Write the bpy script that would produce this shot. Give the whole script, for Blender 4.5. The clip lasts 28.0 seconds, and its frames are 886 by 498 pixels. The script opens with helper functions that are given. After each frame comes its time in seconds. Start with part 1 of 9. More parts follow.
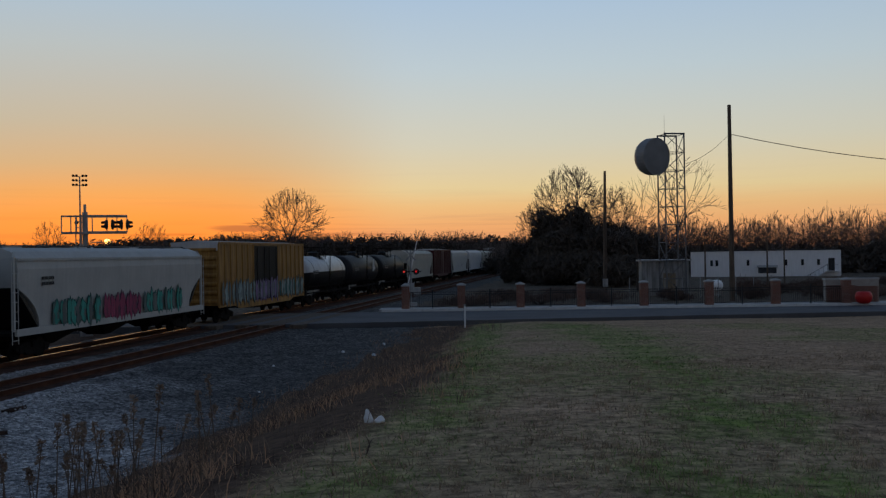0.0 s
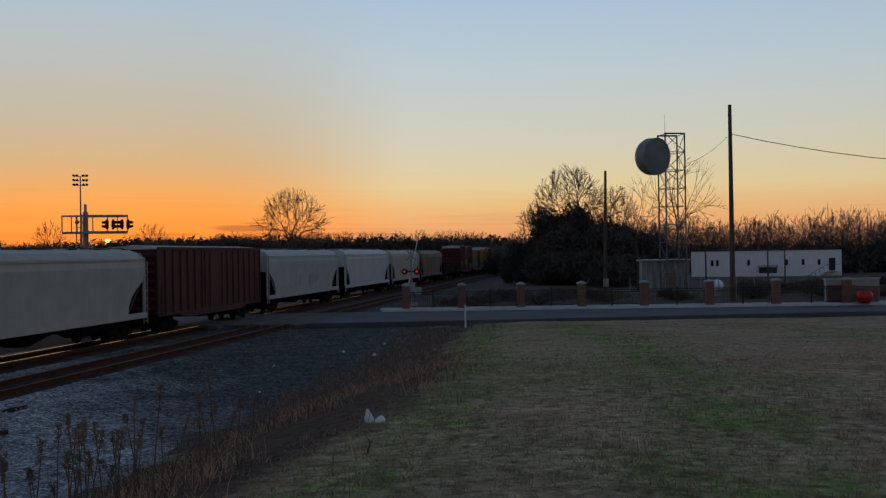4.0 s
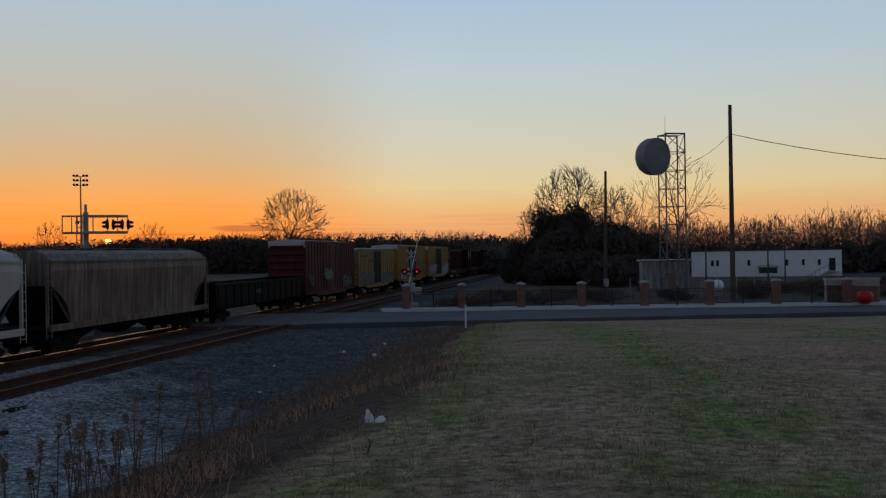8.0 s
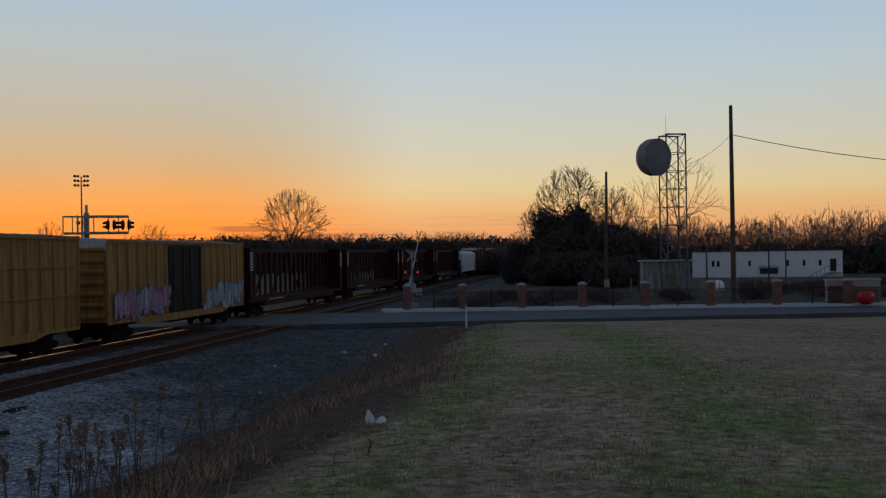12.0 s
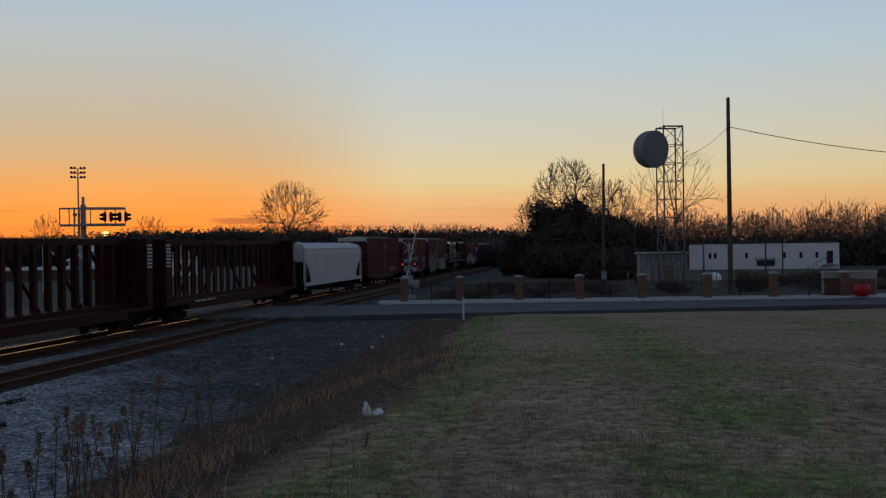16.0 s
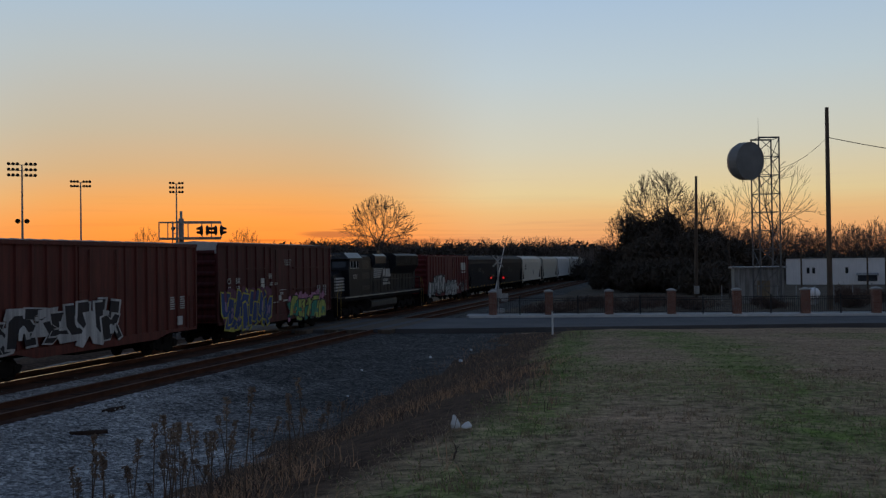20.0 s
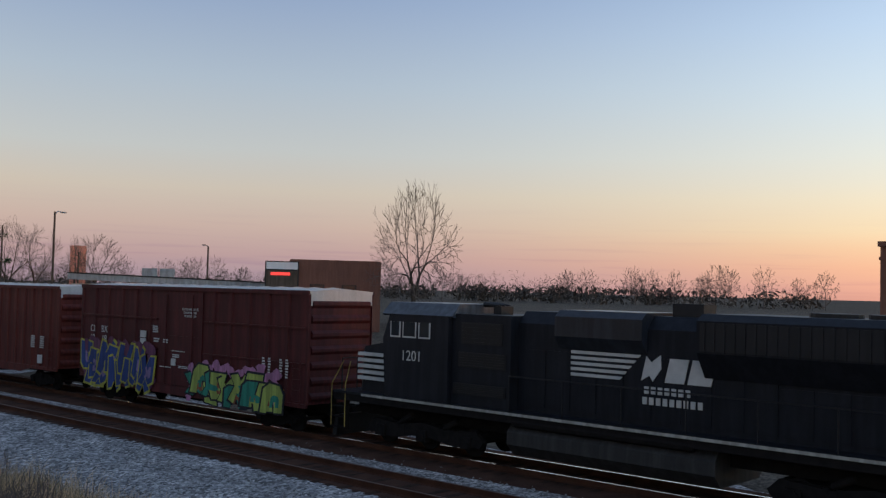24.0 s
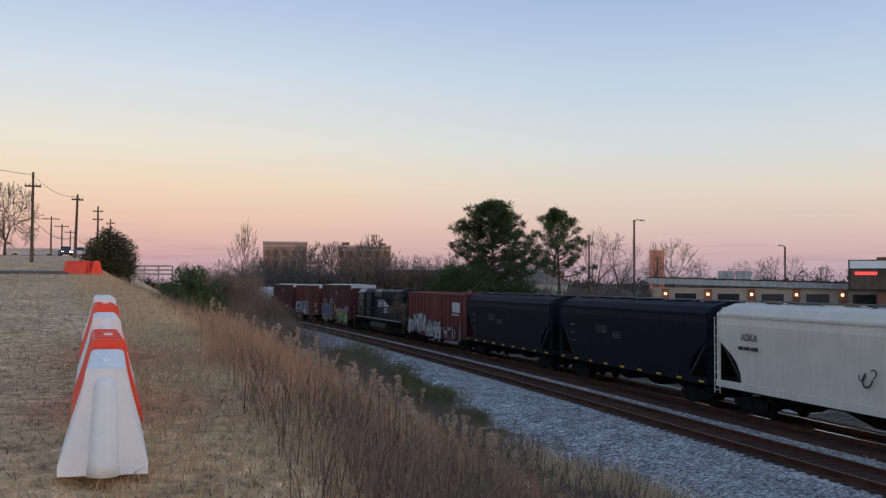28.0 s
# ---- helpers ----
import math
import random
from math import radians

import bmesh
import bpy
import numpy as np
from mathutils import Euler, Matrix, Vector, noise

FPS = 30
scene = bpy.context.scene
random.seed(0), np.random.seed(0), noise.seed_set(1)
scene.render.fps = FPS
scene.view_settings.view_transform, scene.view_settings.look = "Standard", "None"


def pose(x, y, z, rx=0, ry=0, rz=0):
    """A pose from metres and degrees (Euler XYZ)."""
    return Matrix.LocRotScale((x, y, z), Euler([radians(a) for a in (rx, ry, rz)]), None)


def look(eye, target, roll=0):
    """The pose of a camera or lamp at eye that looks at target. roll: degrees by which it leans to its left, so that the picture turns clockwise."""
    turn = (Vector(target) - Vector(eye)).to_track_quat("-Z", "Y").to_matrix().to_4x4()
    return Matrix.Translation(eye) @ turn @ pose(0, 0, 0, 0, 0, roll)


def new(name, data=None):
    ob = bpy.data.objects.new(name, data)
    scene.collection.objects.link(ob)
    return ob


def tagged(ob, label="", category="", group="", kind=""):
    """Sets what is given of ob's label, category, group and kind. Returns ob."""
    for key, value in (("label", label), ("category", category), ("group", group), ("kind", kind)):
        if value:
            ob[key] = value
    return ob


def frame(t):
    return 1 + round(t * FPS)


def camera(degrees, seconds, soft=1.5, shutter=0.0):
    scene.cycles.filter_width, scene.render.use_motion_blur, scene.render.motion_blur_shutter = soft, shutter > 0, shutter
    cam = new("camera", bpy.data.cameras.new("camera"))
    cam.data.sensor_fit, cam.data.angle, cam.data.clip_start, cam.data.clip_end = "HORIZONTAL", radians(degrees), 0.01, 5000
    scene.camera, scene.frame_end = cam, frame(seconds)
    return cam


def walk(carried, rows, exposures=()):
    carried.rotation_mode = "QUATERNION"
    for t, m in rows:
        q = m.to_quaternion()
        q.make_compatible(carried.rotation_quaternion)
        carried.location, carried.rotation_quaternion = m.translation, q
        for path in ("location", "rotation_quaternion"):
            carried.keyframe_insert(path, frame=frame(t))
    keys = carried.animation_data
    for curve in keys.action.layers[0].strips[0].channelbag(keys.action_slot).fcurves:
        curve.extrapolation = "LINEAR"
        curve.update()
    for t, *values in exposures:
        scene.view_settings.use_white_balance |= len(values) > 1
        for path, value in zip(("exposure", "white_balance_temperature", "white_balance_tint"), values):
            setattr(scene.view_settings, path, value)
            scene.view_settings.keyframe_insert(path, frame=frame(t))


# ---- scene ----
cam = camera(48.9, 28.0, soft=1.3)
EYE = 4.09
RISE = 1.30
PATH = [  # seconds, height, yaw, pitch, roll
    (0.0, EYE, 0.0, 0.26, 0.92), (3.0, EYE, 0.03, 0.25, 0.92), (6.0, EYE, 0.03, 0.26, 0.92), (9.0, EYE, 0.06, 0.26, 0.92),
    (11.0, EYE, 0.11, 0.31, 0.93), (12.5, EYE, 0.06, 0.27, 0.89), (14.5, EYE, -0.02, 0.08, 0.9), (15.0, EYE, -0.05, 0.0, 0.91),
    (15.5, EYE, -0.06, -0.1, 0.9), (16.5, EYE, -0.1, -0.21, 0.88), (17.0, EYE, -0.09, -0.17, 0.88), (18.0, EYE, 0.0, 0.02, 0.86),
    (18.5, EYE, 0.19, 0.17, 0.8), (19.0, EYE, 0.77, 0.29, 0.78), (19.5, EYE, 2.14, 0.46, 0.78), (20.0, EYE, 5.13, 0.69, 0.75),
    (20.5, EYE, 10.81, 1.06, 0.76), (21.0, EYE, 19.73, 1.6, 0.72), (21.5, EYE, 32.82, 2.36, 0.52), (22.0, EYE, 49.85, 3.26, 0.46),
    (22.5, EYE, 68.28, 4.08, -0.03), (24.5, EYE + RISE, 142.71, 2.23, -0.77), (25.0, EYE + RISE, 155.64, 2.45, -0.21),
    (25.5, EYE + RISE, 158.4, 1.98, -0.14), (26.0, EYE + RISE, 158.18, 1.97, -0.2), (26.5, EYE + RISE, 158.38, 1.71, -0.18),
    (27.0, EYE + RISE, 158.53, 1.72, -0.2), (27.5, EYE + RISE, 158.48, 1.87, -0.21), (28.0, EYE + RISE, 158.44, 1.95, -0.23),
]
walk(cam, [(t, pose(0, 0, z, 90 + pitch, roll, yaw)) for t, z, yaw, pitch, roll in PATH],
     exposures=[(0.0, 0.0, 6500, 10), (20.5, 0.0, 6500, 10), (22.5, 0.22, 7050, 12), (25.0, 1.4, 6650, 10), (28.0, 1.4, 6650, 10)])

# ---- sky and sun ----
SUN_YAW, SUN_UP = 19.0, 1.0
sun_flat = Vector((-math.sin(radians(SUN_YAW)), math.cos(radians(SUN_YAW)), 0))
world = bpy.data.worlds.new("sky")
scene.world = world
world.use_nodes = True
wn, wl = world.node_tree.nodes, world.node_tree.links
wn.clear()


def ramp_node(nodes, stops):
    r = nodes.new("ShaderNodeValToRGB")
    el = r.color_ramp.elements
    while len(el) < len(stops):
        el.new(0.5)
    for e, (p, c) in zip(el, stops):
        e.position, e.color = p, (*c, 1)
    return r


def srgb(r, g, b):
    return tuple((c / 255 / 12.92) if c < 10 else ((c / 255 + 0.055) / 1.055) ** 2.4 for c in (r, g, b))


coord = wn.new("ShaderNodeTexCoord")
sep = wn.new("ShaderNodeSeparateXYZ")
wl.new(coord.outputs["Generated"], sep.inputs[0])
height = wn.new("ShaderNodeMapRange")
height.inputs["From Min"].default_value, height.inputs["From Max"].default_value = -0.02, 1.0
wl.new(sep.outputs["Z"], height.inputs["Value"])
HIGH = [(0.36, srgb(142, 166, 192)), (0.55, srgb(100, 126, 160)), (1.0, srgb(66, 86, 118))]
near_sun = ramp_node(wn, [(0.0, srgb(200, 90, 40)), (0.03, srgb(247, 134, 56)), (0.06, srgb(240, 148, 72)), (0.083, srgb(226, 160, 94)),
                          (0.11, srgb(202, 170, 128)), (0.15, srgb(187, 179, 158)), (0.22, srgb(178, 189, 191)), (0.27, srgb(167, 190, 208))] + HIGH)
side = ramp_node(wn, [(0.0, srgb(190, 110, 80)), (0.03, srgb(228, 154, 104)), (0.049, srgb(233, 170, 112)), (0.067, srgb(230, 186, 128)),
                      (0.083, srgb(224, 202, 152)), (0.128, srgb(206, 203, 184)), (0.20, srgb(186, 201, 208)), (0.27, srgb(168, 192, 215))] + HIGH)


def dim(r, g, b, stops=1.5):
    return tuple(c / 2 ** stops for c in srgb(r, g, b))


away = ramp_node(wn, [(0.0, dim(170, 146, 160)), (0.03, dim(200, 168, 180)), (0.049, dim(218, 178, 178)), (0.079, dim(238, 199, 182)),
                      (0.114, dim(243, 219, 194)), (0.153, dim(237, 231, 219)), (0.22, dim(214, 226, 239)), (0.30, dim(178, 200, 235)),
                      (0.42, dim(164, 186, 220)), (0.6, dim(140, 164, 202)), (1.0, srgb(66, 86, 118))])
flank = ramp_node(wn, [(0.0, dim(164, 148, 166)), (0.03, dim(194, 170, 184)), (0.049, dim(210, 180, 184)), (0.079, dim(224, 201, 194)),
                       (0.114, dim(228, 219, 208)), (0.153, dim(216, 224, 228)), (0.22, dim(194, 214, 235)), (0.30, dim(164, 190, 229)),
                       (0.42, dim(158, 182, 218)), (0.6, dim(140, 164, 202)), (1.0, srgb(66, 86, 118))])
dot = wn.new("ShaderNodeVectorMath")
dot.operation = "DOT_PRODUCT"
dot.inputs[1].default_value = sun_flat
flat = wn.new("ShaderNodeVectorMath")
flat.operation = "MULTIPLY"
flat.inputs[1].default_value = (1, 1, 0)
unit = wn.new("ShaderNodeVectorMath")
unit.operation = "NORMALIZE"
wl.new(coord.outputs["Generated"], flat.inputs[0])
wl.new(flat.outputs[0], unit.inputs[0])
wl.new(unit.outputs[0], dot.inputs[0])
for r in (near_sun, side, away, flank):
    wl.new(height.outputs[0], r.inputs[0])
m1 = wn.new("ShaderNodeMapRange")
m1.interpolation_type = "SMOOTHSTEP"
m1.inputs["From Min"].default_value, m1.inputs["From Max"].default_value = 0.952, 1.0
wl.new(dot.outputs["Value"], m1.inputs["Value"])
m2 = wn.new("ShaderNodeMapRange")
m2.interpolation_type = "SMOOTHSTEP"
m2.inputs["From Min"].default_value, m2.inputs["From Max"].default_value = -0.5, 1.0
wl.new(dot.outputs["Value"], m2.inputs["Value"])
mixa = wn.new("ShaderNodeMixRGB")
mixb = wn.new("ShaderNodeMixRGB")
wl.new(m1.outputs[0], mixa.inputs[0])
wl.new(side.outputs[0], mixa.inputs[1])
wl.new(near_sun.outputs[0], mixa.inputs[2])
wl.new(m2.outputs[0], mixb.inputs[0])
m3 = wn.new("ShaderNodeMapRange")
m3.interpolation_type = "SMOOTHSTEP"
m3.inputs["From Min"].default_value, m3.inputs["From Max"].default_value = -0.98, -0.6
wl.new(dot.outputs["Value"], m3.inputs["Value"])
mixc = wn.new("ShaderNodeMixRGB")
wl.new(m3.outputs[0], mixc.inputs[0])
wl.new(away.outputs[0], mixc.inputs[1])
wl.new(flank.outputs[0], mixc.inputs[2])
wl.new(mixc.outputs[0], mixb.inputs[1])
wl.new(mixa.outputs[0], mixb.inputs[2])
air = wn.new("ShaderNodeTexSky")
air.sky_type = "NISHITA"
air.sun_disc = False
air.sun_elevation, air.sun_rotation = radians(SUN_UP), radians(-SUN_YAW)
air_bg, grad_bg, both = wn.new("ShaderNodeBackground"), wn.new("ShaderNodeBackground"), wn.new("ShaderNodeAddShader")
air_bg.inputs["Strength"].default_value = 0.01
grad_bg.inputs["Strength"].default_value = 0.99
wl.new(air.outputs[0], air_bg.inputs[0])
streak_map = wn.new("ShaderNodeMapping")
streak_map.inputs["Scale"].default_value = (3.0, 3.0, 90.0)
streaks = wn.new("ShaderNodeTexNoise")
streaks.inputs["Scale"].default_value, streaks.inputs["Detail"].default_value = 2.2, 4
streak_ramp = ramp_node(wn, [(0.54, (0, 0, 0)), (0.68, (1, 1, 1))])
low_air = ramp_node(wn, [(0.02, (0.6, 0.6, 0.6)), (0.043, (0.9, 0.9, 0.9)), (0.07, (0.3, 0.3, 0.3)), (0.12, (0, 0, 0))])
cloudy = wn.new("ShaderNodeMixRGB")
cloudy.blend_type, cloudy.inputs[0].default_value = "MULTIPLY", 1.0
cloud_mix = wn.new("ShaderNodeMixRGB")
cloud_mix.blend_type, cloud_mix.inputs[2].default_value = "MULTIPLY", (0.88, 0.86, 0.94, 1)
wl.new(coord.outputs["Generated"], streak_map.inputs[0])
wl.new(streak_map.outputs[0], streaks.inputs["Vector"])
wl.new(streaks.outputs["Fac"], streak_ramp.inputs[0])
wl.new(height.outputs[0], low_air.inputs[0])
wl.new(streak_ramp.outputs[0], cloudy.inputs[1])
wl.new(low_air.outputs[0], cloudy.inputs[2])
wl.new(cloudy.outputs[0], cloud_mix.inputs[0])
wl.new(mixb.outputs[0], cloud_mix.inputs[1])
last = cloud_mix.outputs[0]
for yaw_c, up_c, wide, tall, tone, power in ((11.8, 1.62, 0.040, 0.0042, (0.50, 0.46, 0.85), 0.9), (10.9, 1.92, 0.020, 0.0012, (0.42, 0.36, 0.60), 0.7),
                                             (15.8, 1.32, 0.045, 0.0016, (0.60, 0.46, 0.55), 0.6), (5.0, 1.2, 0.05, 0.0016, (0.6, 0.5, 0.62), 0.5),
                                             (39.5, 1.8, 0.085, 0.0045, (0.36, 0.42, 0.75), 0.7), (47.0, 1.75, 0.06, 0.0030, (0.45, 0.48, 0.75), 0.6)):
    away_v, scale_v, len_v = wn.new("ShaderNodeVectorMath"), wn.new("ShaderNodeVectorMath"), wn.new("ShaderNodeVectorMath")
    ragged, fall, bank = wn.new("ShaderNodeMath"), wn.new("ShaderNodeMapRange"), wn.new("ShaderNodeMixRGB")
    away_v.operation, scale_v.operation, len_v.operation, ragged.operation = "SUBTRACT", "MULTIPLY", "LENGTH", "MULTIPLY_ADD"
    away_v.inputs[1].default_value = (-math.sin(radians(yaw_c)), math.cos(radians(yaw_c)), math.sin(radians(up_c)))
    scale_v.inputs[1].default_value = (1 / wide, 1 / wide, 1 / tall)
    ragged.inputs[1].default_value = -1.6
    fall.interpolation_type = "SMOOTHSTEP"
    fall.inputs["From Min"].default_value, fall.inputs["From Max"].default_value = 0.25, -0.35
    fall.inputs["To Max"].default_value = power
    bank.blend_type, bank.inputs[2].default_value = "MULTIPLY", (*tone, 1)
    wl.new(coord.outputs["Generated"], away_v.inputs[0])
    wl.new(away_v.outputs[0], scale_v.inputs[0])
    wl.new(scale_v.outputs[0], len_v.inputs[0])
    wl.new(streaks.outputs["Fac"], ragged.inputs[0])
    wl.new(len_v.outputs["Value"], ragged.inputs[2])
    wl.new(ragged.outputs[0], fall.inputs["Value"])
    wl.new(fall.outputs[0], bank.inputs[0])
    wl.new(last, bank.inputs[1])
    last = bank.outputs[0]
wl.new(last, grad_bg.inputs[0])

wl.new(air_bg.outputs[0], both.inputs[0])
wl.new(grad_bg.outputs[0], both.inputs[1])
wout = wn.new("ShaderNodeOutputWorld")
wl.new(both.outputs[0], wout.inputs[0])

sun = new("sun", bpy.data.lights.new("sun", "SUN"))
sun.data.energy, sun.data.angle, sun.data.color = 0.22, radians(0.53), (1.0, 0.45, 0.16)
sun_dir = Vector((sun_flat.x * math.cos(radians(SUN_UP)), sun_flat.y * math.cos(radians(SUN_UP)), math.sin(radians(SUN_UP))))
sun.matrix_world = look(sun_dir * 100, (0, 0, 0))


# ---- materials ----
def mat(name, a, b=None, rough=0.8, metal=0.0, scale=3.0, fine=60.0, bump=0.2, streak=0.0, dark=0.35, emit=None, spec=0.3, vary=0.0, thin=0.0):
    """A surface of two colours with broad and fine noise, relief and, if asked, upright streaks of dirt."""
    m = bpy.data.materials.new(name)
    m.use_nodes = True
    n, l = m.node_tree.nodes, m.node_tree.links
    p = n["Principled BSDF"]
    p.inputs["Roughness"].default_value, p.inputs["Metallic"].default_value = rough, metal
    p.inputs["Specular IOR Level"].default_value = spec
    b = b or tuple(c * (1 - dark) for c in a)
    tc = n.new("ShaderNodeTexCoord")
    big, small = n.new("ShaderNodeTexNoise"), n.new("ShaderNodeTexNoise")
    for t, s, d in ((big, scale, 5), (small, fine, 3)):
        t.inputs["Scale"].default_value, t.inputs["Detail"].default_value = s, d
        l.new(tc.outputs["Object"], t.inputs["Vector"])
    mixn = n.new("ShaderNodeMixRGB")
    mixn.inputs[0].default_value = 0.35
    l.new(big.outputs["Fac"], mixn.inputs[1])
    l.new(small.outputs["Fac"], mixn.inputs[2])
    r = ramp_node(n, [(0.32, b), (0.68, a)])
    l.new(mixn.outputs[0], r.inputs[0])
    colour = r.outputs[0]
    if streak:
        mp = n.new("ShaderNodeMapping")
        mp.inputs["Scale"].default_value = (3.2, 3.2, 0.28)
        st = n.new("ShaderNodeTexNoise")
        st.inputs["Scale"].default_value, st.inputs["Detail"].default_value = 1.6, 6
        l.new(tc.outputs["Object"], mp.inputs[0])
        l.new(mp.outputs[0], st.inputs["Vector"])
        sr = ramp_node(n, [(0.42, (1 - streak,) * 3), (0.62, (1, 1, 1))])
        l.new(st.outputs["Fac"], sr.inputs[0])
        mul = n.new("ShaderNodeMixRGB")
        mul.blend_type, mul.inputs[0].default_value = "MULTIPLY", 1.0
        l.new(colour, mul.inputs[1])
        l.new(sr.outputs[0], mul.inputs[2])
        colour = mul.outputs[0]
    if vary:
        oi = n.new("ShaderNodeObjectInfo")
        ge = n.new("ShaderNodeNewGeometry")
        add = n.new("ShaderNodeMath")
        add.operation = "ADD"
        l.new(oi.outputs["Random"], add.inputs[0])
        l.new(ge.outputs["Random Per Island"], add.inputs[1])
        mr = n.new("ShaderNodeMapRange")
        mr.inputs["From Max"].default_value = 2.0
        mr.inputs["To Min"].default_value, mr.inputs["To Max"].default_value = 1 - vary, 1 + vary
        l.new(add.outputs[0], mr.inputs["Value"])
        hs = n.new("ShaderNodeHueSaturation")
        l.new(mr.outputs[0], hs.inputs["Value"])
        l.new(colour, hs.inputs["Color"])
        colour = hs.outputs[0]
    l.new(colour, p.inputs["Base Color"])
    if bump:
        bp = n.new("ShaderNodeBump")
        bp.inputs["Strength"].default_value, bp.inputs["Distance"].default_value = bump, 0.02
        l.new(small.outputs["Fac"], bp.inputs["Height"])
        l.new(bp.outputs[0], p.inputs["Normal"])
    if thin:
        tr, ms = n.new("ShaderNodeBsdfTranslucent"), n.new("ShaderNodeMixShader")
        ms.inputs[0].default_value = thin
        l.new(colour, tr.inputs[0])
        l.new(p.outputs[0], ms.inputs[1])
        l.new(tr.outputs[0], ms.inputs[2])
        l.new(ms.outputs[0], n["Material Output"].inputs[0])
    if emit:
        p.inputs["Emission Color"].default_value = (*emit[0], 1)
        p.inputs["Emission Strength"].default_value = emit[1]
    return m


M = {}
M["gravel"] = mat("gravel", (0.475, 0.45, 0.425), (0.19, 0.18, 0.172), 0.95, spec=0.04, scale=1.2, fine=26, bump=0.6)


def cobble(m, size, low, high):
    """Breaks a surface into stones: each cell has its own brightness and a raised crown."""
    n, l = m.node_tree.nodes, m.node_tree.links
    p = n["Principled BSDF"]
    tc = n.new("ShaderNodeTexCoord")
    v = n.new("ShaderNodeTexVoronoi")
    v.inputs["Scale"].default_value = 1 / size
    l.new(tc.outputs["Object"], v.inputs["Vector"])
    sep = n.new("ShaderNodeSeparateColor")
    l.new(v.outputs["Color"], sep.inputs[0])
    r = ramp_node(n, [(0.0, (low,) * 3), (0.55, (0.9, 0.9, 0.92)), (1.0, (high,) * 3)])
    l.new(sep.outputs[0], r.inputs[0])
    mx = n.new("ShaderNodeMixRGB")
    mx.blend_type, mx.inputs[0].default_value = "MULTIPLY", 1.0
    l.new(p.inputs["Base Color"].links[0].from_socket, mx.inputs[1])
    l.new(r.outputs[0], mx.inputs[2])
    l.new(mx.outputs[0], p.inputs["Base Color"])
    b = n.new("ShaderNodeBump")
    b.invert = True
    b.inputs["Strength"].default_value, b.inputs["Distance"].default_value = 0.8, size * 0.6
    l.new(v.outputs["Distance"], b.inputs["Height"])
    l.new(b.outputs[0], p.inputs["Normal"])


cobble(M["gravel"], 0.085, 0.3, 1.9)
M["apron"] = mat("apron", (0.475, 0.45, 0.425), (0.19, 0.18, 0.172), 0.95, spec=0.04, scale=1.2, fine=26, bump=0.6)
cobble(M["apron"], 0.085, 0.3, 1.9)


def darken_streetward(m):
    """Darkens the stones towards the street and the bank, with a ragged edge."""
    n, l = m.node_tree.nodes, m.node_tree.links
    p = n["Principled BSDF"]
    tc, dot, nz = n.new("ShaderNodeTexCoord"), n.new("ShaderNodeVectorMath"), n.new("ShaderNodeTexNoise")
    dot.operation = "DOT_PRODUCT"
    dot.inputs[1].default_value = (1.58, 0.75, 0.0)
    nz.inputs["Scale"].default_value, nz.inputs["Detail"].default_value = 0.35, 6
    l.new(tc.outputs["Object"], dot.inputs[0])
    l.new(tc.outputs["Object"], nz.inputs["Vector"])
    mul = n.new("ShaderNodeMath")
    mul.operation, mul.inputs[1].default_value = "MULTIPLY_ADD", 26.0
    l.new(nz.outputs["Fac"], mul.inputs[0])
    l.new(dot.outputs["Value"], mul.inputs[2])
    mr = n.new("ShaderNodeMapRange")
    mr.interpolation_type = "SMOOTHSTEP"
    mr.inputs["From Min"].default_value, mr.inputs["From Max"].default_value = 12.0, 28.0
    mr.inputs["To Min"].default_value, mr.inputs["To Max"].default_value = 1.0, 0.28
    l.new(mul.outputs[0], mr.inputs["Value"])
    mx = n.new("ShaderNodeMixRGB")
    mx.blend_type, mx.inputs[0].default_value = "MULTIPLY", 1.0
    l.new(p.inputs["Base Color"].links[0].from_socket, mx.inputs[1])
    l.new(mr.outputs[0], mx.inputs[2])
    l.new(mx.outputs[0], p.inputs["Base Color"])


darken_streetward(M["apron"])
M["stone"] = mat("stone", (0.44, 0.43, 0.42), (0.17, 0.165, 0.165), 0.9, scale=4, fine=40, bump=0.4, vary=0.45)
M["asphalt"] = mat("asphalt", (0.115, 0.115, 0.12), (0.07, 0.07, 0.075), 0.9, scale=0.4, fine=50, bump=0.3)
M["concrete"] = mat("concrete", (0.48, 0.47, 0.45), (0.34, 0.33, 0.32), 0.9, scale=0.8, fine=30, bump=0.3)
M["brick"] = mat("brick", (0.25, 0.12, 0.088), (0.165, 0.078, 0.062), 0.9, scale=2, fine=24, bump=0.5, vary=0.2)
M["mortar"] = mat("mortar", (0.42, 0.38, 0.34), (0.3, 0.27, 0.24), 0.95)
M["iron"] = mat("iron", (0.025, 0.025, 0.027), rough=0.55, scale=4)
M["steel"] = mat("steel", (0.30, 0.31, 0.32), (0.19, 0.195, 0.2), 0.45, 0.7, scale=3, streak=0.2)
M["galv"] = mat("galvanised", (0.42, 0.44, 0.45), (0.30, 0.31, 0.32), 0.5, 0.4, scale=3, streak=0.25)
M["railhead"] = mat("railhead", (0.84, 0.88, 0.94), (0.74, 0.78, 0.83), 0.11, 1.0, bump=0.02)
M["rust"] = mat("rust", (0.115, 0.05, 0.03), (0.055, 0.026, 0.018), 0.95, spec=0.05, scale=1.5, fine=30, bump=0.4)
M["tie"] = mat("tie", (0.075, 0.045, 0.033), (0.035, 0.023, 0.018), 0.95, spec=0.04, scale=4, fine=40, bump=0.7, vary=0.3)
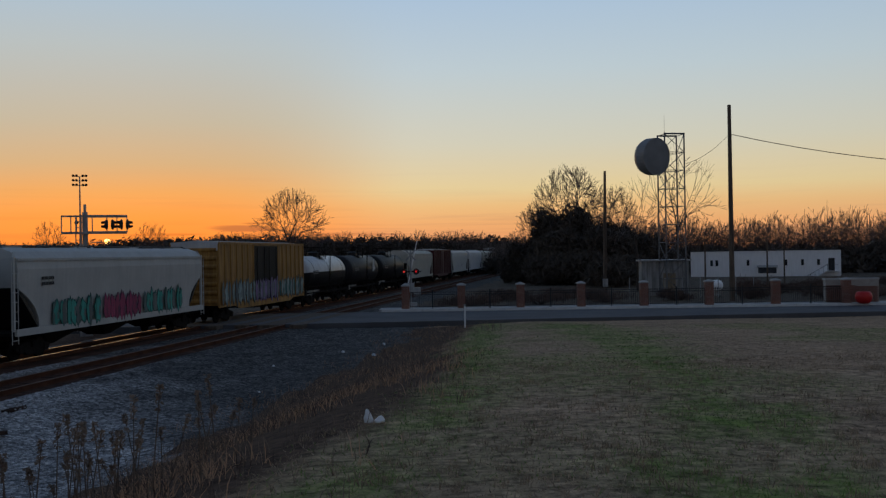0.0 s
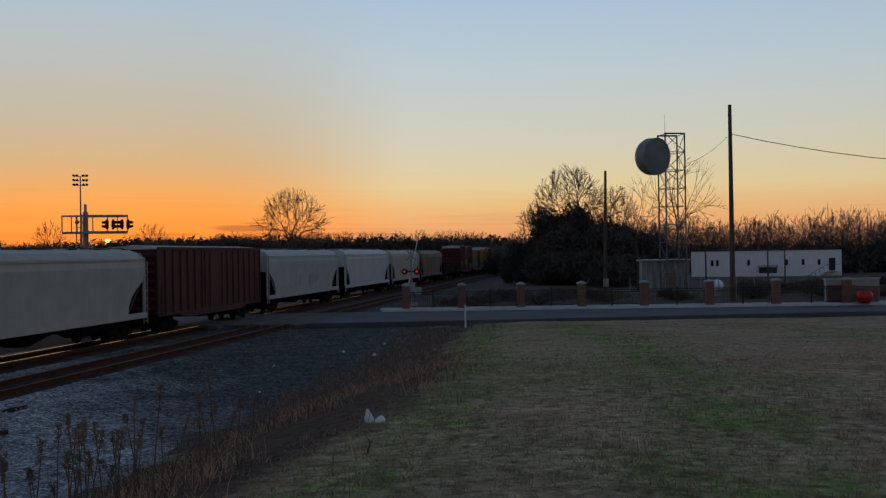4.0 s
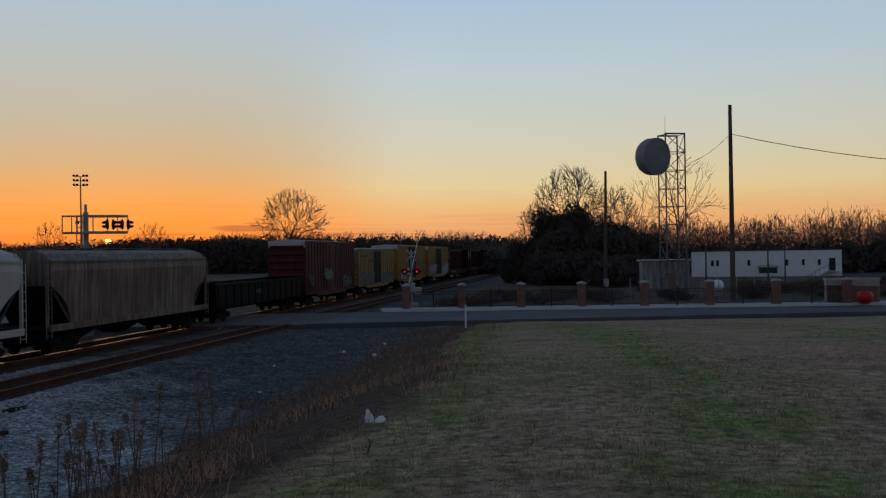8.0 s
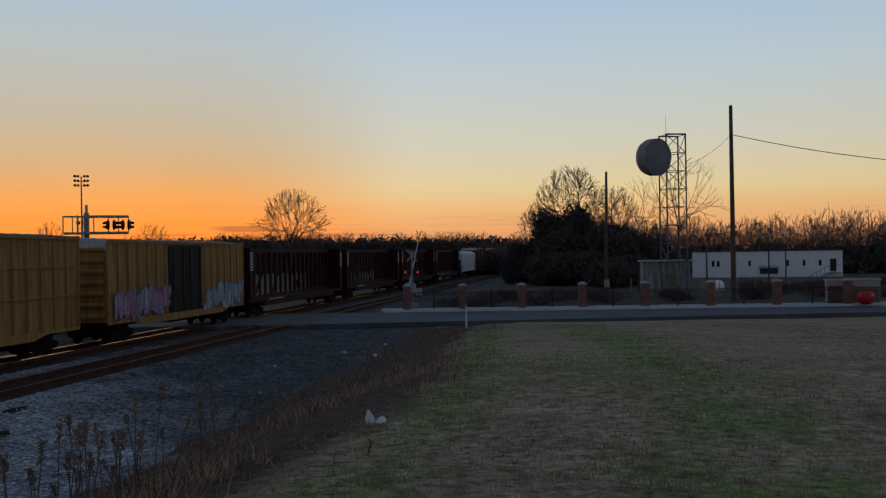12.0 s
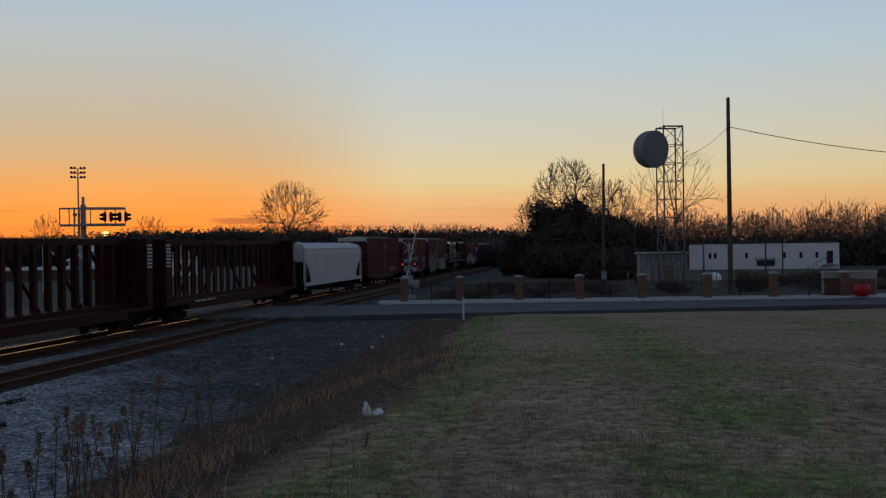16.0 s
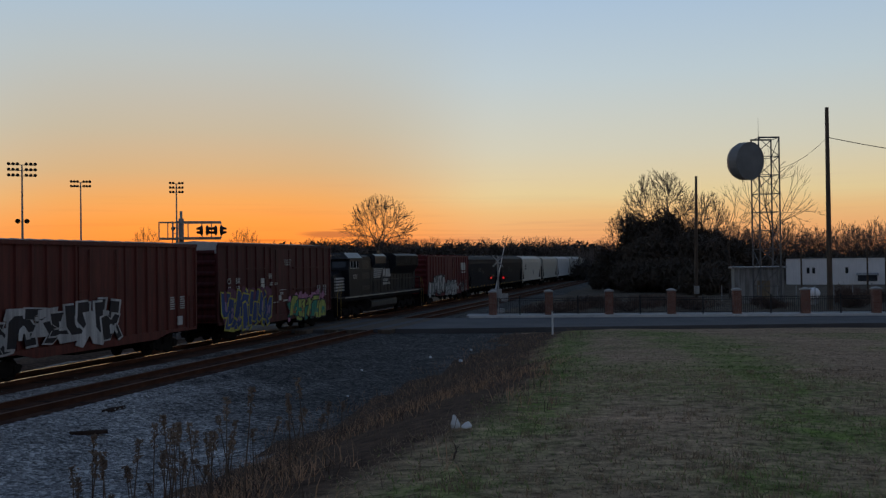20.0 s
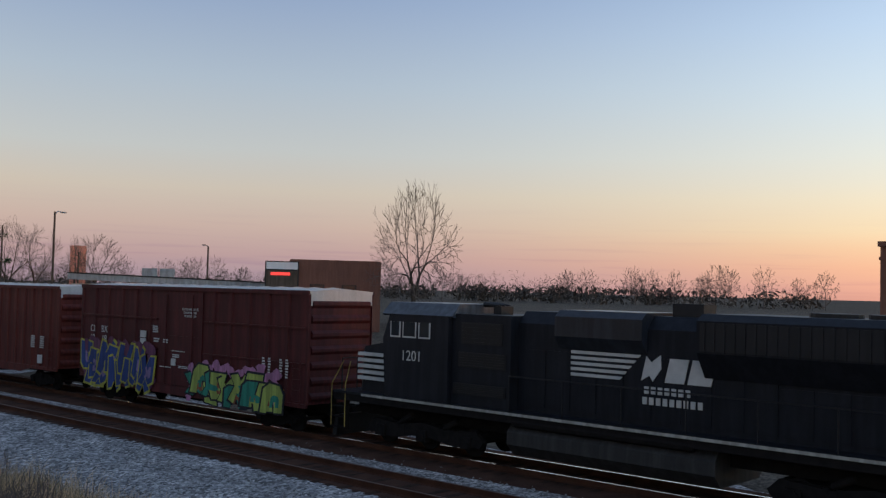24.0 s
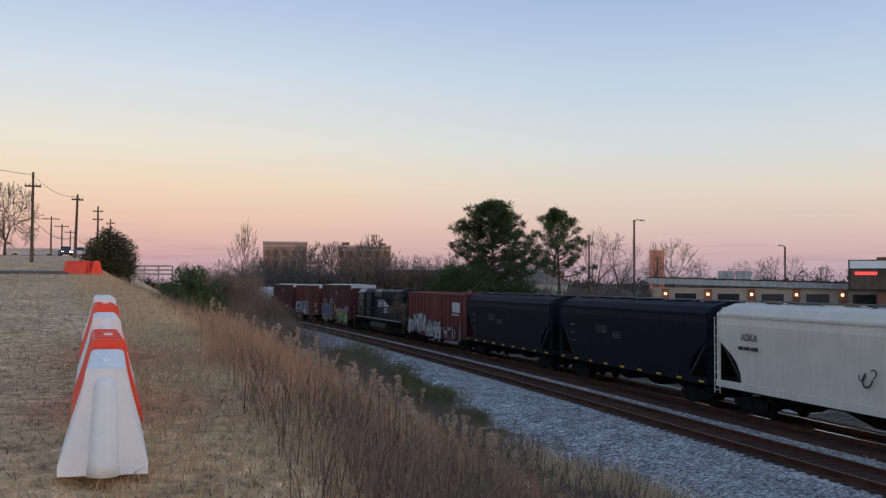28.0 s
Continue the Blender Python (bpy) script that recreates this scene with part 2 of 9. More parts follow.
M["underframe"] = mat("underframe", (0.022, 0.019, 0.018), (0.011, 0.010, 0.010), 0.95, spec=0.06, scale=4, bump=0.3)
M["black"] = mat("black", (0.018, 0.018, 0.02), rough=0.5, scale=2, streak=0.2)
M["bark"] = mat("bark", (0.10, 0.078, 0.062), (0.05, 0.04, 0.034), 0.95, scale=3, fine=30, bump=0.8)
M["twig"] = mat("twig", (0.17, 0.135, 0.115), (0.10, 0.08, 0.07), 0.95, bump=0)
M["needle"] = mat("needle", (0.085, 0.125, 0.045), (0.035, 0.058, 0.024), 0.7, scale=0.9, bump=0, vary=0.4, thin=0.25)
M["scrub"] = mat("scrub", (0.075, 0.08, 0.036), (0.035, 0.036, 0.02), 0.85, scale=0.8, bump=0, vary=0.45, thin=0.25)
M["darkscrub"] = mat("darkscrub", (0.095, 0.078, 0.062), (0.05, 0.042, 0.035), 0.9, scale=0.7, bump=0, vary=0.4)
M["straw"] = mat("straw", (0.72, 0.50, 0.30), (0.44, 0.30, 0.18), 0.9, scale=0.4, bump=0, vary=0.5, thin=0.4)
M["rustgrass"] = mat("rustgrass", (0.60, 0.36, 0.22), (0.36, 0.21, 0.13), 0.9, scale=0.4, bump=0, vary=0.3, thin=0.4)
M["green"] = mat("green", (0.18, 0.25, 0.07), (0.10, 0.145, 0.045), 0.85, scale=0.5, bump=0, vary=0.3, thin=0.4)
M["darkweed"] = mat("darkweed", (0.15, 0.098, 0.076), (0.075, 0.05, 0.042), 0.95, scale=0.6, bump=0, vary=0.35, thin=0.2)
M["olive"] = mat("olive", (0.20, 0.18, 0.075), (0.11, 0.098, 0.045), 0.9, scale=0.5, bump=0, vary=0.35, thin=0.35)
M["weed"] = mat("weed", (0.29, 0.21, 0.155), (0.15, 0.11, 0.085), 0.95, scale=0.6, bump=0, vary=0.35, thin=0.4)
M["seed"] = mat("seed", (0.52, 0.41, 0.31), (0.33, 0.25, 0.19), 0.95, scale=3, bump=0, vary=0.2, thin=0.4)
M["wood"] = mat("wood", (0.16, 0.12, 0.09), (0.09, 0.07, 0.055), 0.95, scale=1.5, fine=30, bump=0.5, streak=0.3)
M["turf"] = mat("turf", (0.50, 0.37, 0.25), (0.26, 0.19, 0.13), 0.9, scale=0.4, bump=0, vary=0.45, thin=0.35)
M["white"] = mat("white", (0.88, 0.88, 0.88), (0.80, 0.80, 0.80), 0.6, scale=0.8, streak=0.06)
M["tower"] = mat("tower_steel", (0.20, 0.205, 0.21), (0.13, 0.13, 0.135), 0.6, 0.3, scale=3, streak=0.25)
M["red_lens"] = mat("red_lens", (0.6, 0.02, 0.02), rough=0.3, emit=((1.0, 0.02, 0.03), 0.7))
M["red_dim"] = mat("red_dim", (0.35, 0.02, 0.02), rough=0.3, emit=((1.0, 0.06, 0.05), 0.5))
M["redpot"] = mat("redpot", (0.55, 0.02, 0.02), (0.42, 0.015, 0.015), 0.35)
M["orange"] = mat("orange", (0.86, 0.075, 0.035), (0.76, 0.06, 0.03), 0.5, scale=1.5, bump=0.05)
M["plastic"] = mat("plastic", (0.80, 0.80, 0.80), (0.68, 0.69, 0.70), 0.45, scale=1.2, fine=12, bump=0.1, streak=0.06)
M["glass"] = mat("window_glass", (0.03, 0.035, 0.04), rough=0.08, bump=0, spec=0.6)
M["yellowbar"] = mat("yellowbar", (0.75, 0.46, 0.03), (0.6, 0.36, 0.03), 0.5)
M["letter"] = mat("letter", (0.56, 0.56, 0.54), (0.40, 0.40, 0.385), 0.7)
M["ink"] = mat("ink", (0.05, 0.05, 0.05), rough=0.7)
M["sun_glow"] = mat("sun_glow", (1, 0.6, 0.2), rough=1, bump=0, emit=((1.0, 0.50, 0.12), 6.0))


# ---- mesh helpers ----
def box(bm, x0, x1, y0, y1, z0, z1):
    v = [bm.verts.new((x, y, z)) for z in (z0, z1) for y in (y0, y1) for x in (x0, x1)]
    for f in ((0, 2, 3, 1), (4, 5, 7, 6), (0, 1, 5, 4), (2, 6, 7, 3), (0, 4, 6, 2), (1, 3, 7, 5)):
        bm.faces.new([v[i] for i in f])
    return bm


def rod(bm, a, b, r, r2=None, seg=6):
    a, b = Vector(a), Vector(b)
    r2 = r if r2 is None else r2
    d = b - a
    q = d.to_track_quat("Z", "Y")
    rings = []
    for p, rr in ((a, r), (b, r2)):
        rings.append([bm.verts.new(p + q @ Vector((rr * math.cos(2 * math.pi * i / seg), rr * math.sin(2 * math.pi * i / seg), 0))) for i in range(seg)])
    for i in range(seg):
        bm.faces.new((rings[0][i], rings[0][(i + 1) % seg], rings[1][(i + 1) % seg], rings[1][i]))
    bm.faces.new(rings[0][::-1])
    bm.faces.new(rings[1])
    return bm


def loft(bm, rings, caps=True):
    vs = [[bm.verts.new(p) for p in ring] for ring in rings]
    n = len(vs[0])
    for a, b in zip(vs, vs[1:]):
        for i in range(n):
            bm.faces.new((a[i], a[(i + 1) % n], b[(i + 1) % n], b[i]))
    if caps:
        bm.faces.new(vs[0][::-1])
        bm.faces.new(vs[-1])
    return bm


def prism(bm, outline, y0, y1):
    """An outline in x and z, pushed from y0 to y1."""
    return loft(bm, [[(x, y0, z) for x, z in outline], [(x, y1, z) for x, z in outline]])


def B():
    return bmesh.new()


def finish(bm, name, material, smooth=False):
    bmesh.ops.recalc_face_normals(bm, faces=bm.faces)
    me = bpy.data.meshes.new(name)
    bm.to_mesh(me)
    bm.free()
    for m in (material if isinstance(material, (list, tuple)) else [material]):
        me.materials.append(m)
    if smooth:
        for p in me.polygons:
            p.use_smooth = True
    return me


def part(name, bm, material, parent, label="", smooth=False, bevel=0.0):
    if bevel:
        bmesh.ops.bevel(bm, geom=bm.edges[:], offset=bevel, segments=1, affect="EDGES")
    ob = new(name, finish(bm, name, material, smooth))
    ob.parent = parent
    if label:
        ob["label"] = label
    return ob


def again(name, mesh, parent, m=None, label=""):
    ob = new(name, mesh)
    ob.parent = parent
    if m is not None:
        ob.matrix_basis = m
    if label:
        ob["label"] = label
    return ob


def thing(name, bm, material, label, category, group="", kind="", m=None, smooth=False):
    ob = new(name, finish(bm, name, material, smooth))
    if m is not None:
        ob.matrix_world = m
    return tagged(ob, label, category, group, kind)


def anchor(name, label, category, group="", kind="", m=None):
    ob = new(name)
    ob.empty_display_size = 0.3
    if m is not None:
        ob.matrix_world = m
    return tagged(ob, label, category, group, kind)


def raw(name, verts, faces, material, smooth=False):
    me = bpy.data.meshes.new(name)
    me.from_pydata(verts, [], faces)
    me.materials.append(material)
    if smooth:
        me.polygons.foreach_set("use_smooth", [True] * len(me.polygons))
    return me


# ---- the railway line ----
HEAD = radians(9.0)
U = Vector((math.sin(HEAD), math.cos(HEAD)))
N = Vector((-math.cos(HEAD), math.sin(HEAD)))
MID = 24.25          # from the eye to the middle of the far track
GAP = 4.95           # from track to track
BEND_BACK, BEND_K = 40.0, 0.0007
BEND_AHEAD, BEND_R = 205.0, -300.0
SPEED = 21.856


def line(s, off=0.0):
    """A place on the far track, s metres along it, off metres towards the eye: x, y and the heading."""
    if s < BEND_BACK:
        ds = s - BEND_BACK
        a = HEAD + BEND_K * ds
        p = N * MID + U * BEND_BACK + Vector(((math.cos(HEAD) - math.cos(a)) / BEND_K, (math.sin(a) - math.sin(HEAD)) / BEND_K))
    elif s > BEND_AHEAD:
        k = 1 / BEND_R
        a = HEAD + k * (s - BEND_AHEAD)
        p = N * MID + U * BEND_AHEAD + Vector(((math.cos(HEAD) - math.cos(a)) / k, (math.sin(a) - math.sin(HEAD)) / k))
    else:
        a = HEAD
        p = N * MID + U * s
    return p.x + off * math.cos(a), p.y - off * math.sin(a), a


GRADE = [(-400, -0.24), (-60, -0.10), (-35, -0.08), (-8, 0.06), (12, 0.08), (26, 0.02), (40, 0.0), (600, 0.0)]


def smooth_step(a, b, x):
    x = min(1.0, max(0.0, (x - a) / (b - a)))
    return x * x * (3 - 2 * x)


def lerp_table(table, x):
    if x <= table[0][0]:
        return table[0][1]
    for (x0, y0), (x1, y1) in zip(table, table[1:]):
        if x <= x1:
            return y0 + (y1 - y0) * (x - x0) / (x1 - x0)
    return table[-1][1]


def grade(s):
    """How high the rails lie, s metres along the line."""
    return lerp_table(GRADE, s)


FIELD = [(-400, 14.0), (-110, 8.0), (-75, 6.7), (-58, 5.75), (-38, 5.1), (-17, 4.46), (-13, 4.26), (-7.5, 4.0), (-3, 3.1), (0, 2.6), (6, 2.35), (16, 1.95), (34, 0.9), (52, 0.15), (57, 0.0), (400, 0.0)]


def along(x, y):
    """Metres along the line and metres from the far track towards the eye."""
    s = x * U.x + y * U.y
    q = MID - (x * N.x + y * N.y)
    if s < BEND_BACK:
        q -= BEND_K * (s - BEND_BACK) ** 2 / 2
    elif s > BEND_AHEAD:
        q -= max((s - BEND_AHEAD) ** 2 / 2 / BEND_R, -120)
    return s, q


def bulge(y):
    """How much farther from the tracks the top of the bank lies, back down the line."""
    return 4.9 * min(1.4, max(0.0, (-10 - y) / 48))


def ground(x, y):
    s, q = along(x, y)
    field = lerp_table(FIELD, y)
    if y > 57:
        low = -0.3
    else:
        low = -0.55 + 0.3 * smooth_step(40, 57, y)
    if -3.2 < q < GAP + 3.2:
        z = -0.27 + grade(s)
    elif q <= -3.2:
        z = -0.5 + 0.25 * smooth_step(-3.2, -4.5, q) + (1.2 * smooth_step(-14, -60, q) if y < 50 else -0.1)
        if y < -20:
            z += 1.6 * smooth_step(-20, -60, y) * smooth_step(-8, -26, q)
    else:
        apron = -0.27 + (low + 0.27) * smooth_step(GAP + 3.2, GAP + 5.5, q)
        back = smooth_step(2, -9, y)
        crest = 21.5 + 1.2 * back + bulge(y)
        foot = 13.2 - 1.5 * back
        top = smooth_step(foot, crest, q) if y < 57 else 0.0
        top += back * (min(1.0, max(0.0, (q - foot) / (crest - foot))) ** 1.35 - top)
        z = apron + (field - apron) * top
    if q > 12:
        z += 0.05 * noise.noise((x * 0.5, y * 0.5, 0)) + 0.08 * noise.noise((x * 0.13, y * 0.13, 3))
    return z


LUSH = [  # strips of greener grass: half width near and far, and the line that each one follows
    (0.55, 1.2, [(-0.75, 6.0), (-0.65, 9.0), (-0.1, 12.5), (0.45, 18.0), (0.9, 28.0), (1.6, 46.0), (2.6, 57.0)]),
    (0.55, 2.2, [(1.7, 6.0), (2.2, 8.4), (3.0, 10.6), (3.7, 14.5), (4.9, 24.0), (6.8, 36.0), (6.3, 53.0)]),
    (0.3, 0.6, [(2.9, 7.0), (3.5, 9.5), (4.1, 12.5)]),
]


def lush(x, y):
    """How green the field's grass is at a place, 0 to about 1."""
    best = 0.5 * smooth_step(-0.05, 0.5, noise.noise((x * 0.16, y * 0.16, 5)))
    for near, far, pts in LUSH:
        if pts[0][1] - 1 < y < pts[-1][1]:
            w = near + (far - near) * smooth_step(8, 50, y)
            cx = lerp_table([(b, a) for a, b in pts], y)
            d = abs(x - cx) / w + 1.1 * noise.noise((x * 0.8, y * 0.4, 2)) + 0.7 * noise.noise((x * 2.3, y * 1.3, 6))
            best = max(best, smooth_step(1.7, 0.0, d))
    return best


# ---- ground ----
def ground_sheet():
    def axis(marks):
        out = []
        for a, b, step in marks:
            n = max(1, round((b - a) / step))
            out += [a + (b - a) * i / n for i in range(n)]
        return out + [marks[-1][1]]
    xs = axis([(-3000, -600, 400), (-600, -120, 40), (-120, -50, 10), (-50, -30, 2), (-30, 6, 0.6), (6, 30, 1.5), (30, 100, 8), (100, 600, 60), (600, 3000, 400)])
    ys = axis([(-3000, -500, 400), (-500, -140, 40), (-140, -60, 6), (-60, -16, 2), (-16, 20, 0.6), (20, 70, 1.2), (70, 150, 5), (150, 420, 15), (420, 1000, 60), (1000, 4000, 500)])
    verts = [(x, y, ground(x, y)) for y in ys for x in xs]
    w = len(xs)
    faces = [(j * w + i, j * w + i + 1, (j + 1) * w + i + 1, (j + 1) * w + i) for j in range(len(ys) - 1) for i in range(w - 1)]
    me = raw("ground", verts, faces, M["earth"], True)
    for k in ("apron", "grassland", "farland", "lightened_hillgrass"):
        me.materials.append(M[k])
    def bank(x, y):
        q = along(x, y)[1] + 0.7 * noise.noise((x * 0.35, y * 0.35, 7)) + 0.35 * noise.noise((x * 1.1, y * 1.1, 8))
        return smooth_step(22.0, 20.4, q + 3.8 * smooth_step(16, 46, y)) * smooth_step(1.0, 4.0, y)
    index = []
    for f in faces:
        x = sum(verts[i][0] for i in f) / 4
        y = sum(verts[i][1] for i in f) / 4
        s, q = along(x, y)
        wob = 0.9 * noise.noise((x * 0.35, y * 0.35, 7))
        edge = 14.2 - 2.6 * smooth_step(2, -9, y)
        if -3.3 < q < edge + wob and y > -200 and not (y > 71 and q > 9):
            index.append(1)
        elif y > 70 and q > 0:
            index.append(3)
        elif q < 19.2 - 3.8 * smooth_step(16, 46, y) + wob * 0.5 and q > 0 and y < 57:
            index.append(0)
        # past the far track the dark colour stands in for shade under the train
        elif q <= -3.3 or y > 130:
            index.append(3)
        else:
            index.append(4 if y < 1.5 + wob else 2)
    me.polygons.foreach_set("material_index", index)
    green = me.attributes.new("lush", "FLOAT", "POINT")
    green.data.foreach_set("value", [lush(v[0], v[1]) if -12 < v[0] < 30 and 4 < v[1] < 58 else 0.0 for v in verts])
    dark = me.attributes.new("bank", "FLOAT", "POINT")
    dark.data.foreach_set("value", [bank(v[0], v[1]) if -24 < v[0] < 12 and 1 < v[1] < 58 else 0.0 for v in verts])
    return tagged(new("ground", me), "dry winter grass field falling to grey gravel beside the tracks", "ground", kind="structure")


def grass_material(name, a, b, c):
    m = mat(name, a, b, 0.98, scale=0.7, fine=9, bump=1.0, spec=0.03)
    n, l = m.node_tree.nodes, m.node_tree.links
    tc = n.new("ShaderNodeTexCoord")
    here, patch = n.new("ShaderNodeAttribute"), n.new("ShaderNodeTexNoise")
    here.attribute_name = "lush"
    patch.inputs["Scale"].default_value, patch.inputs["Detail"].default_value = 2.5, 6
    l.new(tc.outputs["Object"], patch.inputs["Vector"])
    r = ramp_node(n, [(0.35, (0.35, 0.35, 0.35)), (0.65, (1, 1, 1))])
    l.new(patch.outputs["Fac"], r.inputs[0])
    both = n.new("ShaderNodeMixRGB")
    both.blend_type, both.inputs[0].default_value = "MULTIPLY", 1.0
    l.new(here.outputs["Fac"], both.inputs[1])
    l.new(r.outputs[0], both.inputs[2])
    p = n["Principled BSDF"]
    old = p.inputs["Base Color"].links[0].from_socket
    mx = n.new("ShaderNodeMixRGB")
    mx.inputs[2].default_value = (*c, 1)
    l.new(both.outputs[0], mx.inputs[0])
    l.new(old, mx.inputs[1])
    clump, mul = n.new("ShaderNodeTexNoise"), n.new("ShaderNodeMixRGB")
    clump.inputs["Scale"].default_value, clump.inputs["Detail"].default_value, clump.inputs["Roughness"].default_value = 4.5, 8, 0.75
    l.new(tc.outputs["Object"], clump.inputs["Vector"])
    tone = ramp_node(n, [(0.36, (0.34, 0.32, 0.31)), (0.5, (0.95, 0.94, 0.92)), (0.66, (1.55, 1.5, 1.42))])
    l.new(clump.outputs["Fac"], tone.inputs[0])
    mul.blend_type, mul.inputs[0].default_value = "MULTIPLY", 1.0
    l.new(tone.outputs[0], mul.inputs[2])
    # bare earth shows through the grass down the bank
    bare, add, soil = n.new("ShaderNodeAttribute"), n.new("ShaderNodeMath"), n.new("ShaderNodeMixRGB")
    bare.attribute_name = "bank"
    add.operation, add.inputs[1].default_value = "MULTIPLY_ADD", 1.8
    l.new(bare.outputs["Fac"], add.inputs[0])
    l.new(patch.outputs["Fac"], add.inputs[2])
    cover = ramp_node(n, [(0.33, (0, 0, 0)), (0.8, (1, 1, 1))])
    half = n.new("ShaderNodeMath")
    half.operation, half.inputs[1].default_value = "MULTIPLY", 0.5
    l.new(add.outputs[0], half.inputs[0])
    l.new(half.outputs[0], cover.inputs[0])
    l.new(cover.outputs[0], soil.inputs[0])
    l.new(mx.outputs[0], soil.inputs[1])
    soil.inputs[2].default_value = (0.10, 0.065, 0.048, 1)
    l.new(soil.outputs[0], mul.inputs[1])
    l.new(mul.outputs[0], p.inputs["Base Color"])
    return m


M["grassland"] = grass_material("grassland", (0.50, 0.345, 0.235), (0.26, 0.185, 0.125), (0.175, 0.235, 0.06))
# drier, paler grass, lightened further in place of low sunlight on the hill
M["lightened_hillgrass"] = grass_material("lightened_hillgrass", (0.78, 0.525, 0.31), (0.48, 0.32, 0.19), (0.125, 0.165, 0.055))
M["earth"] = grass_material("earth", (0.15, 0.095, 0.068), (0.07, 0.047, 0.037), (0.10, 0.09, 0.045))
M["farland"] = grass_material("farland", (0.17, 0.14, 0.11), (0.095, 0.078, 0.062), (0.06, 0.06, 0.035))
ground_sheet()


# ---- track ----
def ballast_bed():
    bm = B()
    rings = []
    s = -230.0
    while s <= 520:
        x0, y0, a = line(s, -2.7)
        pts = []
        for off, z in ((-3.1, -0.5), (-1.9, -0.2), (1.9, -0.2), (2.45, -0.24), (GAP - 1.9, -0.2), (GAP + 1.9, -0.2), (GAP + 3.3, -0.55), (GAP + 3.3, -0.9), (-3.1, -0.9)):
            x, y, a = line(s, off)
            pts.append((x, y, z + grade(s)))
        rings.append(pts)
        s += 4 if s < 250 else 5
    loft(bm, rings)
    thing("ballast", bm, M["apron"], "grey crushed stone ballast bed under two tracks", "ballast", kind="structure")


def rail_profile():
    return [(-0.07, -0.18), (0.07, -0.18), (0.07, -0.165), (0.012, -0.15), (0.012, -0.04), (0.036, -0.03), (0.036, 0.0), (-0.036, 0.0), (-0.036, -0.03), (-0.012, -0.04), (-0.012, -0.15), (-0.07, -0.165)]


def near_track(s):
    """How far the near track lies from the far one: they draw together back down the line."""
    return GAP - 0.45 * smooth_step(14, -50, s)


def track(name, bright):
    root = anchor(name, "running track with two steel rails on wooden sleepers", "railway track", kind="structure")
    for side in (-0.7535, 0.7535):
        bm = B()
        rings, s = [], -230.0
        top = B()
        rings2 = []
        while s <= 520:
            ring, ring2 = [], []
            for o, z in rail_profile():
                x, y, a = line(s, (0.0 if bright else near_track(s)) + side + o)
                ring.append((x, y, z - 0.004 + grade(s)))
            for o, z in ((-0.037, -0.012), (0.037, -0.012), (0.036, -0.002), (0.031, 0.002), (-0.031, 0.002), (-0.036, -0.002)):
                x, y, a = line(s, (0.0 if bright else near_track(s)) + side + o)
                ring2.append((x, y, z + grade(s)))
            rings.append(ring)
            rings2.append(ring2)
            s += 4 if s < 250 else 5
        loft(bm, rings)
        r = part("rail", bm, M["rust"], root)
        loft(top, rings2)
        part("railhead", top, M["railhead"] if bright else M["rubbed"], r, "worn bright running surface" if bright else "dull brown running surface")
    me = finish(box(B(), -0.115, 0.115, -1.3, 1.3, -0.34, -0.18), "sleeper", M["tie"])
    n = 0
    verts, faces = [], []
    s = -200.0
    while s < 330:
        x, y, a = line(s, 0.0 if bright else near_track(s))
        if 57.5 < y < 68.5:
            s += 0.55
            continue
        near = -42 < s < 40
        j = random.uniform(-0.03, 0.03)
        m = pose(x, y, grade(s) + random.uniform(-0.012, 0.0), 0, 0, 90 - math.degrees(a) + random.uniform(-0.8, 0.8))
        if near and n < 150:
            again("sleeper", me, root, m)
            n += 1
        else:
            k = len(verts)
            for v in me.vertices:
                verts.append(m @ v.co)
            faces += [[i + k for i in p.vertices] for p in me.polygons]
        s += 0.55
    far = again("sleepers", raw("sleepers", verts, faces, M["tie"]), root)
    tagged(far, kind="stuff")


M["rubbed"] = mat("rubbed", (0.2, 0.12, 0.095), (0.11, 0.07, 0.055), 0.6, 0.5)
M["stained"] = mat("stained_ballast", (0.12, 0.062, 0.044), (0.045, 0.026, 0.02), 0.97, spec=0.03, scale=1.0, fine=24, bump=1.0)


def stained_strip(name, edges):
    bm = B()
    rings, s = [], -230.0
    while s <= 520:
        pts = []
        a, b = edges(s)
        for off, z in ((a, -0.215), (a + 0.25, -0.188), (b - 0.3, -0.188), (b, -0.225), (b, -0.4), (a, -0.4)):
            x, y, _ = line(s, off)
            pts.append((x, y, z + grade(s)))
        rings.append(pts)
        s += 2.0 if -60 < s < 80 else 10 if s < 200 else 5
    loft(bm, rings)
    thing(name, bm, M["stained"], "rust-brown stained ballast between the rails", "ballast", kind="structure")


ballast_bed()
stained_strip("stained_ballast_far", lambda s: (-2.3, 2.15 + 0.07 * noise.noise((s * 0.9, 0, 3)) + 0.1 * smooth_step(14, -40, s)))
stained_strip("stained_ballast_near", lambda s: (near_track(s) - 1.0 + 0.06 * noise.noise((s * 0.9, 5, 3)), near_track(s) + 1.35 + 0.1 * smooth_step(-30, 25, s) + 0.12 * noise.noise((s * 1.3, 9, 3))))
track("track_far", True)
track("track_near", False)


# ---- rolling stock ----
CACHE = {}


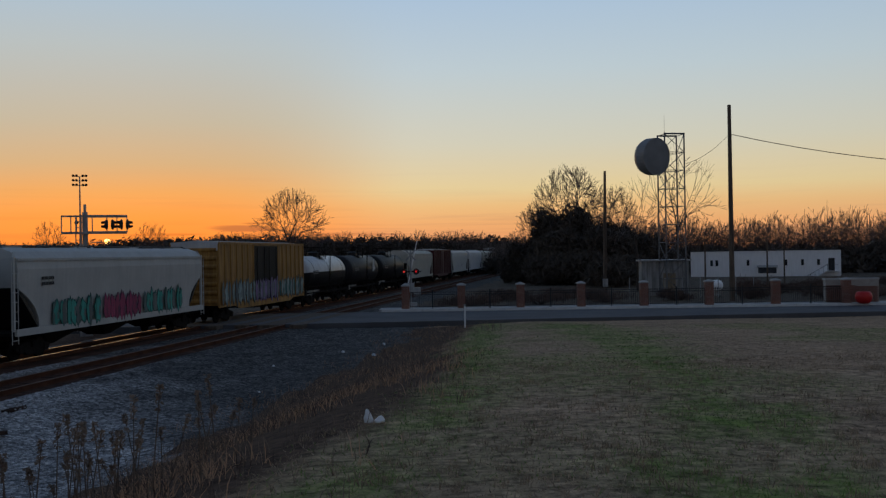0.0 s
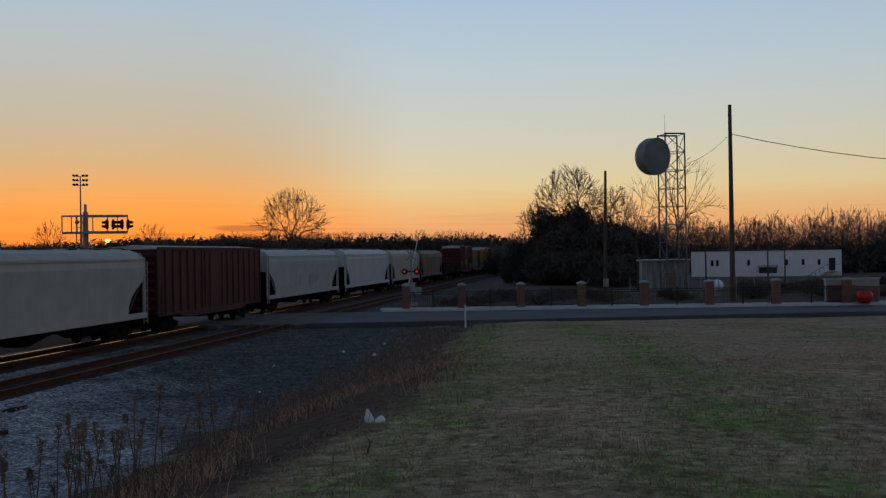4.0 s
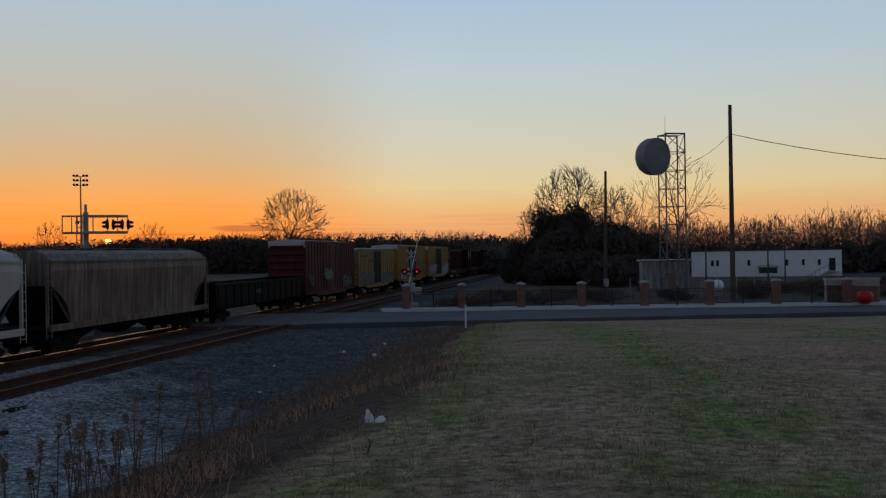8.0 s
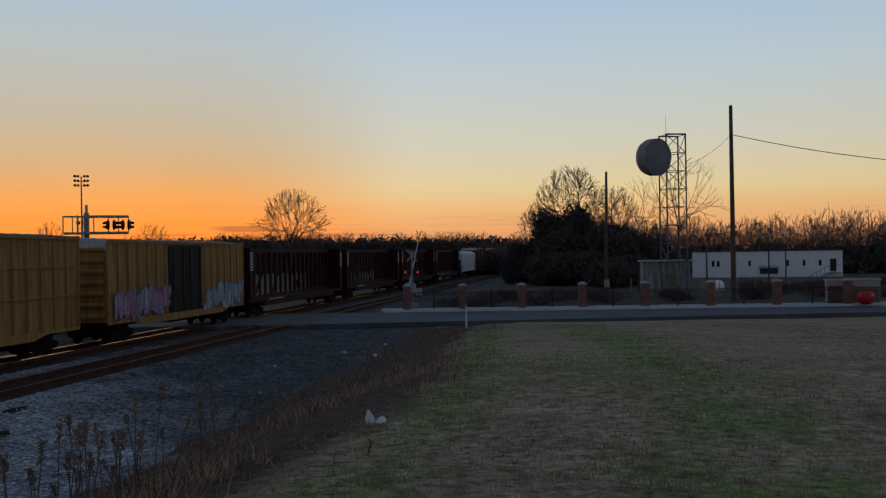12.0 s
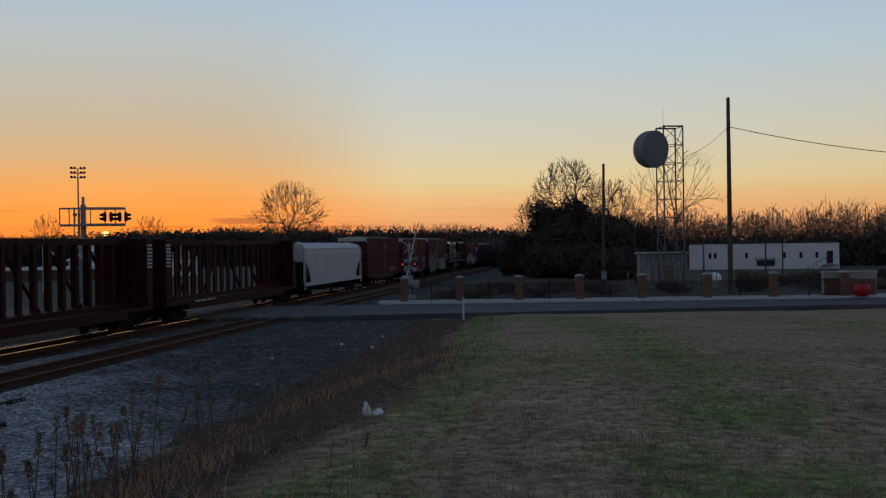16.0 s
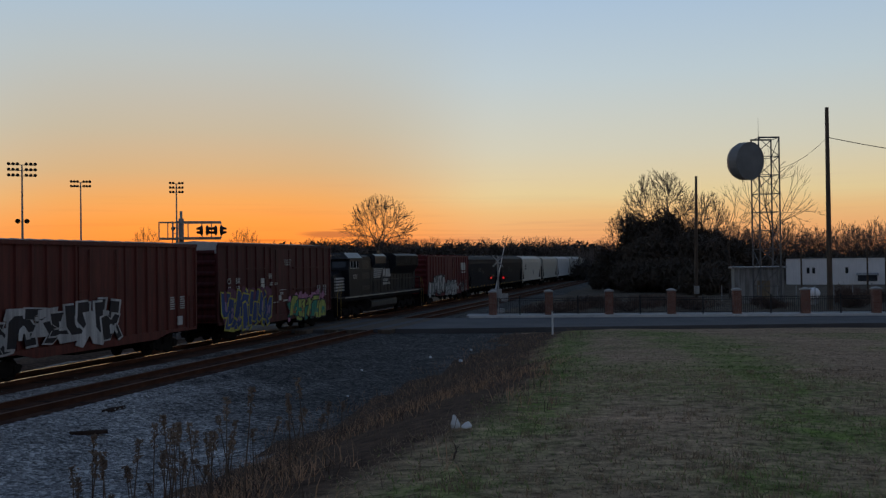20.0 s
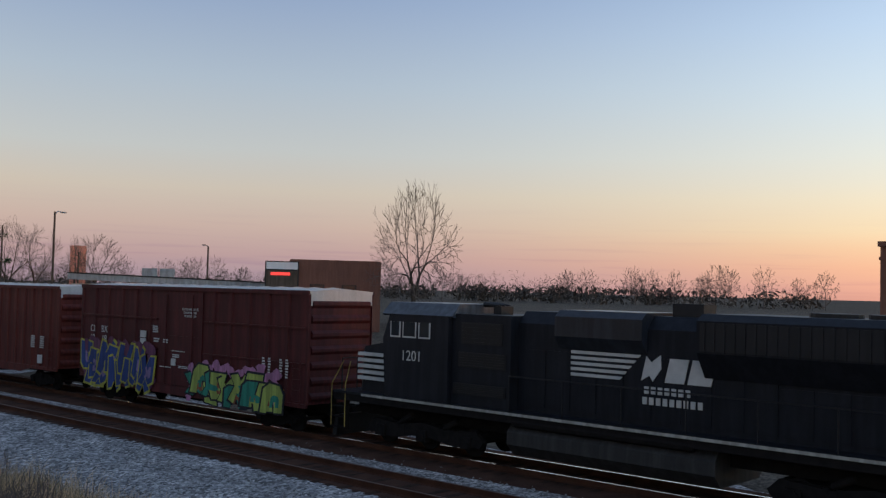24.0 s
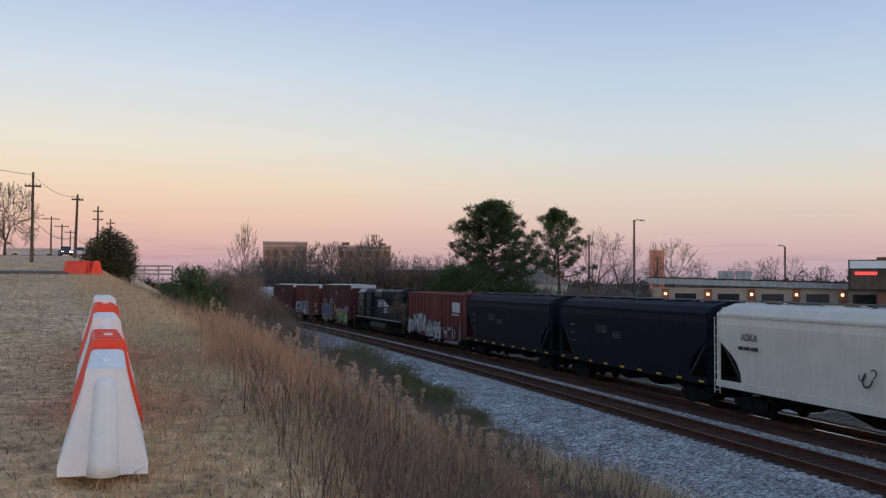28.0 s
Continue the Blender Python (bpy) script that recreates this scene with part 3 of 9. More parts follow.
def wheelset_mesh():
    if "wheelset" not in CACHE:
        bm = B()
        rod(bm, (0, -0.9, 0.43), (0, 0.9, 0.43), 0.08, seg=8)
        for y in (-0.7535, 0.7535):
            rod(bm, (0, y - 0.07, 0.43), (0, y + 0.055, 0.43), 0.42, seg=20)
            rod(bm, (0, y - 0.075, 0.43), (0, y - 0.11, 0.43), 0.3, 0.16, seg=14)
        CACHE["wheelset"] = finish(bm, "wheelset", M["underframe"])
    return CACHE["wheelset"]


def truck_mesh():
    if "truck" not in CACHE:
        bm = B()
        for y in (-1.02, 1.02):
            prism(bm, [(-1.25, 0.52), (-1.1, 0.34), (-0.72, 0.36), (-0.4, 0.2), (0.4, 0.2), (0.72, 0.36), (1.1, 0.34), (1.25, 0.52), (1.1, 0.6), (0.5, 0.74), (-0.5, 0.74), (-1.1, 0.6)], y - 0.08, y + 0.08)
            for x in (-0.89, 0.89):
                box(bm, x - 0.14, x + 0.14, y - 0.13, y + 0.13, 0.3, 0.58)
            for k in (-0.16, 0.0, 0.16):
                rod(bm, (k, y - 0.02, 0.3), (k, y - 0.02, 0.62), 0.06, seg=8)
        box(bm, -0.2, 0.2, -1.2, 1.2, 0.5, 0.78)
        CACHE["truck"] = finish(bm, "truck", M["underframe"])
    return CACHE["truck"]


def add_trucks(root, at):
    for x in at:
        t = again("truck", truck_mesh(), root, pose(x, 0, 0))
        for w in (-0.89, 0.89):
            again("wheelset", wheelset_mesh(), t, pose(w, 0, 0))


def add_couplers(root, half, z=0.88):
    if "coupler" not in CACHE:
        bm = box(B(), -0.1, 0.75, -0.09, 0.09, -0.09, 0.09)
        box(bm, 0.6, 0.88, -0.17, 0.13, -0.14, 0.14)
        box(bm, -0.15, 0.05, -0.32, 0.32, -0.22, 0.2)
        CACHE["coupler"] = finish(bm, "coupler", M["underframe"])
    again("coupler", CACHE["coupler"], root, pose(half - 0.1, 0, z))
    again("coupler", CACHE["coupler"], root, pose(-half + 0.1, 0, z, 0, 0, 180))


def ladder(name, root, x, y, z0, z1, material, w=0.42, along_x=True):
    bm = B()
    for k in (0, w):
        p = (x + k, y) if along_x else (x, y + k)
        rod(bm, (*p, z0), (*p, z1), 0.022, seg=4)
    n = int((z1 - z0) / 0.38)
    for i in range(n):
        z = z0 + 0.15 + i * 0.38
        q = (x + w, y) if along_x else (x, y + w)
        rod(bm, (x, y, z), (*q, z), 0.018, seg=4)
    return part(name, bm, material, root)


def blob(rng, cx, cz, w, h, n=11):
    ph = rng.uniform(0, 6.28)
    return [(cx + w / 2 * math.cos(2 * math.pi * i / n) * (1 + 0.28 * math.sin(3 * i + ph)) , cz + h / 2 * math.sin(2 * math.pi * i / n) * (1 + 0.22 * math.sin(2 * i + ph))) for i in range(n)]


def stroke(bm, pts, t, y0, y1):
    """A thick rounded paint stroke through points in x and z."""
    for a, b in zip(pts, pts[1:]):
        dx, dz = b[0] - a[0], b[1] - a[1]
        k = t / max(0.02, math.hypot(dx, dz)) / 2
        prism(bm, [(a[0] - dz * k, a[1] + dx * k), (a[0] + dz * k, a[1] - dx * k), (b[0] + dz * k, b[1] - dx * k), (b[0] - dz * k, b[1] + dx * k)], y0, y1)
    for p in pts:
        prism(bm, [(p[0] + t / 2 * math.cos(math.pi * i / 4), p[1] + t / 2 * math.sin(math.pi * i / 4)) for i in range(8)], y0 - 0.0005, y1)


def shard(rng, cx, cz, w, h, lean):
    """A chunky notched spray-paint block that is no letter."""
    o = rng.choice((
        [(-1, -1), (-0.4, -1), (-0.32, -0.1), (0.15, -0.05), (0.3, -0.95), (1, -0.9), (0.85, 0.35), (0.45, 0.95), (-0.55, 1), (-0.95, 0.6)],
        [(-1, -0.9), (0.7, -1), (1, -0.4), (0.1, -0.45), (0.05, 0.0), (0.9, 0.15), (0.8, 1), (-0.8, 0.9), (-0.7, 0.45), (0.1, 0.4), (-0.75, -0.1)],
        [(-0.9, -1), (-0.25, -0.9), (0.2, -0.3), (0.55, -1), (1, -0.8), (0.55, 0.2), (0.95, 0.9), (0.3, 1), (0.0, 0.55), (-0.4, 1), (-1, 0.8)],
    ))
    k, t = rng.choice((-1, 1)), rng.choice((-1, 1))
    pts = [(cx + (k * x + rng.uniform(-0.08, 0.08)) * w / 2 + lean * t * z * h / 2, cz + (t * z + rng.uniform(-0.06, 0.06)) * h / 2) for x, z in o]
    return pts if k * t > 0 else pts[::-1]


def graffiti(root, x0, x1, z0, z1, y, colours, seed, n=5, halo=None, label="spray-painted graffiti", round_edge=False):
    """Interlocked jagged shapes: rim, fill and highlight layers, with a cloud of bubbles behind if asked."""
    rng = random.Random(seed)
    w, hh = (x1 - x0) / n, z1 - z0
    if halo:
        bm = B()
        for i in range(n * 6):
            f = i / (n * 6 - 1)
            s = hh * rng.uniform(0.14, 0.28)
            prism(bm, blob(rng, x0 + f * (x1 - x0), z1 - hh * (0.02 + 0.25 * rng.random()), s * 1.3, s), y - 0.002 - 0.0002 * i, y + 0.01)
        for sx in (x0, x1):
            for i in range(6):
                prism(bm, blob(rng, sx + rng.uniform(-0.15, 0.15), z0 + hh * (0.1 + 0.15 * i), hh * 0.22, hh * 0.18), y - 0.002 - 0.0002 * i, y + 0.01)
        tagged(part("graffiti_halo", bm, halo, root, label), kind="stuff")
    layers = [B(), B(), B(), B()]
    for i in range(n * 3):
        cx = x0 + (i + 0.5) * (x1 - x0) / (n * 3) + rng.uniform(-0.15, 0.15) * w
        cz = (z0 + z1) / 2 + rng.uniform(-0.24, 0.18) * hh
        a, b, lean = w * rng.uniform(0.75, 1.15), hh * rng.uniform(0.5, 0.78), rng.uniform(-0.1, 0.4)
        pts = blob(rng, cx, (z0 + z1) / 2, a * 0.36, hh * rng.uniform(0.72, 0.98), 13) if round_edge else shard(rng, cx, cz, a, b, lean)
        big = [(cx + (px - cx) * 1.16, cz + (pz - cz) * 1.14) for px, pz in pts]
        small = [(cx + 0.1 * a + (px - cx) * 0.42, cz - 0.08 * b + (pz - cz) * 0.42) for px, pz in pts]
        prism(layers[0], big, y - 0.006 - 0.0016 * i, y + 0.01)
        prism(layers[1 if i % 3 else 2], pts, y - 0.0068 - 0.0016 * i, y + 0.01)
        prism(layers[2 if i % 2 else 3], small, y - 0.0074 - 0.0016 * i, y + 0.01)
    for name, bm, c in zip(("rim", "fill", "patch", "highlight"), layers, (colours[0], colours[1], colours[2], colours[0] if len(colours) < 4 else colours[3])):
        tagged(part("graffiti_" + name, bm, c, root, label), kind="stuff")


def tag_scrawl(root, x0, x1, z0, z1, y, material, seed, strokes=9, label="thin spray-painted scrawl"):
    """Loose loops, drips and smudges of paint, no letters."""
    rng = random.Random(seed)
    bm = B()
    hh = z1 - z0
    for i in range(strokes):
        cx, cz = rng.uniform(x0, x1), z0 + hh * rng.uniform(0.25, 0.7)
        kind = rng.random()
        t = rng.uniform(0.03, 0.075)
        yy = y - 0.006 - 0.0004 * i
        if kind < 0.5:
            a0, span, r = rng.uniform(0, 6.28), rng.uniform(2.0, 5.5), hh * rng.uniform(0.12, 0.34)
            pts = [(cx + r * (0.6 + 0.1 * k) * math.cos(a0 + span * k / 7), cz + r * math.sin(a0 + span * k / 7)) for k in range(8)]
        elif kind < 0.8:
            dx = rng.uniform(-0.25, 0.25)
            pts = [(cx, z0 + hh * rng.uniform(0.6, 1.0)), (cx + dx * 0.4, cz), (cx + dx, z0 + hh * rng.uniform(0.0, 0.25))]
        else:
            pts = [(cx + 0.22 * k + rng.uniform(-0.05, 0.05), cz + rng.uniform(-0.12, 0.12) * hh) for k in range(4)]
            t *= 1.8
        stroke(bm, pts, t, yy, y + 0.01)
    tagged(part("scrawl", bm, material, root, label), kind="stuff")


def data_bars(root, x, z, w, h, y, rows, material, seed=0, name="stencil_bar"):
    rng = random.Random(seed)
    bm = B()
    rh = h / rows
    for r in range(rows):
        xx = x
        while xx < x + w - 0.03:
            ww = min(rng.uniform(0.08, 0.3) * w + 0.03, x + w - xx)
            box(bm, xx, xx + ww, y - 0.006, y + 0.01, z + h - (r + 1) * rh + rh * 0.42, z + h - r * rh)
            xx += ww + 0.06 * w
    return tagged(part(name, bm, material, root, "unreadable lettering"), kind="stuff")


def words(root, body, x, z, size, y, material, name="lettering"):
    cu = bpy.data.curves.new(name, "FONT")
    cu.body, cu.size, cu.extrude, cu.align_x = body, size, 0.003, "CENTER"
    cu.materials.append(material)
    ob = new(name, cu)
    ob.parent = root
    ob.matrix_basis = pose(x, y - 0.006, z, 90, 0, 0)
    return ob


PAINT = {}


def paint(key, a, b=None, **k):
    if key not in PAINT:
        PAINT[key] = mat(key, a, b, **({"rough": 0.62, "scale": 0.9, "fine": 14, "bump": 0.12, "streak": 0.35} | k))
    return PAINT[key]


oxide = paint("oxide_red", (0.098, 0.015, 0.016), (0.062, 0.011, 0.012))
maroon = paint("maroon", (0.105, 0.015, 0.016), (0.068, 0.012, 0.012))
brown = paint("boxcar_brown", (0.15, 0.028, 0.021), (0.105, 0.021, 0.017))
cnred = paint("warm_red", (0.15, 0.019, 0.021), (0.105, 0.015, 0.016))
yellow = paint("boxcar_yellow", (0.44, 0.235, 0.055), (0.31, 0.16, 0.045))
mustard = paint("faded_yellow", (0.37, 0.245, 0.085), (0.26, 0.17, 0.06))
hopgrey = paint("hopper_grey", (0.47, 0.48, 0.46), (0.38, 0.385, 0.37), streak=0.06)
hopcream = paint("hopper_cream", (0.48, 0.47, 0.41), (0.39, 0.38, 0.33), streak=0.06)
hopwhite = paint("hopper_white", (0.58, 0.59, 0.59), (0.48, 0.49, 0.49), streak=0.06)
hoppale = paint("hopper_pale", (0.70, 0.65, 0.56), (0.60, 0.55, 0.47), streak=0.06)
hoprust = paint("hopper_rusty", (0.27, 0.22, 0.18), (0.13, 0.07, 0.05), scale=0.5, streak=0.5)
hopdark = paint("hopper_dark", (0.011, 0.0145, 0.026), (0.007, 0.009, 0.016), rough=0.6, streak=0.2, spec=0.06)
tankblack = paint("tank_black", (0.02, 0.02, 0.022), (0.010, 0.010, 0.011), rough=0.5, streak=0.2, spec=0.12)
tankgrey = paint("tank_grey", (0.036, 0.034, 0.036), (0.022, 0.021, 0.023), rough=0.5, streak=0.3, spec=0.12)
tankwhite = paint("tank_white", (0.62, 0.63, 0.63), (0.5, 0.5, 0.5), rough=0.4, streak=0.2)
locoblack = paint("loco_black", (0.019, 0.021, 0.027), (0.013, 0.0145, 0.019), rough=0.5, streak=0.3, spec=0.15)
walkgrey = paint("roof_walk_grey", (0.15, 0.155, 0.16), (0.09, 0.095, 0.1), rough=0.7)
roofgalv = paint("roof_galvanised", (0.55, 0.56, 0.57), (0.42, 0.43, 0.44), rough=0.45, metal=0.2, streak=0.1)
doordark = paint("door_dark", (0.022, 0.02, 0.02), (0.014, 0.013, 0.013), spec=0.15)
g_teal, g_crimson, g_pink = paint("spray_teal", (0.05, 0.44, 0.36)), paint("spray_crimson", (0.40, 0.05, 0.14)), paint("spray_pink", (0.55, 0.24, 0.42))
g_blue, g_yel, g_green = paint("spray_blue", (0.03, 0.07, 0.26)), paint("spray_yellow", (0.52, 0.50, 0.08)), paint("spray_green", (0.03, 0.28, 0.20))
g_white, g_black, g_lime = paint("spray_white", (0.6, 0.6, 0.6)), paint("spray_black", (0.02, 0.02, 0.03)), paint("spray_lime", (0.42, 0.52, 0.12))
g_faint, g_dust = paint("spray_faint", (0.10, 0.10, 0.095)), paint("spray_dust", (0.20, 0.21, 0.215))
g_tealdark, g_smoke = paint("spray_dark_teal", (0.02, 0.14, 0.12)), paint("spray_smoke", (0.16, 0.2, 0.2))
g_plum, g_orange = paint("spray_plum", (0.16, 0.05, 0.11)), paint("spray_orange", (0.36, 0.12, 0.05))
g_pale, g_violet = paint("spray_pale", (0.35, 0.47, 0.45)), paint("spray_violet", (0.30, 0.22, 0.42))


def boxcar(length, top, colour, label, ribs=16, doors=1, door_colour=None, roof=None, end_top=None, rails=False, rib_y=0.05, door_w=3.1):
    """A boxcar; x runs along the line, the near side lies at -y."""
    root = anchor("boxcar", label, "boxcar", "cars of the train")
    h, w, z0 = length / 2, 1.50, 1.02
    box_bm = box(B(), -h, h, -w, w, z0 + 0.1, top - 0.16)
    part("body", box_bm, colour, root)
    bm = B()
    loft(bm, [[(x, -w - 0.05, top - 0.2), (x, -w - 0.05, top - 0.1), (x, 0, top), (x, w + 0.05, top - 0.1), (x, w + 0.05, top - 0.2)] for x in (-h - 0.04, h + 0.04)])
    n = int(length / 0.95)
    for i in range(n):
        x = -h + (i + 0.5) * length / n
        loft(bm, [[(x + d, -w - 0.03, top - 0.1), (x + d, 0, top + 0.035), (x + d, w + 0.03, top - 0.1), (x + d, 0, top - 0.06)] for d in (-0.04, 0.04)])
    part("roof", bm, roof or roofgalv, root, "ribbed metal roof")
    for y in (-w - 0.075, w + 0.075):
        part("eave", box(B(), -h - 0.05, h + 0.05, y - 0.025, y + 0.025, top - 0.24, top - 0.085), colour, root)
    # side sills
    for y in (-w - 0.02, w + 0.02):
        bm = B()
        prism(bm, [(-h, z0 + 0.12), (h, z0 + 0.12), (h, z0 - 0.02), (h - 2.6, z0 - 0.02), (h - 3.6, z0 - 0.24), (-h + 3.6, z0 - 0.24), (-h + 2.6, z0 - 0.02), (-h, z0 - 0.02)], y - 0.05, y + 0.05)
        part("side_sill", bm, colour, root)
    key = ("rib", round(top, 2), colour.name, rib_y)
    if key not in CACHE:
        CACHE[key] = finish(loft(B(), [[(-0.09, 0, z), (-0.05, -rib_y - 0.02, z), (0.05, -rib_y - 0.02, z), (0.09, 0, z)] for z in (z0 + 0.12, top - 0.22)]), "rib", colour)
    dw = door_w if doors == 1 else door_w * 2
    for side in (0, 180):
        y = -w if side == 0 else w
        for i in range(ribs):
            x = -h + (i + 0.02) * length / (ribs - 0.96)
            if abs(x) > dw / 2 + 0.12:
                again("rib", CACHE[key], root, pose(x, y, 0, 0, 0, side))
        for d in range(doors):
            cx = 0 if doors == 1 else (d - 0.5) * door_w
            yy = -1 if side == 0 else 1
            bm = box(B(), cx - door_w / 2 + 0.02, cx + door_w / 2 - 0.02, min(yy * w, yy * (w + 0.05)), max(yy * w, yy * (w + 0.05)), z0 + 0.15, top - 0.3)
            door = part("door", bm, door_colour or colour, root, "sliding side door")
            for z in (0.25, 0.5, 0.75):
                zz = z0 + (top - z0) * z
                part("stiffener", box(B(), cx - door_w / 2 + 0.1, cx + door_w / 2 - 0.1, min(yy * (w + 0.05), yy * (w + 0.075)), max(yy * (w + 0.05), yy * (w + 0.075)), zz - 0.03, zz + 0.03), door_colour or colour, door)
            for k in (-0.3, 0.3):
                part("locking_rod", rod(B(), (cx + k * door_w, yy * (w + 0.1), z0 + 0.2), (cx + k * door_w, yy * (w + 0.1), top - 0.4), 0.028, seg=5), door_colour or colour, door)
    # corrugated ends
    for sx in (-1, 1):
        bm = B()
        for i in range(7):
            z = z0 + 0.35 + i * (top - z0 - 0.9) / 6
            x = sx * h
            loft(bm, [[(x, y, z - 0.16), (x + sx * 0.09, y, z - 0.05), (x + sx * 0.09, y, z + 0.05), (x, y, z + 0.16)] for y in (-w + 0.1, w - 0.1)])
        part("end_corrugation", bm, colour, root)
        if end_top:
            part("end_panel", box(B(), min(sx * h, sx * (h + 0.05)), max(sx * h, sx * (h + 0.05)), -w, w, top - 0.62, top - 0.14), end_top, root, "pale upper end panel")
        ladder("ladder", root, sx * (h - 0.55) - 0.2, -w - 0.08, z0 + 0.05, z0 + 1.6, colour)
    if rails:
        for f in (0.36, 0.66):
            z = z0 + (top - z0) * f
            for a, b in ((-h + 0.1, -dw / 2 - 0.1), (dw / 2 + 0.1, h - 0.1)):
                part("side_rail", box(B(), a, b, -w - 0.09, -w, z - 0.03, z + 0.03), colour, root)
    part("centre_sill", box(box(B(), -h, h, -0.3, 0.3, 0.72, 1.1), -1.2, 1.2, -1.1, 1.1, 0.6, 0.95), M["underframe"], root)
    add_trucks(root, (-h + 2.2, h - 2.2))
    add_couplers(root, h)
    return root


def hopper(length, top, colour, label, bays=3, marks=None, stripe=False):
    """A covered hopper with sloped end sheets, roof walk and outlets below."""
    root = anchor("covered_hopper", label, "hopper car", "cars of the train")
    h = length / 2
    b = h - 0.22
    zb, zs = 1.28, 3.0
    bm = B()
    lv = [(zb, b - 1.62, 1.44)] + [(zb + (zs - zb) * t, b - 1.62 * math.cos(math.pi / 2 * t ** 1.3), 1.44 + 0.06 * t) for t in (0.25, 0.5, 0.7, 0.85)] + [(zs, b, 1.50), (top - 1.0, b, 1.54), (top - 0.55, b, 1.47), (top - 0.28, b - 0.03, 1.2), (top - 0.12, b - 0.06, 0.72)]
    loft(bm, [[(-x, -y, z), (x, -y, z), (x, y, z), (-x, y, z)] for z, x, y in lv])
    part("body", bm, colour, root)
    for y in (-1.5, 1.5):
        bm = box(B(), -h + 0.1, h - 0.1, y - 0.07, y + 0.05, 1.06, 1.34)
        part("side_sill", bm, colour, root)
        bm = box(B(), -b, b, min(y, y * 1.035), max(y, y * 1.035), top - 0.66, top - 0.56)
        part("top_chord", bm, colour, root)
    part("roof_walk", box(box(B(), -h + 0.2, h - 0.2, -0.36, -0.02, top - 0.04, top), -h + 0.2, h - 0.2, 0.02, 0.36, top - 0.04, top), walkgrey, root, "steel grating roof walk")
    for i in range(bays + 1):
        x = -b + 1.2 + i * (2 * b - 2.4) / bays
        part("hatch", box(B(), x - 0.55, x + 0.55, -0.62, 0.62, top - 0.16, top - 0.06), colour, root)
    for i in range(7):
        x = -b + 0.2 + i * (2 * b - 0.4) / 6
        for k in (-1, 1):
            part("walk_bracket", rod(B(), (x, k * 0.75, top - 0.14), (x, k * 0.36, top - 0.02), 0.03, seg=4), walkgrey, root)
    for sx in (-1, 1):
        for y in (-1.42, 1.42):
            part("end_post", box(B(), sx * (h - 0.08) - 0.06, sx * (h - 0.08) + 0.06, y - 0.06, y + 0.06, 1.3, top - 0.5), colour, root)
        for k in (-1, 1):
            part("brace", rod(B(), (sx * (h - 0.08), k * 1.4, top - 0.55), (sx * (b - 0.1), k * 1.3, top - 0.3), 0.05, seg=4), colour, root)
        part("end_platform", box(B(), min(sx * (h - 1.9), sx * h), max(sx * (h - 1.9), sx * h), -1.45, 1.45, 1.08, 1.2), M["underframe"], root)
        # black instead of the car's colour: the shade under the end is painted in
        part("slope_sheet", loft(B(), [[(sx * (b - 0.02), y, zs - 0.02), (sx * (b - 1.6), y, zb), (sx * (b - 1.75), y, zb), (sx * (b - 0.2), y, zs)] for y in (-1.43, 1.43)]), M["black"], root, "slope sheet coloured black as its shade")
        ladder("ladder", root, sx * (h - 0.08) - 0.21, -1.5, 0.75, top - 0.7, colour)
    for i in range(bays):
        x = (i - (bays - 1) / 2) * (2 * b - 3.2) / bays
        w = (2 * b - 3.2) / bays * 0.46
        bm = loft(B(), [[(x - a, -c, z), (x + a, -c, z), (x + a, c, z), (x - a, c, z)] for z, a, c in ((0.42, 0.3, 0.45), (0.55, 0.45, 0.6), (1.3, w, 1.35))])
        part("outlet", bm, M["underframe"] if not marks else colour, root)
    part("centre_sill", box(B(), -h, h, -0.25, 0.25, 0.75, 1.1), M["underframe"], root)
    if stripe:
        for i in range(9):
            x = -h + 0.6 + i * (length - 1.2) / 8
            part("reflector", box(B(), x - 0.2, x + 0.2, -1.59, -1.56, 1.13, 1.21), M["yellowbar"], root, "yellow reflective strip")
    add_trucks(root, (-h + 1.95, h - 1.95))
    add_couplers(root, h)
    return root


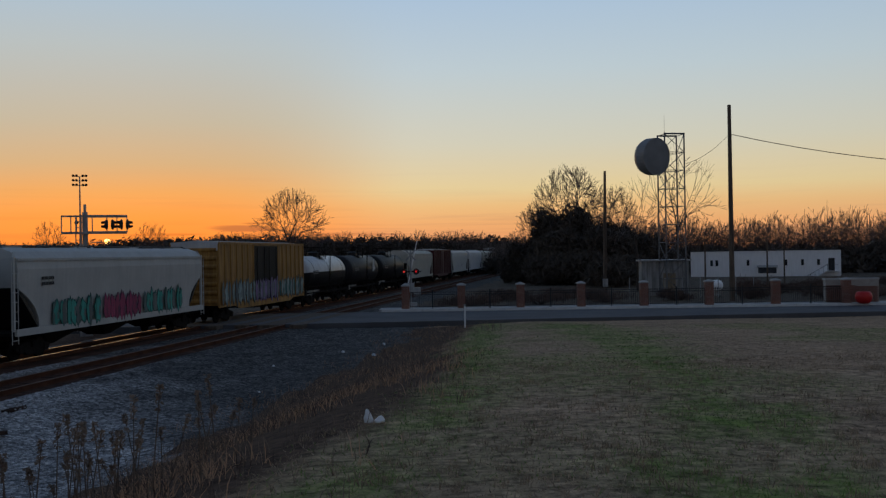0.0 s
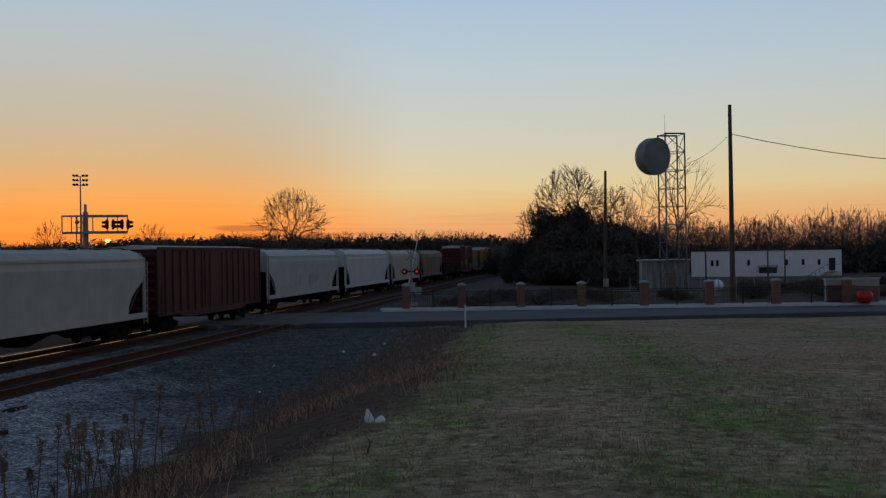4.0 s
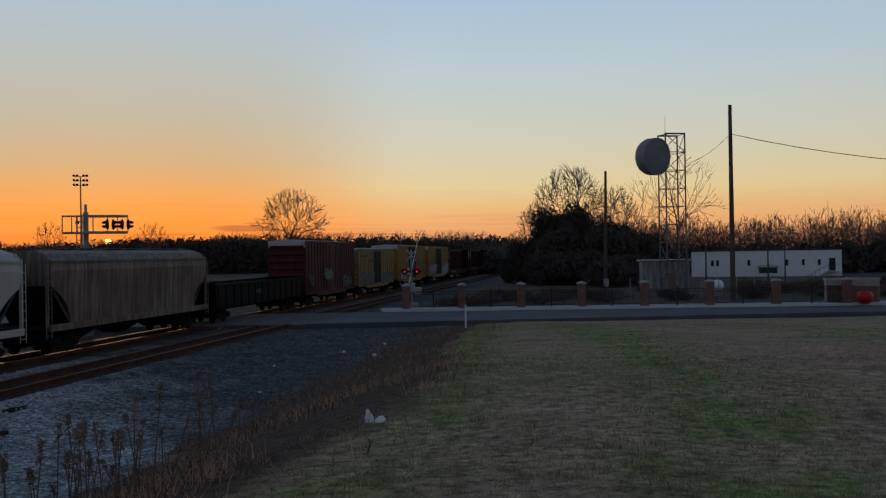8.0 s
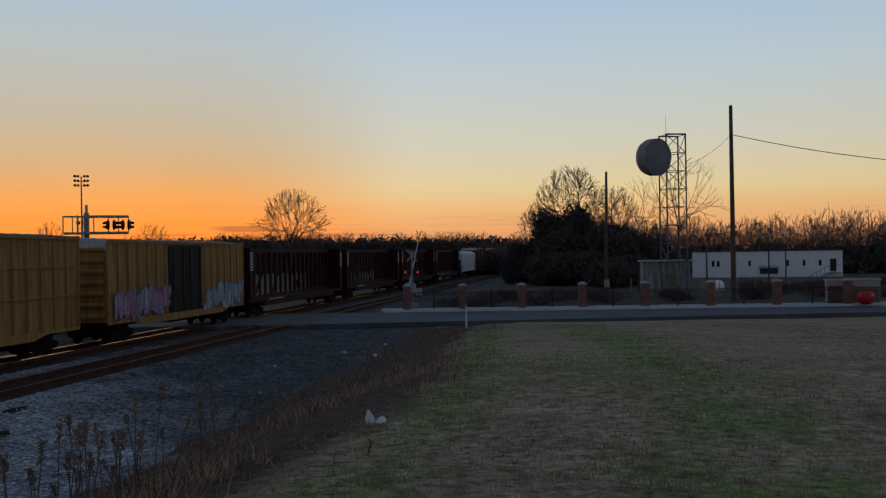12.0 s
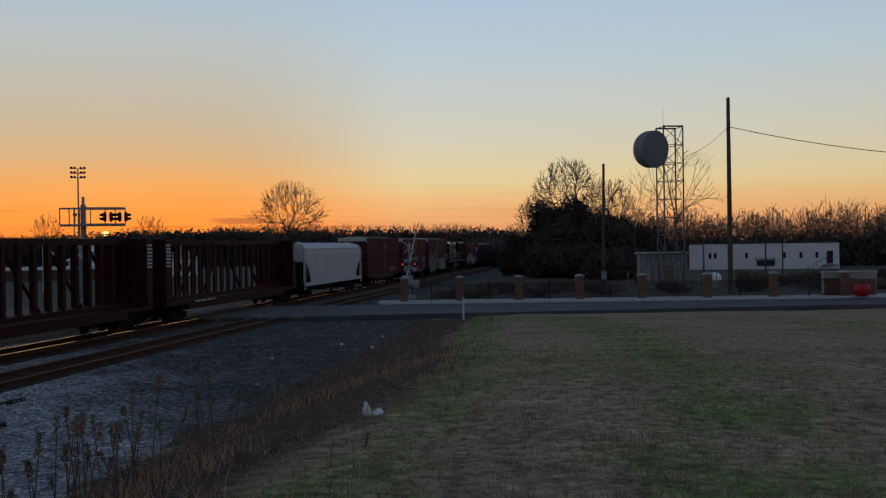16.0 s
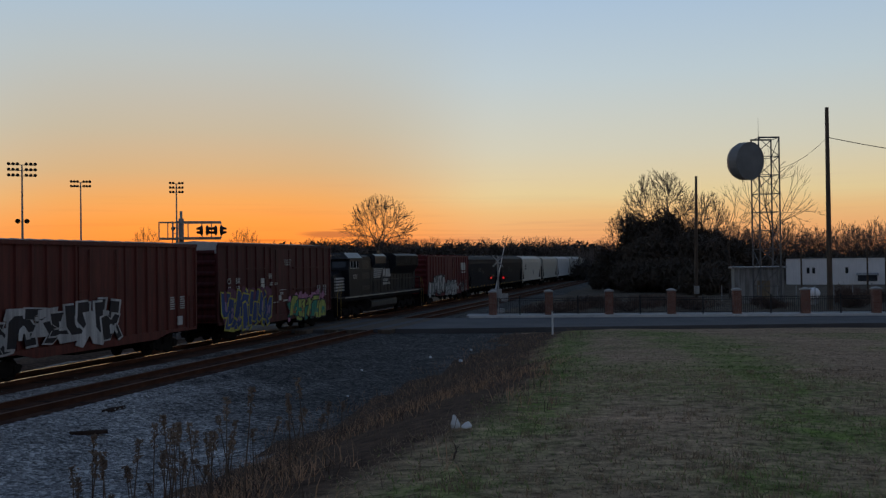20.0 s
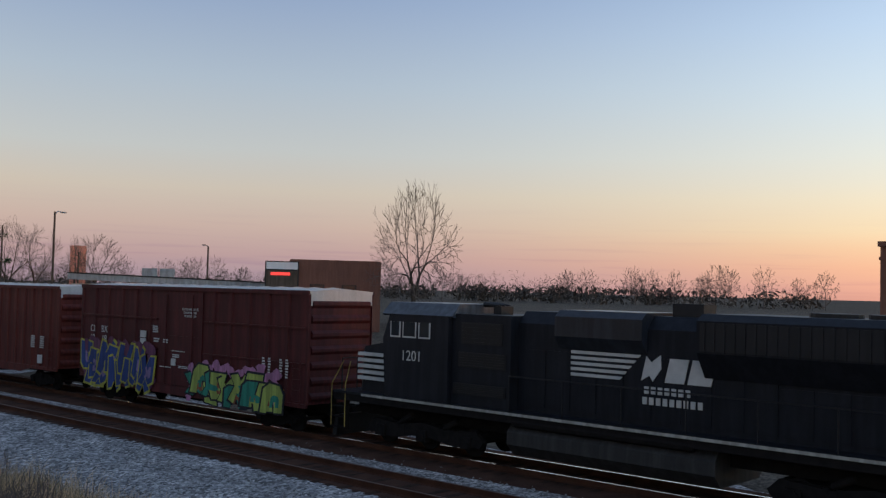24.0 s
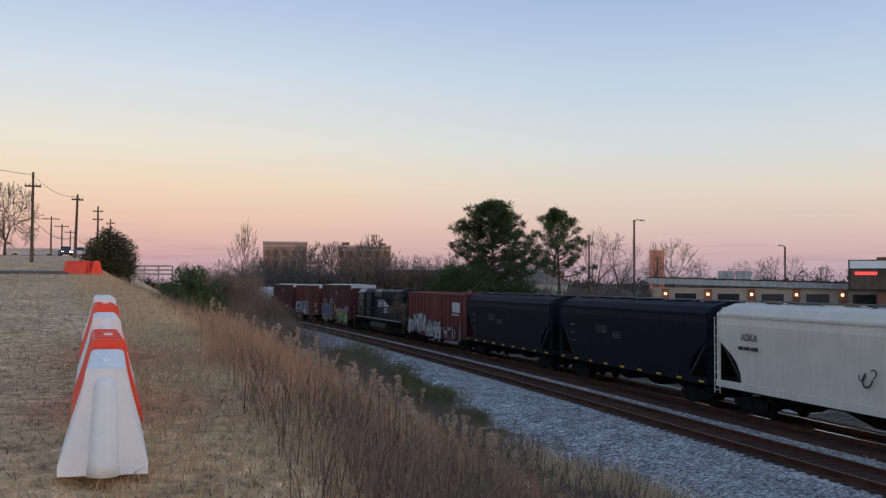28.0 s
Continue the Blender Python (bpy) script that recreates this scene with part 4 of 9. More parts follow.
def tank_car(length, colour, top_colour, label, r=1.46):
    root = anchor("tank_car", label, "tank car", "cars of the train")
    h = length / 2 - 0.4
    zc = 1.12 + r
    def shell(a0, a1, n):
        bm = B()
        xs = [(-h, 0.0), (-h + 0.03, 0.45), (-h + 0.14, 0.75), (-h + 0.34, 0.93), (-h + 0.6, 1.0), (h - 0.6, 1.0), (h - 0.34, 0.93), (h - 0.14, 0.75), (h - 0.03, 0.45), (h, 0.0)]
        rows = []
        for x, k in xs:
            rows.append([bm.verts.new((x, r * k * math.sin(radians(a0 + (a1 - a0) * i / n)), zc + r * k * math.cos(radians(a0 + (a1 - a0) * i / n)))) for i in range(n + 1)])
        for a, b in zip(rows, rows[1:]):
            for i in range(n):
                bm.faces.new((a[i], a[i + 1], b[i + 1], b[i]))
        bmesh.ops.remove_doubles(bm, verts=bm.verts[:], dist=0.0005)
        return bm
    if top_colour:
        part("tank_top", shell(-84, 84, 16), top_colour, root, "white-painted upper half", True)
        part("tank_shell", shell(84, 276, 18), colour, root, "", True)
    else:
        part("tank_shell", shell(0, 360, 32), colour, root, "", True)
    bm = B()
    rod(bm, (0, 0, zc + r - 0.1), (0, 0, zc + r + 0.3), 0.45, seg=14)
    rod(bm, (0, 0, zc + r + 0.3), (0, 0, zc + r + 0.38), 0.5, 0.3, seg=14)
    part("manway", bm, colour, root)
    bm = B()
    for x in (-0.9, 0.9):
        for y in (-0.85, 0.85):
            rod(bm, (x, y, zc + r - 0.35), (x, y, zc + r + 0.75), 0.03, seg=5)
    for z in (0.4, 0.75):
        for y in (-0.85, 0.85):
            rod(bm, (-0.9, y, zc + r + z), (0.9, y, zc + r + z), 0.025, seg=5)
        for x in (-0.9, 0.9):
            rod(bm, (x, -0.85, zc + r + z), (x, 0.85, zc + r + z), 0.025, seg=5)
    part("platform_railing", bm, M["underframe"], root)
    part("platform", box(B(), -0.95, 0.95, -0.95, 0.95, zc + r - 0.06, zc + r - 0.02), M["underframe"], root)
    for x in (-h + 1.6, 0, h - 1.6):
        bm = B()
        n = 20
        loft(bm, [[(x + d, (r + 0.02) * math.sin(2 * math.pi * i / n), zc + (r + 0.02) * math.cos(2 * math.pi * i / n)) for i in range(n)] for d in (-0.06, 0.06)], False)
        part("band", bm, colour, root)
    for y in (-1.35, 1.35):
        bm = B()
        rod(bm, (-h, y, 1.55), (h, y, 1.55), 0.03, seg=5)
        for i in range(9):
            x = -h + i * h / 4
            rod(bm, (x, y, 1.1), (x, y, 1.55), 0.02, seg=4)
        box(bm, -h, h, y - 0.1, y + 0.1, 1.02, 1.1)
        part("side_walk", bm, M["underframe"], root)
    for a, b in ((-h - 0.35, -h + 3.2), (h - 3.2, h + 0.35)):
        part("stub_sill", box(B(), a, b, -0.3, 0.3, 0.75, 1.25), M["underframe"], root)
    ladder("ladder", root, -0.2, -r - 0.06, 0.8, zc + r, M["underframe"])
    data_bars(root, -h + 1.2, 2.5, 1.6, 0.36, -r - 0.03, 2, paint("dim_stencil", (0.2, 0.2, 0.2)), 4)
    add_trucks(root, (-h + 1.5, h - 1.5))
    add_couplers(root, length / 2)
    return root


def gondola(length, label):
    root = anchor("gondola", label, "gondola car", "cars of the train")
    h = length / 2
    c = paint("gondola_black", (0.010, 0.009, 0.009), (0.006, 0.006, 0.006), spec=0.06)
    part("floor", box(B(), -h, h, -1.5, 1.5, 1.0, 1.12), c, root)
    for y in (-1.5, 1.5):
        part("side", box(B(), -h, h, y - 0.05, y + 0.05, 1.0, 2.35), c, root)
        part("top_rail", box(B(), -h, h, y - 0.1, y + 0.1, 2.33, 2.45), c, root)
        for i in range(14):
            x = -h + 0.4 + i * (length - 0.8) / 13
            s = -1 if y < 0 else 1
            part("side_stake", loft(B(), [[(x - 0.1, y, z), (x - 0.06, y + s * 0.11, z), (x + 0.06, y + s * 0.11, z), (x + 0.1, y, z)] for z in (1.0, 2.33)]), c, root)
    for x in (-h, h):
        part("end", box(B(), x - 0.05, x + 0.05, -1.5, 1.5, 1.0, 2.5), c, root)
    data_bars(root, -2.0, 1.6, 1.0, 0.3, -1.62, 2, paint("faded_stencil", (0.075, 0.08, 0.09)), 9)
    part("centre_sill", box(B(), -h, h, -0.3, 0.3, 0.7, 1.0), M["underframe"], root)
    add_trucks(root, (-h + 2.2, h - 2.2))
    add_couplers(root, h)
    return root


def centerbeam(length, label, colour):
    """An open lumber car: deck, two bulkheads and a tall beam of posts down the middle."""
    root = anchor("centerbeam_flatcar", label, "flat car", "cars of the train")
    h, top = length / 2, 4.68
    part("deck", box(box(B(), -h, h, -1.4, 1.4, 1.02, 1.2), -h + 3, h - 3, -1.45, 1.45, 0.72, 1.02), colour, root)
    for sx in (-1, 1):
        bm = box(B(), min(sx * (h - 0.75), sx * (h - 0.12)), max(sx * (h - 0.75), sx * (h - 0.12)), -1.42, 1.42, 1.2, top)
        ribs_at = []
        for i in range(6):
            z = 1.4 + i * 0.6
            ribs_at.append(z)
        bk = part("bulkhead", bm, colour, root)
        for z in ribs_at:
            part("rib", box(B(), min(sx * (h - 0.12), sx * h), max(sx * (h - 0.12), sx * h), -1.3, 1.3, z, z + 0.16), colour, bk)
        data_bars(bk, sx * (h - 0.44) - 0.28, 3.1, 0.56, 1.3, -1.44, 7, M["letter"], 3 + sx)
    part("top_chord", box(B(), -h + 0.7, h - 0.7, -0.42, 0.42, top - 0.3, top), colour, root)
    part("bottom_chord", box(B(), -h + 0.7, h - 0.7, -0.5, 0.5, 1.2, 1.42), colour, root)
    n = 19
    for i in range(n):
        x = -h + 1.3 + i * (length - 2.6) / (n - 1)
        for y, lean in ((-0.42, 0.0), (0.42, 0.0)):
            part("post", box(B(), x - 0.14, x + 0.14, y - 0.05, y + 0.05, 1.4, top - 0.25), colour, root)
    for i in range(6):
        x = -h + 1.0 + (i + 0.1) * (length - 2) / 6
        d = (length - 2) / 6 * 0.42
        s = 1 if i < 3 else -1
        bm = rod(B(), (x, 0, 1.4 if s > 0 else top - 0.3), (x + 2 * d, 0, top - 0.3 if s > 0 else 1.4), 0.1, seg=4)
        part("diagonal", bm, colour, root)
    for x in (-h + 0.9, h - 3.4):
        part("beam_panel", box(B(), x, x + 2.5, -0.03, 0.03, 1.4, top - 0.3), colour, root)
    data_bars(root, -h + 4, 1.04, 3, 0.13, -1.41, 1, M["letter"], 5)
    add_trucks(root, (-h + 2.3, h - 2.3))
    add_couplers(root, h)
    return root


def loco_truck():
    bm = B()
    for y in (-1.08, 1.08):
        prism(bm, [(-2.5, 0.62), (-2.35, 0.4), (-2.0, 0.45), (-1.4, 0.34), (-0.4, 0.5), (0.4, 0.5), (1.4, 0.34), (2.0, 0.45), (2.35, 0.4), (2.5, 0.62), (2.2, 0.9), (1.0, 0.8), (0, 0.95), (-1.0, 0.8), (-2.2, 0.9)], y - 0.08, y + 0.08)
        for x in (-1.85, 0.0, 1.85):
            box(bm, x - 0.2, x + 0.2, y - 0.17, y + 0.17, 0.36, 0.72)
            rod(bm, (x, y - 0.2, 0.53), (x, y + 0.2, 0.53), 0.16, seg=10)
        for x in (-0.95, 0.95):
            rod(bm, (x - 0.15, y, 0.5), (x - 0.15, y, 0.85), 0.1, seg=8)
            rod(bm, (x + 0.15, y, 0.5), (x + 0.15, y, 0.85), 0.1, seg=8)
            rod(bm, (x, y - 0.06, 0.9), (x + 0.5, y - 0.06, 1.15), 0.09, seg=7)
    box(bm, -2.3, 2.3, -0.95, 0.95, 0.6, 0.85)
    return finish(bm, "truck", M["underframe"])


def locomotive(label):
    """A six-axle road diesel; the cab is at -x."""
    root = anchor("locomotive", label, "locomotive", "cars of the train")
    h = 10.75
    k = locoblack
    part("frame", box(box(B(), -h, h, -1.5, 1.5, 1.38, 1.62), -h + 0.3, h - 0.3, -0.6, 0.6, 0.9, 1.38), M["underframe"], root)
    part("walkway", box(B(), -h, h, -1.55, 1.55, 1.62, 1.70), k, root)
    part("sill_stripe", box(B(), -h + 1.4, h - 1.4, -1.562, -1.545, 1.60, 1.68), paint("sill_white", (0.5, 0.48, 0.42)), root, "pale sill stripe")
    # nose and cab
    nose = loft(B(), [[(x, -y, 1.7), (x, y, 1.7), (x, y * 0.9, zt), (x, -y * 0.9, zt)] for x, y, zt in ((-10.15, 0.8, 3.05), (-9.9, 1.0, 3.2), (-8.5, 1.1, 3.45), (-8.25, 1.1, 3.5))])
    part("nose", nose, k, root)
    bm = B()
    for i in range(5):
        z = 1.95 + i * 0.2
        prism(bm, [(-10.0, z + 0.15), (-8.35 + 0.09 * i, z + 0.15), (-8.28 + 0.09 * i, z + 0.26), (-10.0, z + 0.26)], -1.135, -1.0)
    part("nose_stripe", bm, M["letter"], root, "white slanted stripes round the nose")
    bm = loft(B(), [[(-8.3, -1.5, 1.7), (-5.6, -1.5, 1.7), (-5.6, 1.5, 1.7), (-8.3, 1.5, 1.7)], [(-8.45, -1.5, 3.55), (-5.6, -1.5, 3.55), (-5.6, 1.5, 3.55), (-8.45, 1.5, 3.55)],
                    [(-8.15, -1.48, 4.38), (-5.6, -1.48, 4.38), (-5.6, 1.48, 4.38), (-8.15, 1.48, 4.38)], [(-8.2, -1.1, 4.72), (-5.7, -1.1, 4.72), (-5.7, 1.1, 4.72), (-8.2, 1.1, 4.72)]])
    cab = part("cab", bm, k, root)
    roof = loft(B(), [[(x, -1.5, 4.36), (x, -1.12, 4.74), (x, 1.12, 4.74), (x, 1.5, 4.36), (x, 1.4, 4.3), (x, -1.4, 4.3)] for x in (-8.5, -5.45)])
    part("cab_roof", roof, paint("cab_roof_grey", (0.10, 0.115, 0.135), (0.075, 0.085, 0.1), rough=0.35), root)
    for x0, x1 in ((-8.1, -7.65), (-7.55, -6.95), (-6.85, -6.35)):
        w = part("cab_window", box(B(), x0, x1, -1.512, -1.49, 3.62, 4.12), M["letter"], cab, "bright-framed side window")
        part("pane", box(B(), x0 + 0.05, x1 - 0.05, -1.52, -1.5, 3.67, 4.12), M["glass"], w)
    for y in (-0.75, 0.75):
        part("windshield", loft(B(), [[(-8.40, y - 0.5, 3.7), (-8.40, y + 0.5, 3.7), (-8.44, y + 0.5, 3.7), (-8.44, y - 0.5, 3.7)], [(-8.18, y - 0.5, 4.28), (-8.18, y + 0.5, 4.28), (-8.23, y + 0.5, 4.28), (-8.23, y - 0.5, 4.28)]]), M["glass"], cab)
    bm = B()
    for y in (-0.14, 0.14):
        rod(bm, (-8.60, y, 4.52), (-8.2, y, 4.52), 0.085, seg=12)
    part("headlight", bm, mat("headlamp", (0.8, 0.7, 0.5), rough=0.2, emit=((1.0, 0.55, 0.3), 0.4)), root, "dim headlight pair")
    part("number_board", box(B(), -8.5, -8.2, -0.9, -0.35, 4.42, 4.62), M["letter"], root)
    words(root, "1201", -7.15, 2.9, 0.46, -1.5, M["letter"], "road_number")
    # electrical cabinet and long hood
    part("cabinet", box(B(), -5.6, -3.3, -1.32, 1.32, 1.7, 4.45), k, root)
    for x0, x1, z0, z1 in ((-5.3, -3.45, 2.85, 3.3), (-5.5, -3.45, 2.02, 2.35), (-5.2, -3.6, 3.55, 4.2)):
        bm = box(B(), x0, x1, -1.345, -1.31, z0, z1)
        for i in range(6):
            z = z0 + (i + 0.5) * (z1 - z0) / 6
            box(bm, x0 + 0.04, x1 - 0.04, -1.365, -1.34, z - 0.02, z + 0.02)
        part("grille", bm, M["black"], root)
    bm = loft(B(), [[(x, -0.95, 1.7), (x, -0.95, 4.25), (x, -0.6, 4.6), (x, 0.6, 4.6), (x, 0.95, 4.25), (x, 0.95, 1.7)] for x in (-3.3, 10.0)])
    part("long_hood", bm, k, root)
    # flared radiator at the far end
    bm = loft(B(), [[(x, -1.02, 3.1), (x, -1.5, 3.75), (x, -1.5, 4.55), (x, -1.2, 4.72), (x, 1.2, 4.72), (x, 1.5, 4.55), (x, 1.5, 3.75), (x, 1.02, 3.1)] for x in (2.7, 9.4)])
    rad = part("radiator", bm, k, root)
    bm = box(B(), 2.8, 9.3, -1.53, -1.49, 3.8, 4.5)
    for i in range(24):
        x = 2.9 + i * 0.265
        box(bm, x, x + 0.05, -1.56, -1.5, 3.8, 4.5)
    part("radiator_grille", bm, M["black"], rad)
    bm = loft(B(), [[(x, -0.98, 3.6), (x, -1.25, 3.95), (x, -1.25, 4.5), (x, -1.0, 4.68), (x, 1.0, 4.68), (x, 1.25, 4.5), (x, 1.25, 3.95), (x, 0.98, 3.6)] for x in (-1.8, 1.0)])
    part("dynamic_brake", bm, paint("hatch_grey", (0.03, 0.035, 0.045), rough=0.35), root)
    part("exhaust", box(B(), 1.4, 2.3, -0.35, 0.35, 4.6, 4.95), M["black"], root)
    bm = B()
    for x in (5.6, 7.0, 8.4):
        rod(bm, (x, 0, 4.7), (x, 0, 4.82), 0.62, seg=18)
    part("roof_fan", bm, M["black"], root)
    bm = B()
    for d in (-0.25, 0, 0.25):
        rod(bm, (-4.6, d, 4.72), (-5.2, d, 4.74), 0.03, 0.09, seg=8)
    box(bm, -4.8, -4.5, -0.3, 0.3, 4.45, 4.7)
    part("horn", bm, M["black"], root)
    for i in range(15):
        x = -3.1 + i * 0.86
        if 4.2 < x:
            z1 = 3.0
        else:
            z1 = 3.5
        part("hood_door", box(B(), x + 0.03, x + 0.80, -0.975, -0.945, 1.85, z1), k, root)
    # stripes and plain emblem
    bm = B()
    for i in range(5):
        z = 2.86 + i * 0.155
        prism(bm, [(-1.4, z), (0.2 + 0.14 * i, z), (0.28 + 0.14 * i, z + 0.085), (-1.4, z + 0.085)], -1.0, -0.96)
    part("side_stripe", bm, M["letter"], root, "white slanted stripes")
    bm = B()
    prism(bm, [(0.15, 3.25), (0.4, 3.4), (0.5, 3.25), (0.75, 3.6), (0.72, 3.95), (0.45, 3.75), (0.3, 3.9)], -1.0, -0.96)
    prism(bm, [(0.85, 3.25), (1.4, 3.25), (1.55, 3.88), (1.0, 3.88)], -1.0, -0.96)
    prism(bm, [(1.5, 3.25), (2.15, 3.25), (2.3, 3.88), (1.65, 3.88)], -1.0, -0.96)
    bmesh.ops.translate(bm, vec=(0.7, 0, -0.36), verts=bm.verts)
    tagged(part("emblem", bm, M["letter"], root, "plain white emblem shapes"), kind="stuff")
    for z, a, n in ((2.56, 0.95, 7), (2.28, 0.9, 9)):
        for i in range(n):
            part("name_bar", box(B(), a + 0.2 * i, a + 0.2 * i + 0.13, -1.0, -0.96, z, z + 0.19), M["letter"], root, "plain white lettering bar")
    # tanks and trucks
    bm = loft(B(), [[(x, -1.2, 1.35), (x, -1.42, 1.1), (x, -1.42, 0.75), (x, -1.1, 0.42), (x, 1.1, 0.42), (x, 1.42, 0.75), (x, 1.42, 1.1), (x, 1.2, 1.35)] for x in (-3.3, 3.2)])
    part("fuel_tank", bm, paint("fuel_tank_grey", (0.05, 0.047, 0.045), rough=0.6), root)
    bm = B()
    rod(bm, (-3.0, -1.36, 1.42), (2.6, -1.36, 1.42), 0.16, seg=10)
    part("air_reservoir", bm, M["underframe"], root)
    tm = loco_truck()
    for x in (-6.9, 6.9):
        t = again("truck", tm, root, pose(x, 0, 0))
        for w in (-1.85, 0, 1.85):
            again("wheelset", wheelset_mesh(), t, pose(w, 0, 0.08))
    # steps, plough and rails
    hand = paint("handrail", (0.45, 0.32, 0.07), (0.32, 0.24, 0.08))
    for sx in (-1, 1):
        for y in (-1.5, 1.5):
            y0, y1 = min(y, y * 0.85), max(y, y * 0.85)
            for i in range(4):
                part("step", box(B(), sx * 10.55 - 0.32, sx * 10.55 + 0.32, y0, y1, 0.45 + i * 0.34, 0.48 + i * 0.34), M["underframe"], root)
            for d in (-0.34, 0.34):
                part("step_stringer", box(B(), sx * 10.55 + d - 0.02, sx * 10.55 + d + 0.02, y0, y1, 0.4, 1.65), M["underframe"], root)
            bm = B()
            for d in (-0.34, 0.34):
                rod(bm, (sx * 10.5 + d, y * 1.02, 0.5), (sx * 10.5 + d, y * 1.02, 1.9), 0.016, seg=5)
                rod(bm, (sx * 10.5 + d, y * 1.02, 1.9), (sx * 10.5 + d * 0.5 - sx * 0.4, y * 1.02, 2.7), 0.016, seg=5)
            part("grab_rail", bm, hand, root, "yellow grab rail")
        part("plough", loft(B(), [[(sx * 10.9, y, 0.15), (sx * 10.75, y, 0.85), (sx * 10.6, y, 0.85), (sx * 10.7, y, 0.15)] for y in (-1.4, 1.4)]), M["black"], root)
        for y in (-0.85, 0.85):
            bm = B()
            for d in (-0.35, 0.35):
                rod(bm, (sx * 10.7, y + d, 1.7), (sx * 10.7, y + d, 2.75), 0.025, seg=5)
            rod(bm, (sx * 10.7, y - 0.35, 2.75), (sx * 10.7, y + 0.35, 2.75), 0.025, seg=5)
            part("end_rail", bm, M["black"], root)
    for y in (-1.5, 1.5):
        bm = B()
        for z in (2.72,):
            rod(bm, (-3.2, y, z), (10.0, y, z), 0.022, seg=5)
        for i in range(8):
            x = -3.2 + i * 1.88
            rod(bm, (x, y, 1.7), (x, y, 2.72), 0.022, seg=5)
        part("handrail", bm, M["black"], root)
    part("rear_hood_end", box(B(), 9.4, 10.05, -1.0, 1.0, 1.7, 4.55), k, root)
    add_couplers(root, 11.0)
    return root


TRAIN = []   # thing, where its middle is on the line at the start


def couple(car, a, b):
    TRAIN.append((car, (a + b) / 2))
    return car


def make_train():
    c = couple(hopper(17.4, 4.62, hopgrey, "light grey covered hopper car with a weathered side"), -2.0, 15.4)
    c = couple(hopper(17.4, 4.62, hopgrey, "light grey covered hopper car"), 16.6, 34.0)
    c = couple(hopper(18.6, 4.72, hopgrey, "pale grey covered hopper with teal and crimson graffiti"), 35.3, 53.9)
    graffiti(c, -6.8, -2.6, 1.2, 2.4, -1.56, (g_tealdark, g_teal, g_smoke), 2, 4, label="teal graffiti", round_edge=True)
    graffiti(c, -2.3, 1.3, 1.2, 2.4, -1.56, (g_plum, g_crimson, g_crimson), 5, 4, label="crimson graffiti", round_edge=True)
    graffiti(c, 1.8, 6.2, 1.25, 2.45, -1.56, (g_tealdark, g_teal, g_smoke), 8, 4, label="teal graffiti", round_edge=True)
    data_bars(c, -7.4, 2.95, 0.9, 0.45, -1.56, 2, M["ink"], 1)
    c = couple(boxcar(17.2, 5.1, yellow, "yellow double-door boxcar with graffiti along its lower side", 18, 2, doordark, end_top=roofgalv, door_w=2.4), 55.9, 73.9)
    graffiti(c, -8.2, -2.6, 1.1, 2.55, -1.58, (g_smoke, g_pale, g_smoke), 12, 5, label="pale faded graffiti", round_edge=True)
    graffiti(c, -2.3, 2.3, 1.1, 2.5, -1.63, (g_violet, g_smoke, g_violet), 13, 5, label="pale faded graffiti", round_edge=True)
    graffiti(c, 2.8, 8.2, 1.1, 2.5, -1.58, (g_smoke, g_pale, g_tealdark), 14, 5, label="pale faded graffiti", round_edge=True)
    couple(tank_car(12.9, tankblack, tankwhite, "black tank car with a white upper half"), 74.6, 87.9)
    c = couple(tank_car(12.6, tankgrey, None, "dark grey tank car with a small white mark"), 88.6, 101.2)
    prism_bm = prism(B(), [(2.6, 2.4), (3.8, 2.6), (3.3, 3.0), (3.0, 3.6), (2.7, 3.0)], -1.5, -1.44)
    part("mark", prism_bm, M["letter"], c, "plain white mark")
    couple(tank_car(13.2, tankblack, None, "plain black tank car with dome platform"), 101.9, 115.1)
    couple(hopper(17.9, 4.62, hopcream, "cream covered hopper car"), 116.2, 134.1)
    c = couple(boxcar(15.6, 4.75, oxide, "dull red single-door boxcar", 17, 1), 135.0, 151.2)
    c = couple(hopper(18.6, 4.66, hopgrey, "grey covered hopper with white scrawl on its side"), 152.4, 171.4)
    tag_scrawl(c, -3.5, 3.0, 1.7, 2.7, -1.6, g_white, 3)
    couple(hopper(18.6, 4.7, hopwhite, "pale covered hopper with four outlets", 4), 173.4, 192.8)
    couple(hopper(16.6, 4.62, hopcream, "cream covered hopper car"), 194.0, 211.0)
    couple(hopper(16.8, 4.62, hoprust, "rust-stained pale covered hopper"), 212.4, 229.4)
    couple(gondola(17.6, "low black gondola car"), 230.4, 248.2)
    c = couple(boxcar(15.2, 5.36, maroon, "dark red boxcar with white upper end and scrawl", 19, 1, end_top=roofgalv), 248.9, 264.0)
    tag_scrawl(c, -7.2, -5.4, 1.6, 3.1, -1.62, g_smoke, 21, 6)
    graffiti(c, -2.6, -0.6, 2.0, 3.1, -1.66, (g_faint, g_smoke, g_dust), 23, 2, label="pale blue faded graffiti")
    graffiti(c, 3.4, 6.2, 1.3, 2.5, -1.6, (g_faint, g_black, g_dust), 22, 4, label="white faded graffiti")
    c = couple(boxcar(16.2, 4.75, mustard, "yellow boxcar with a dark door and grey scrawl", 17, 1, doordark), 265.8, 282.2)
    graffiti(c, -7.8, -2.0, 1.15, 2.35, -1.58, (g_faint, g_smoke, g_dust), 31, 6, label="grey-blue faded graffiti")
    graffiti(c, 2.0, 7.6, 1.15, 2.3, -1.58, (g_smoke, g_faint, g_dust), 32, 6, label="grey-blue faded graffiti")
    data_bars(c, -7.2, 3.75, 2.6, 0.3, -1.58, 1, M["ink"], 33)
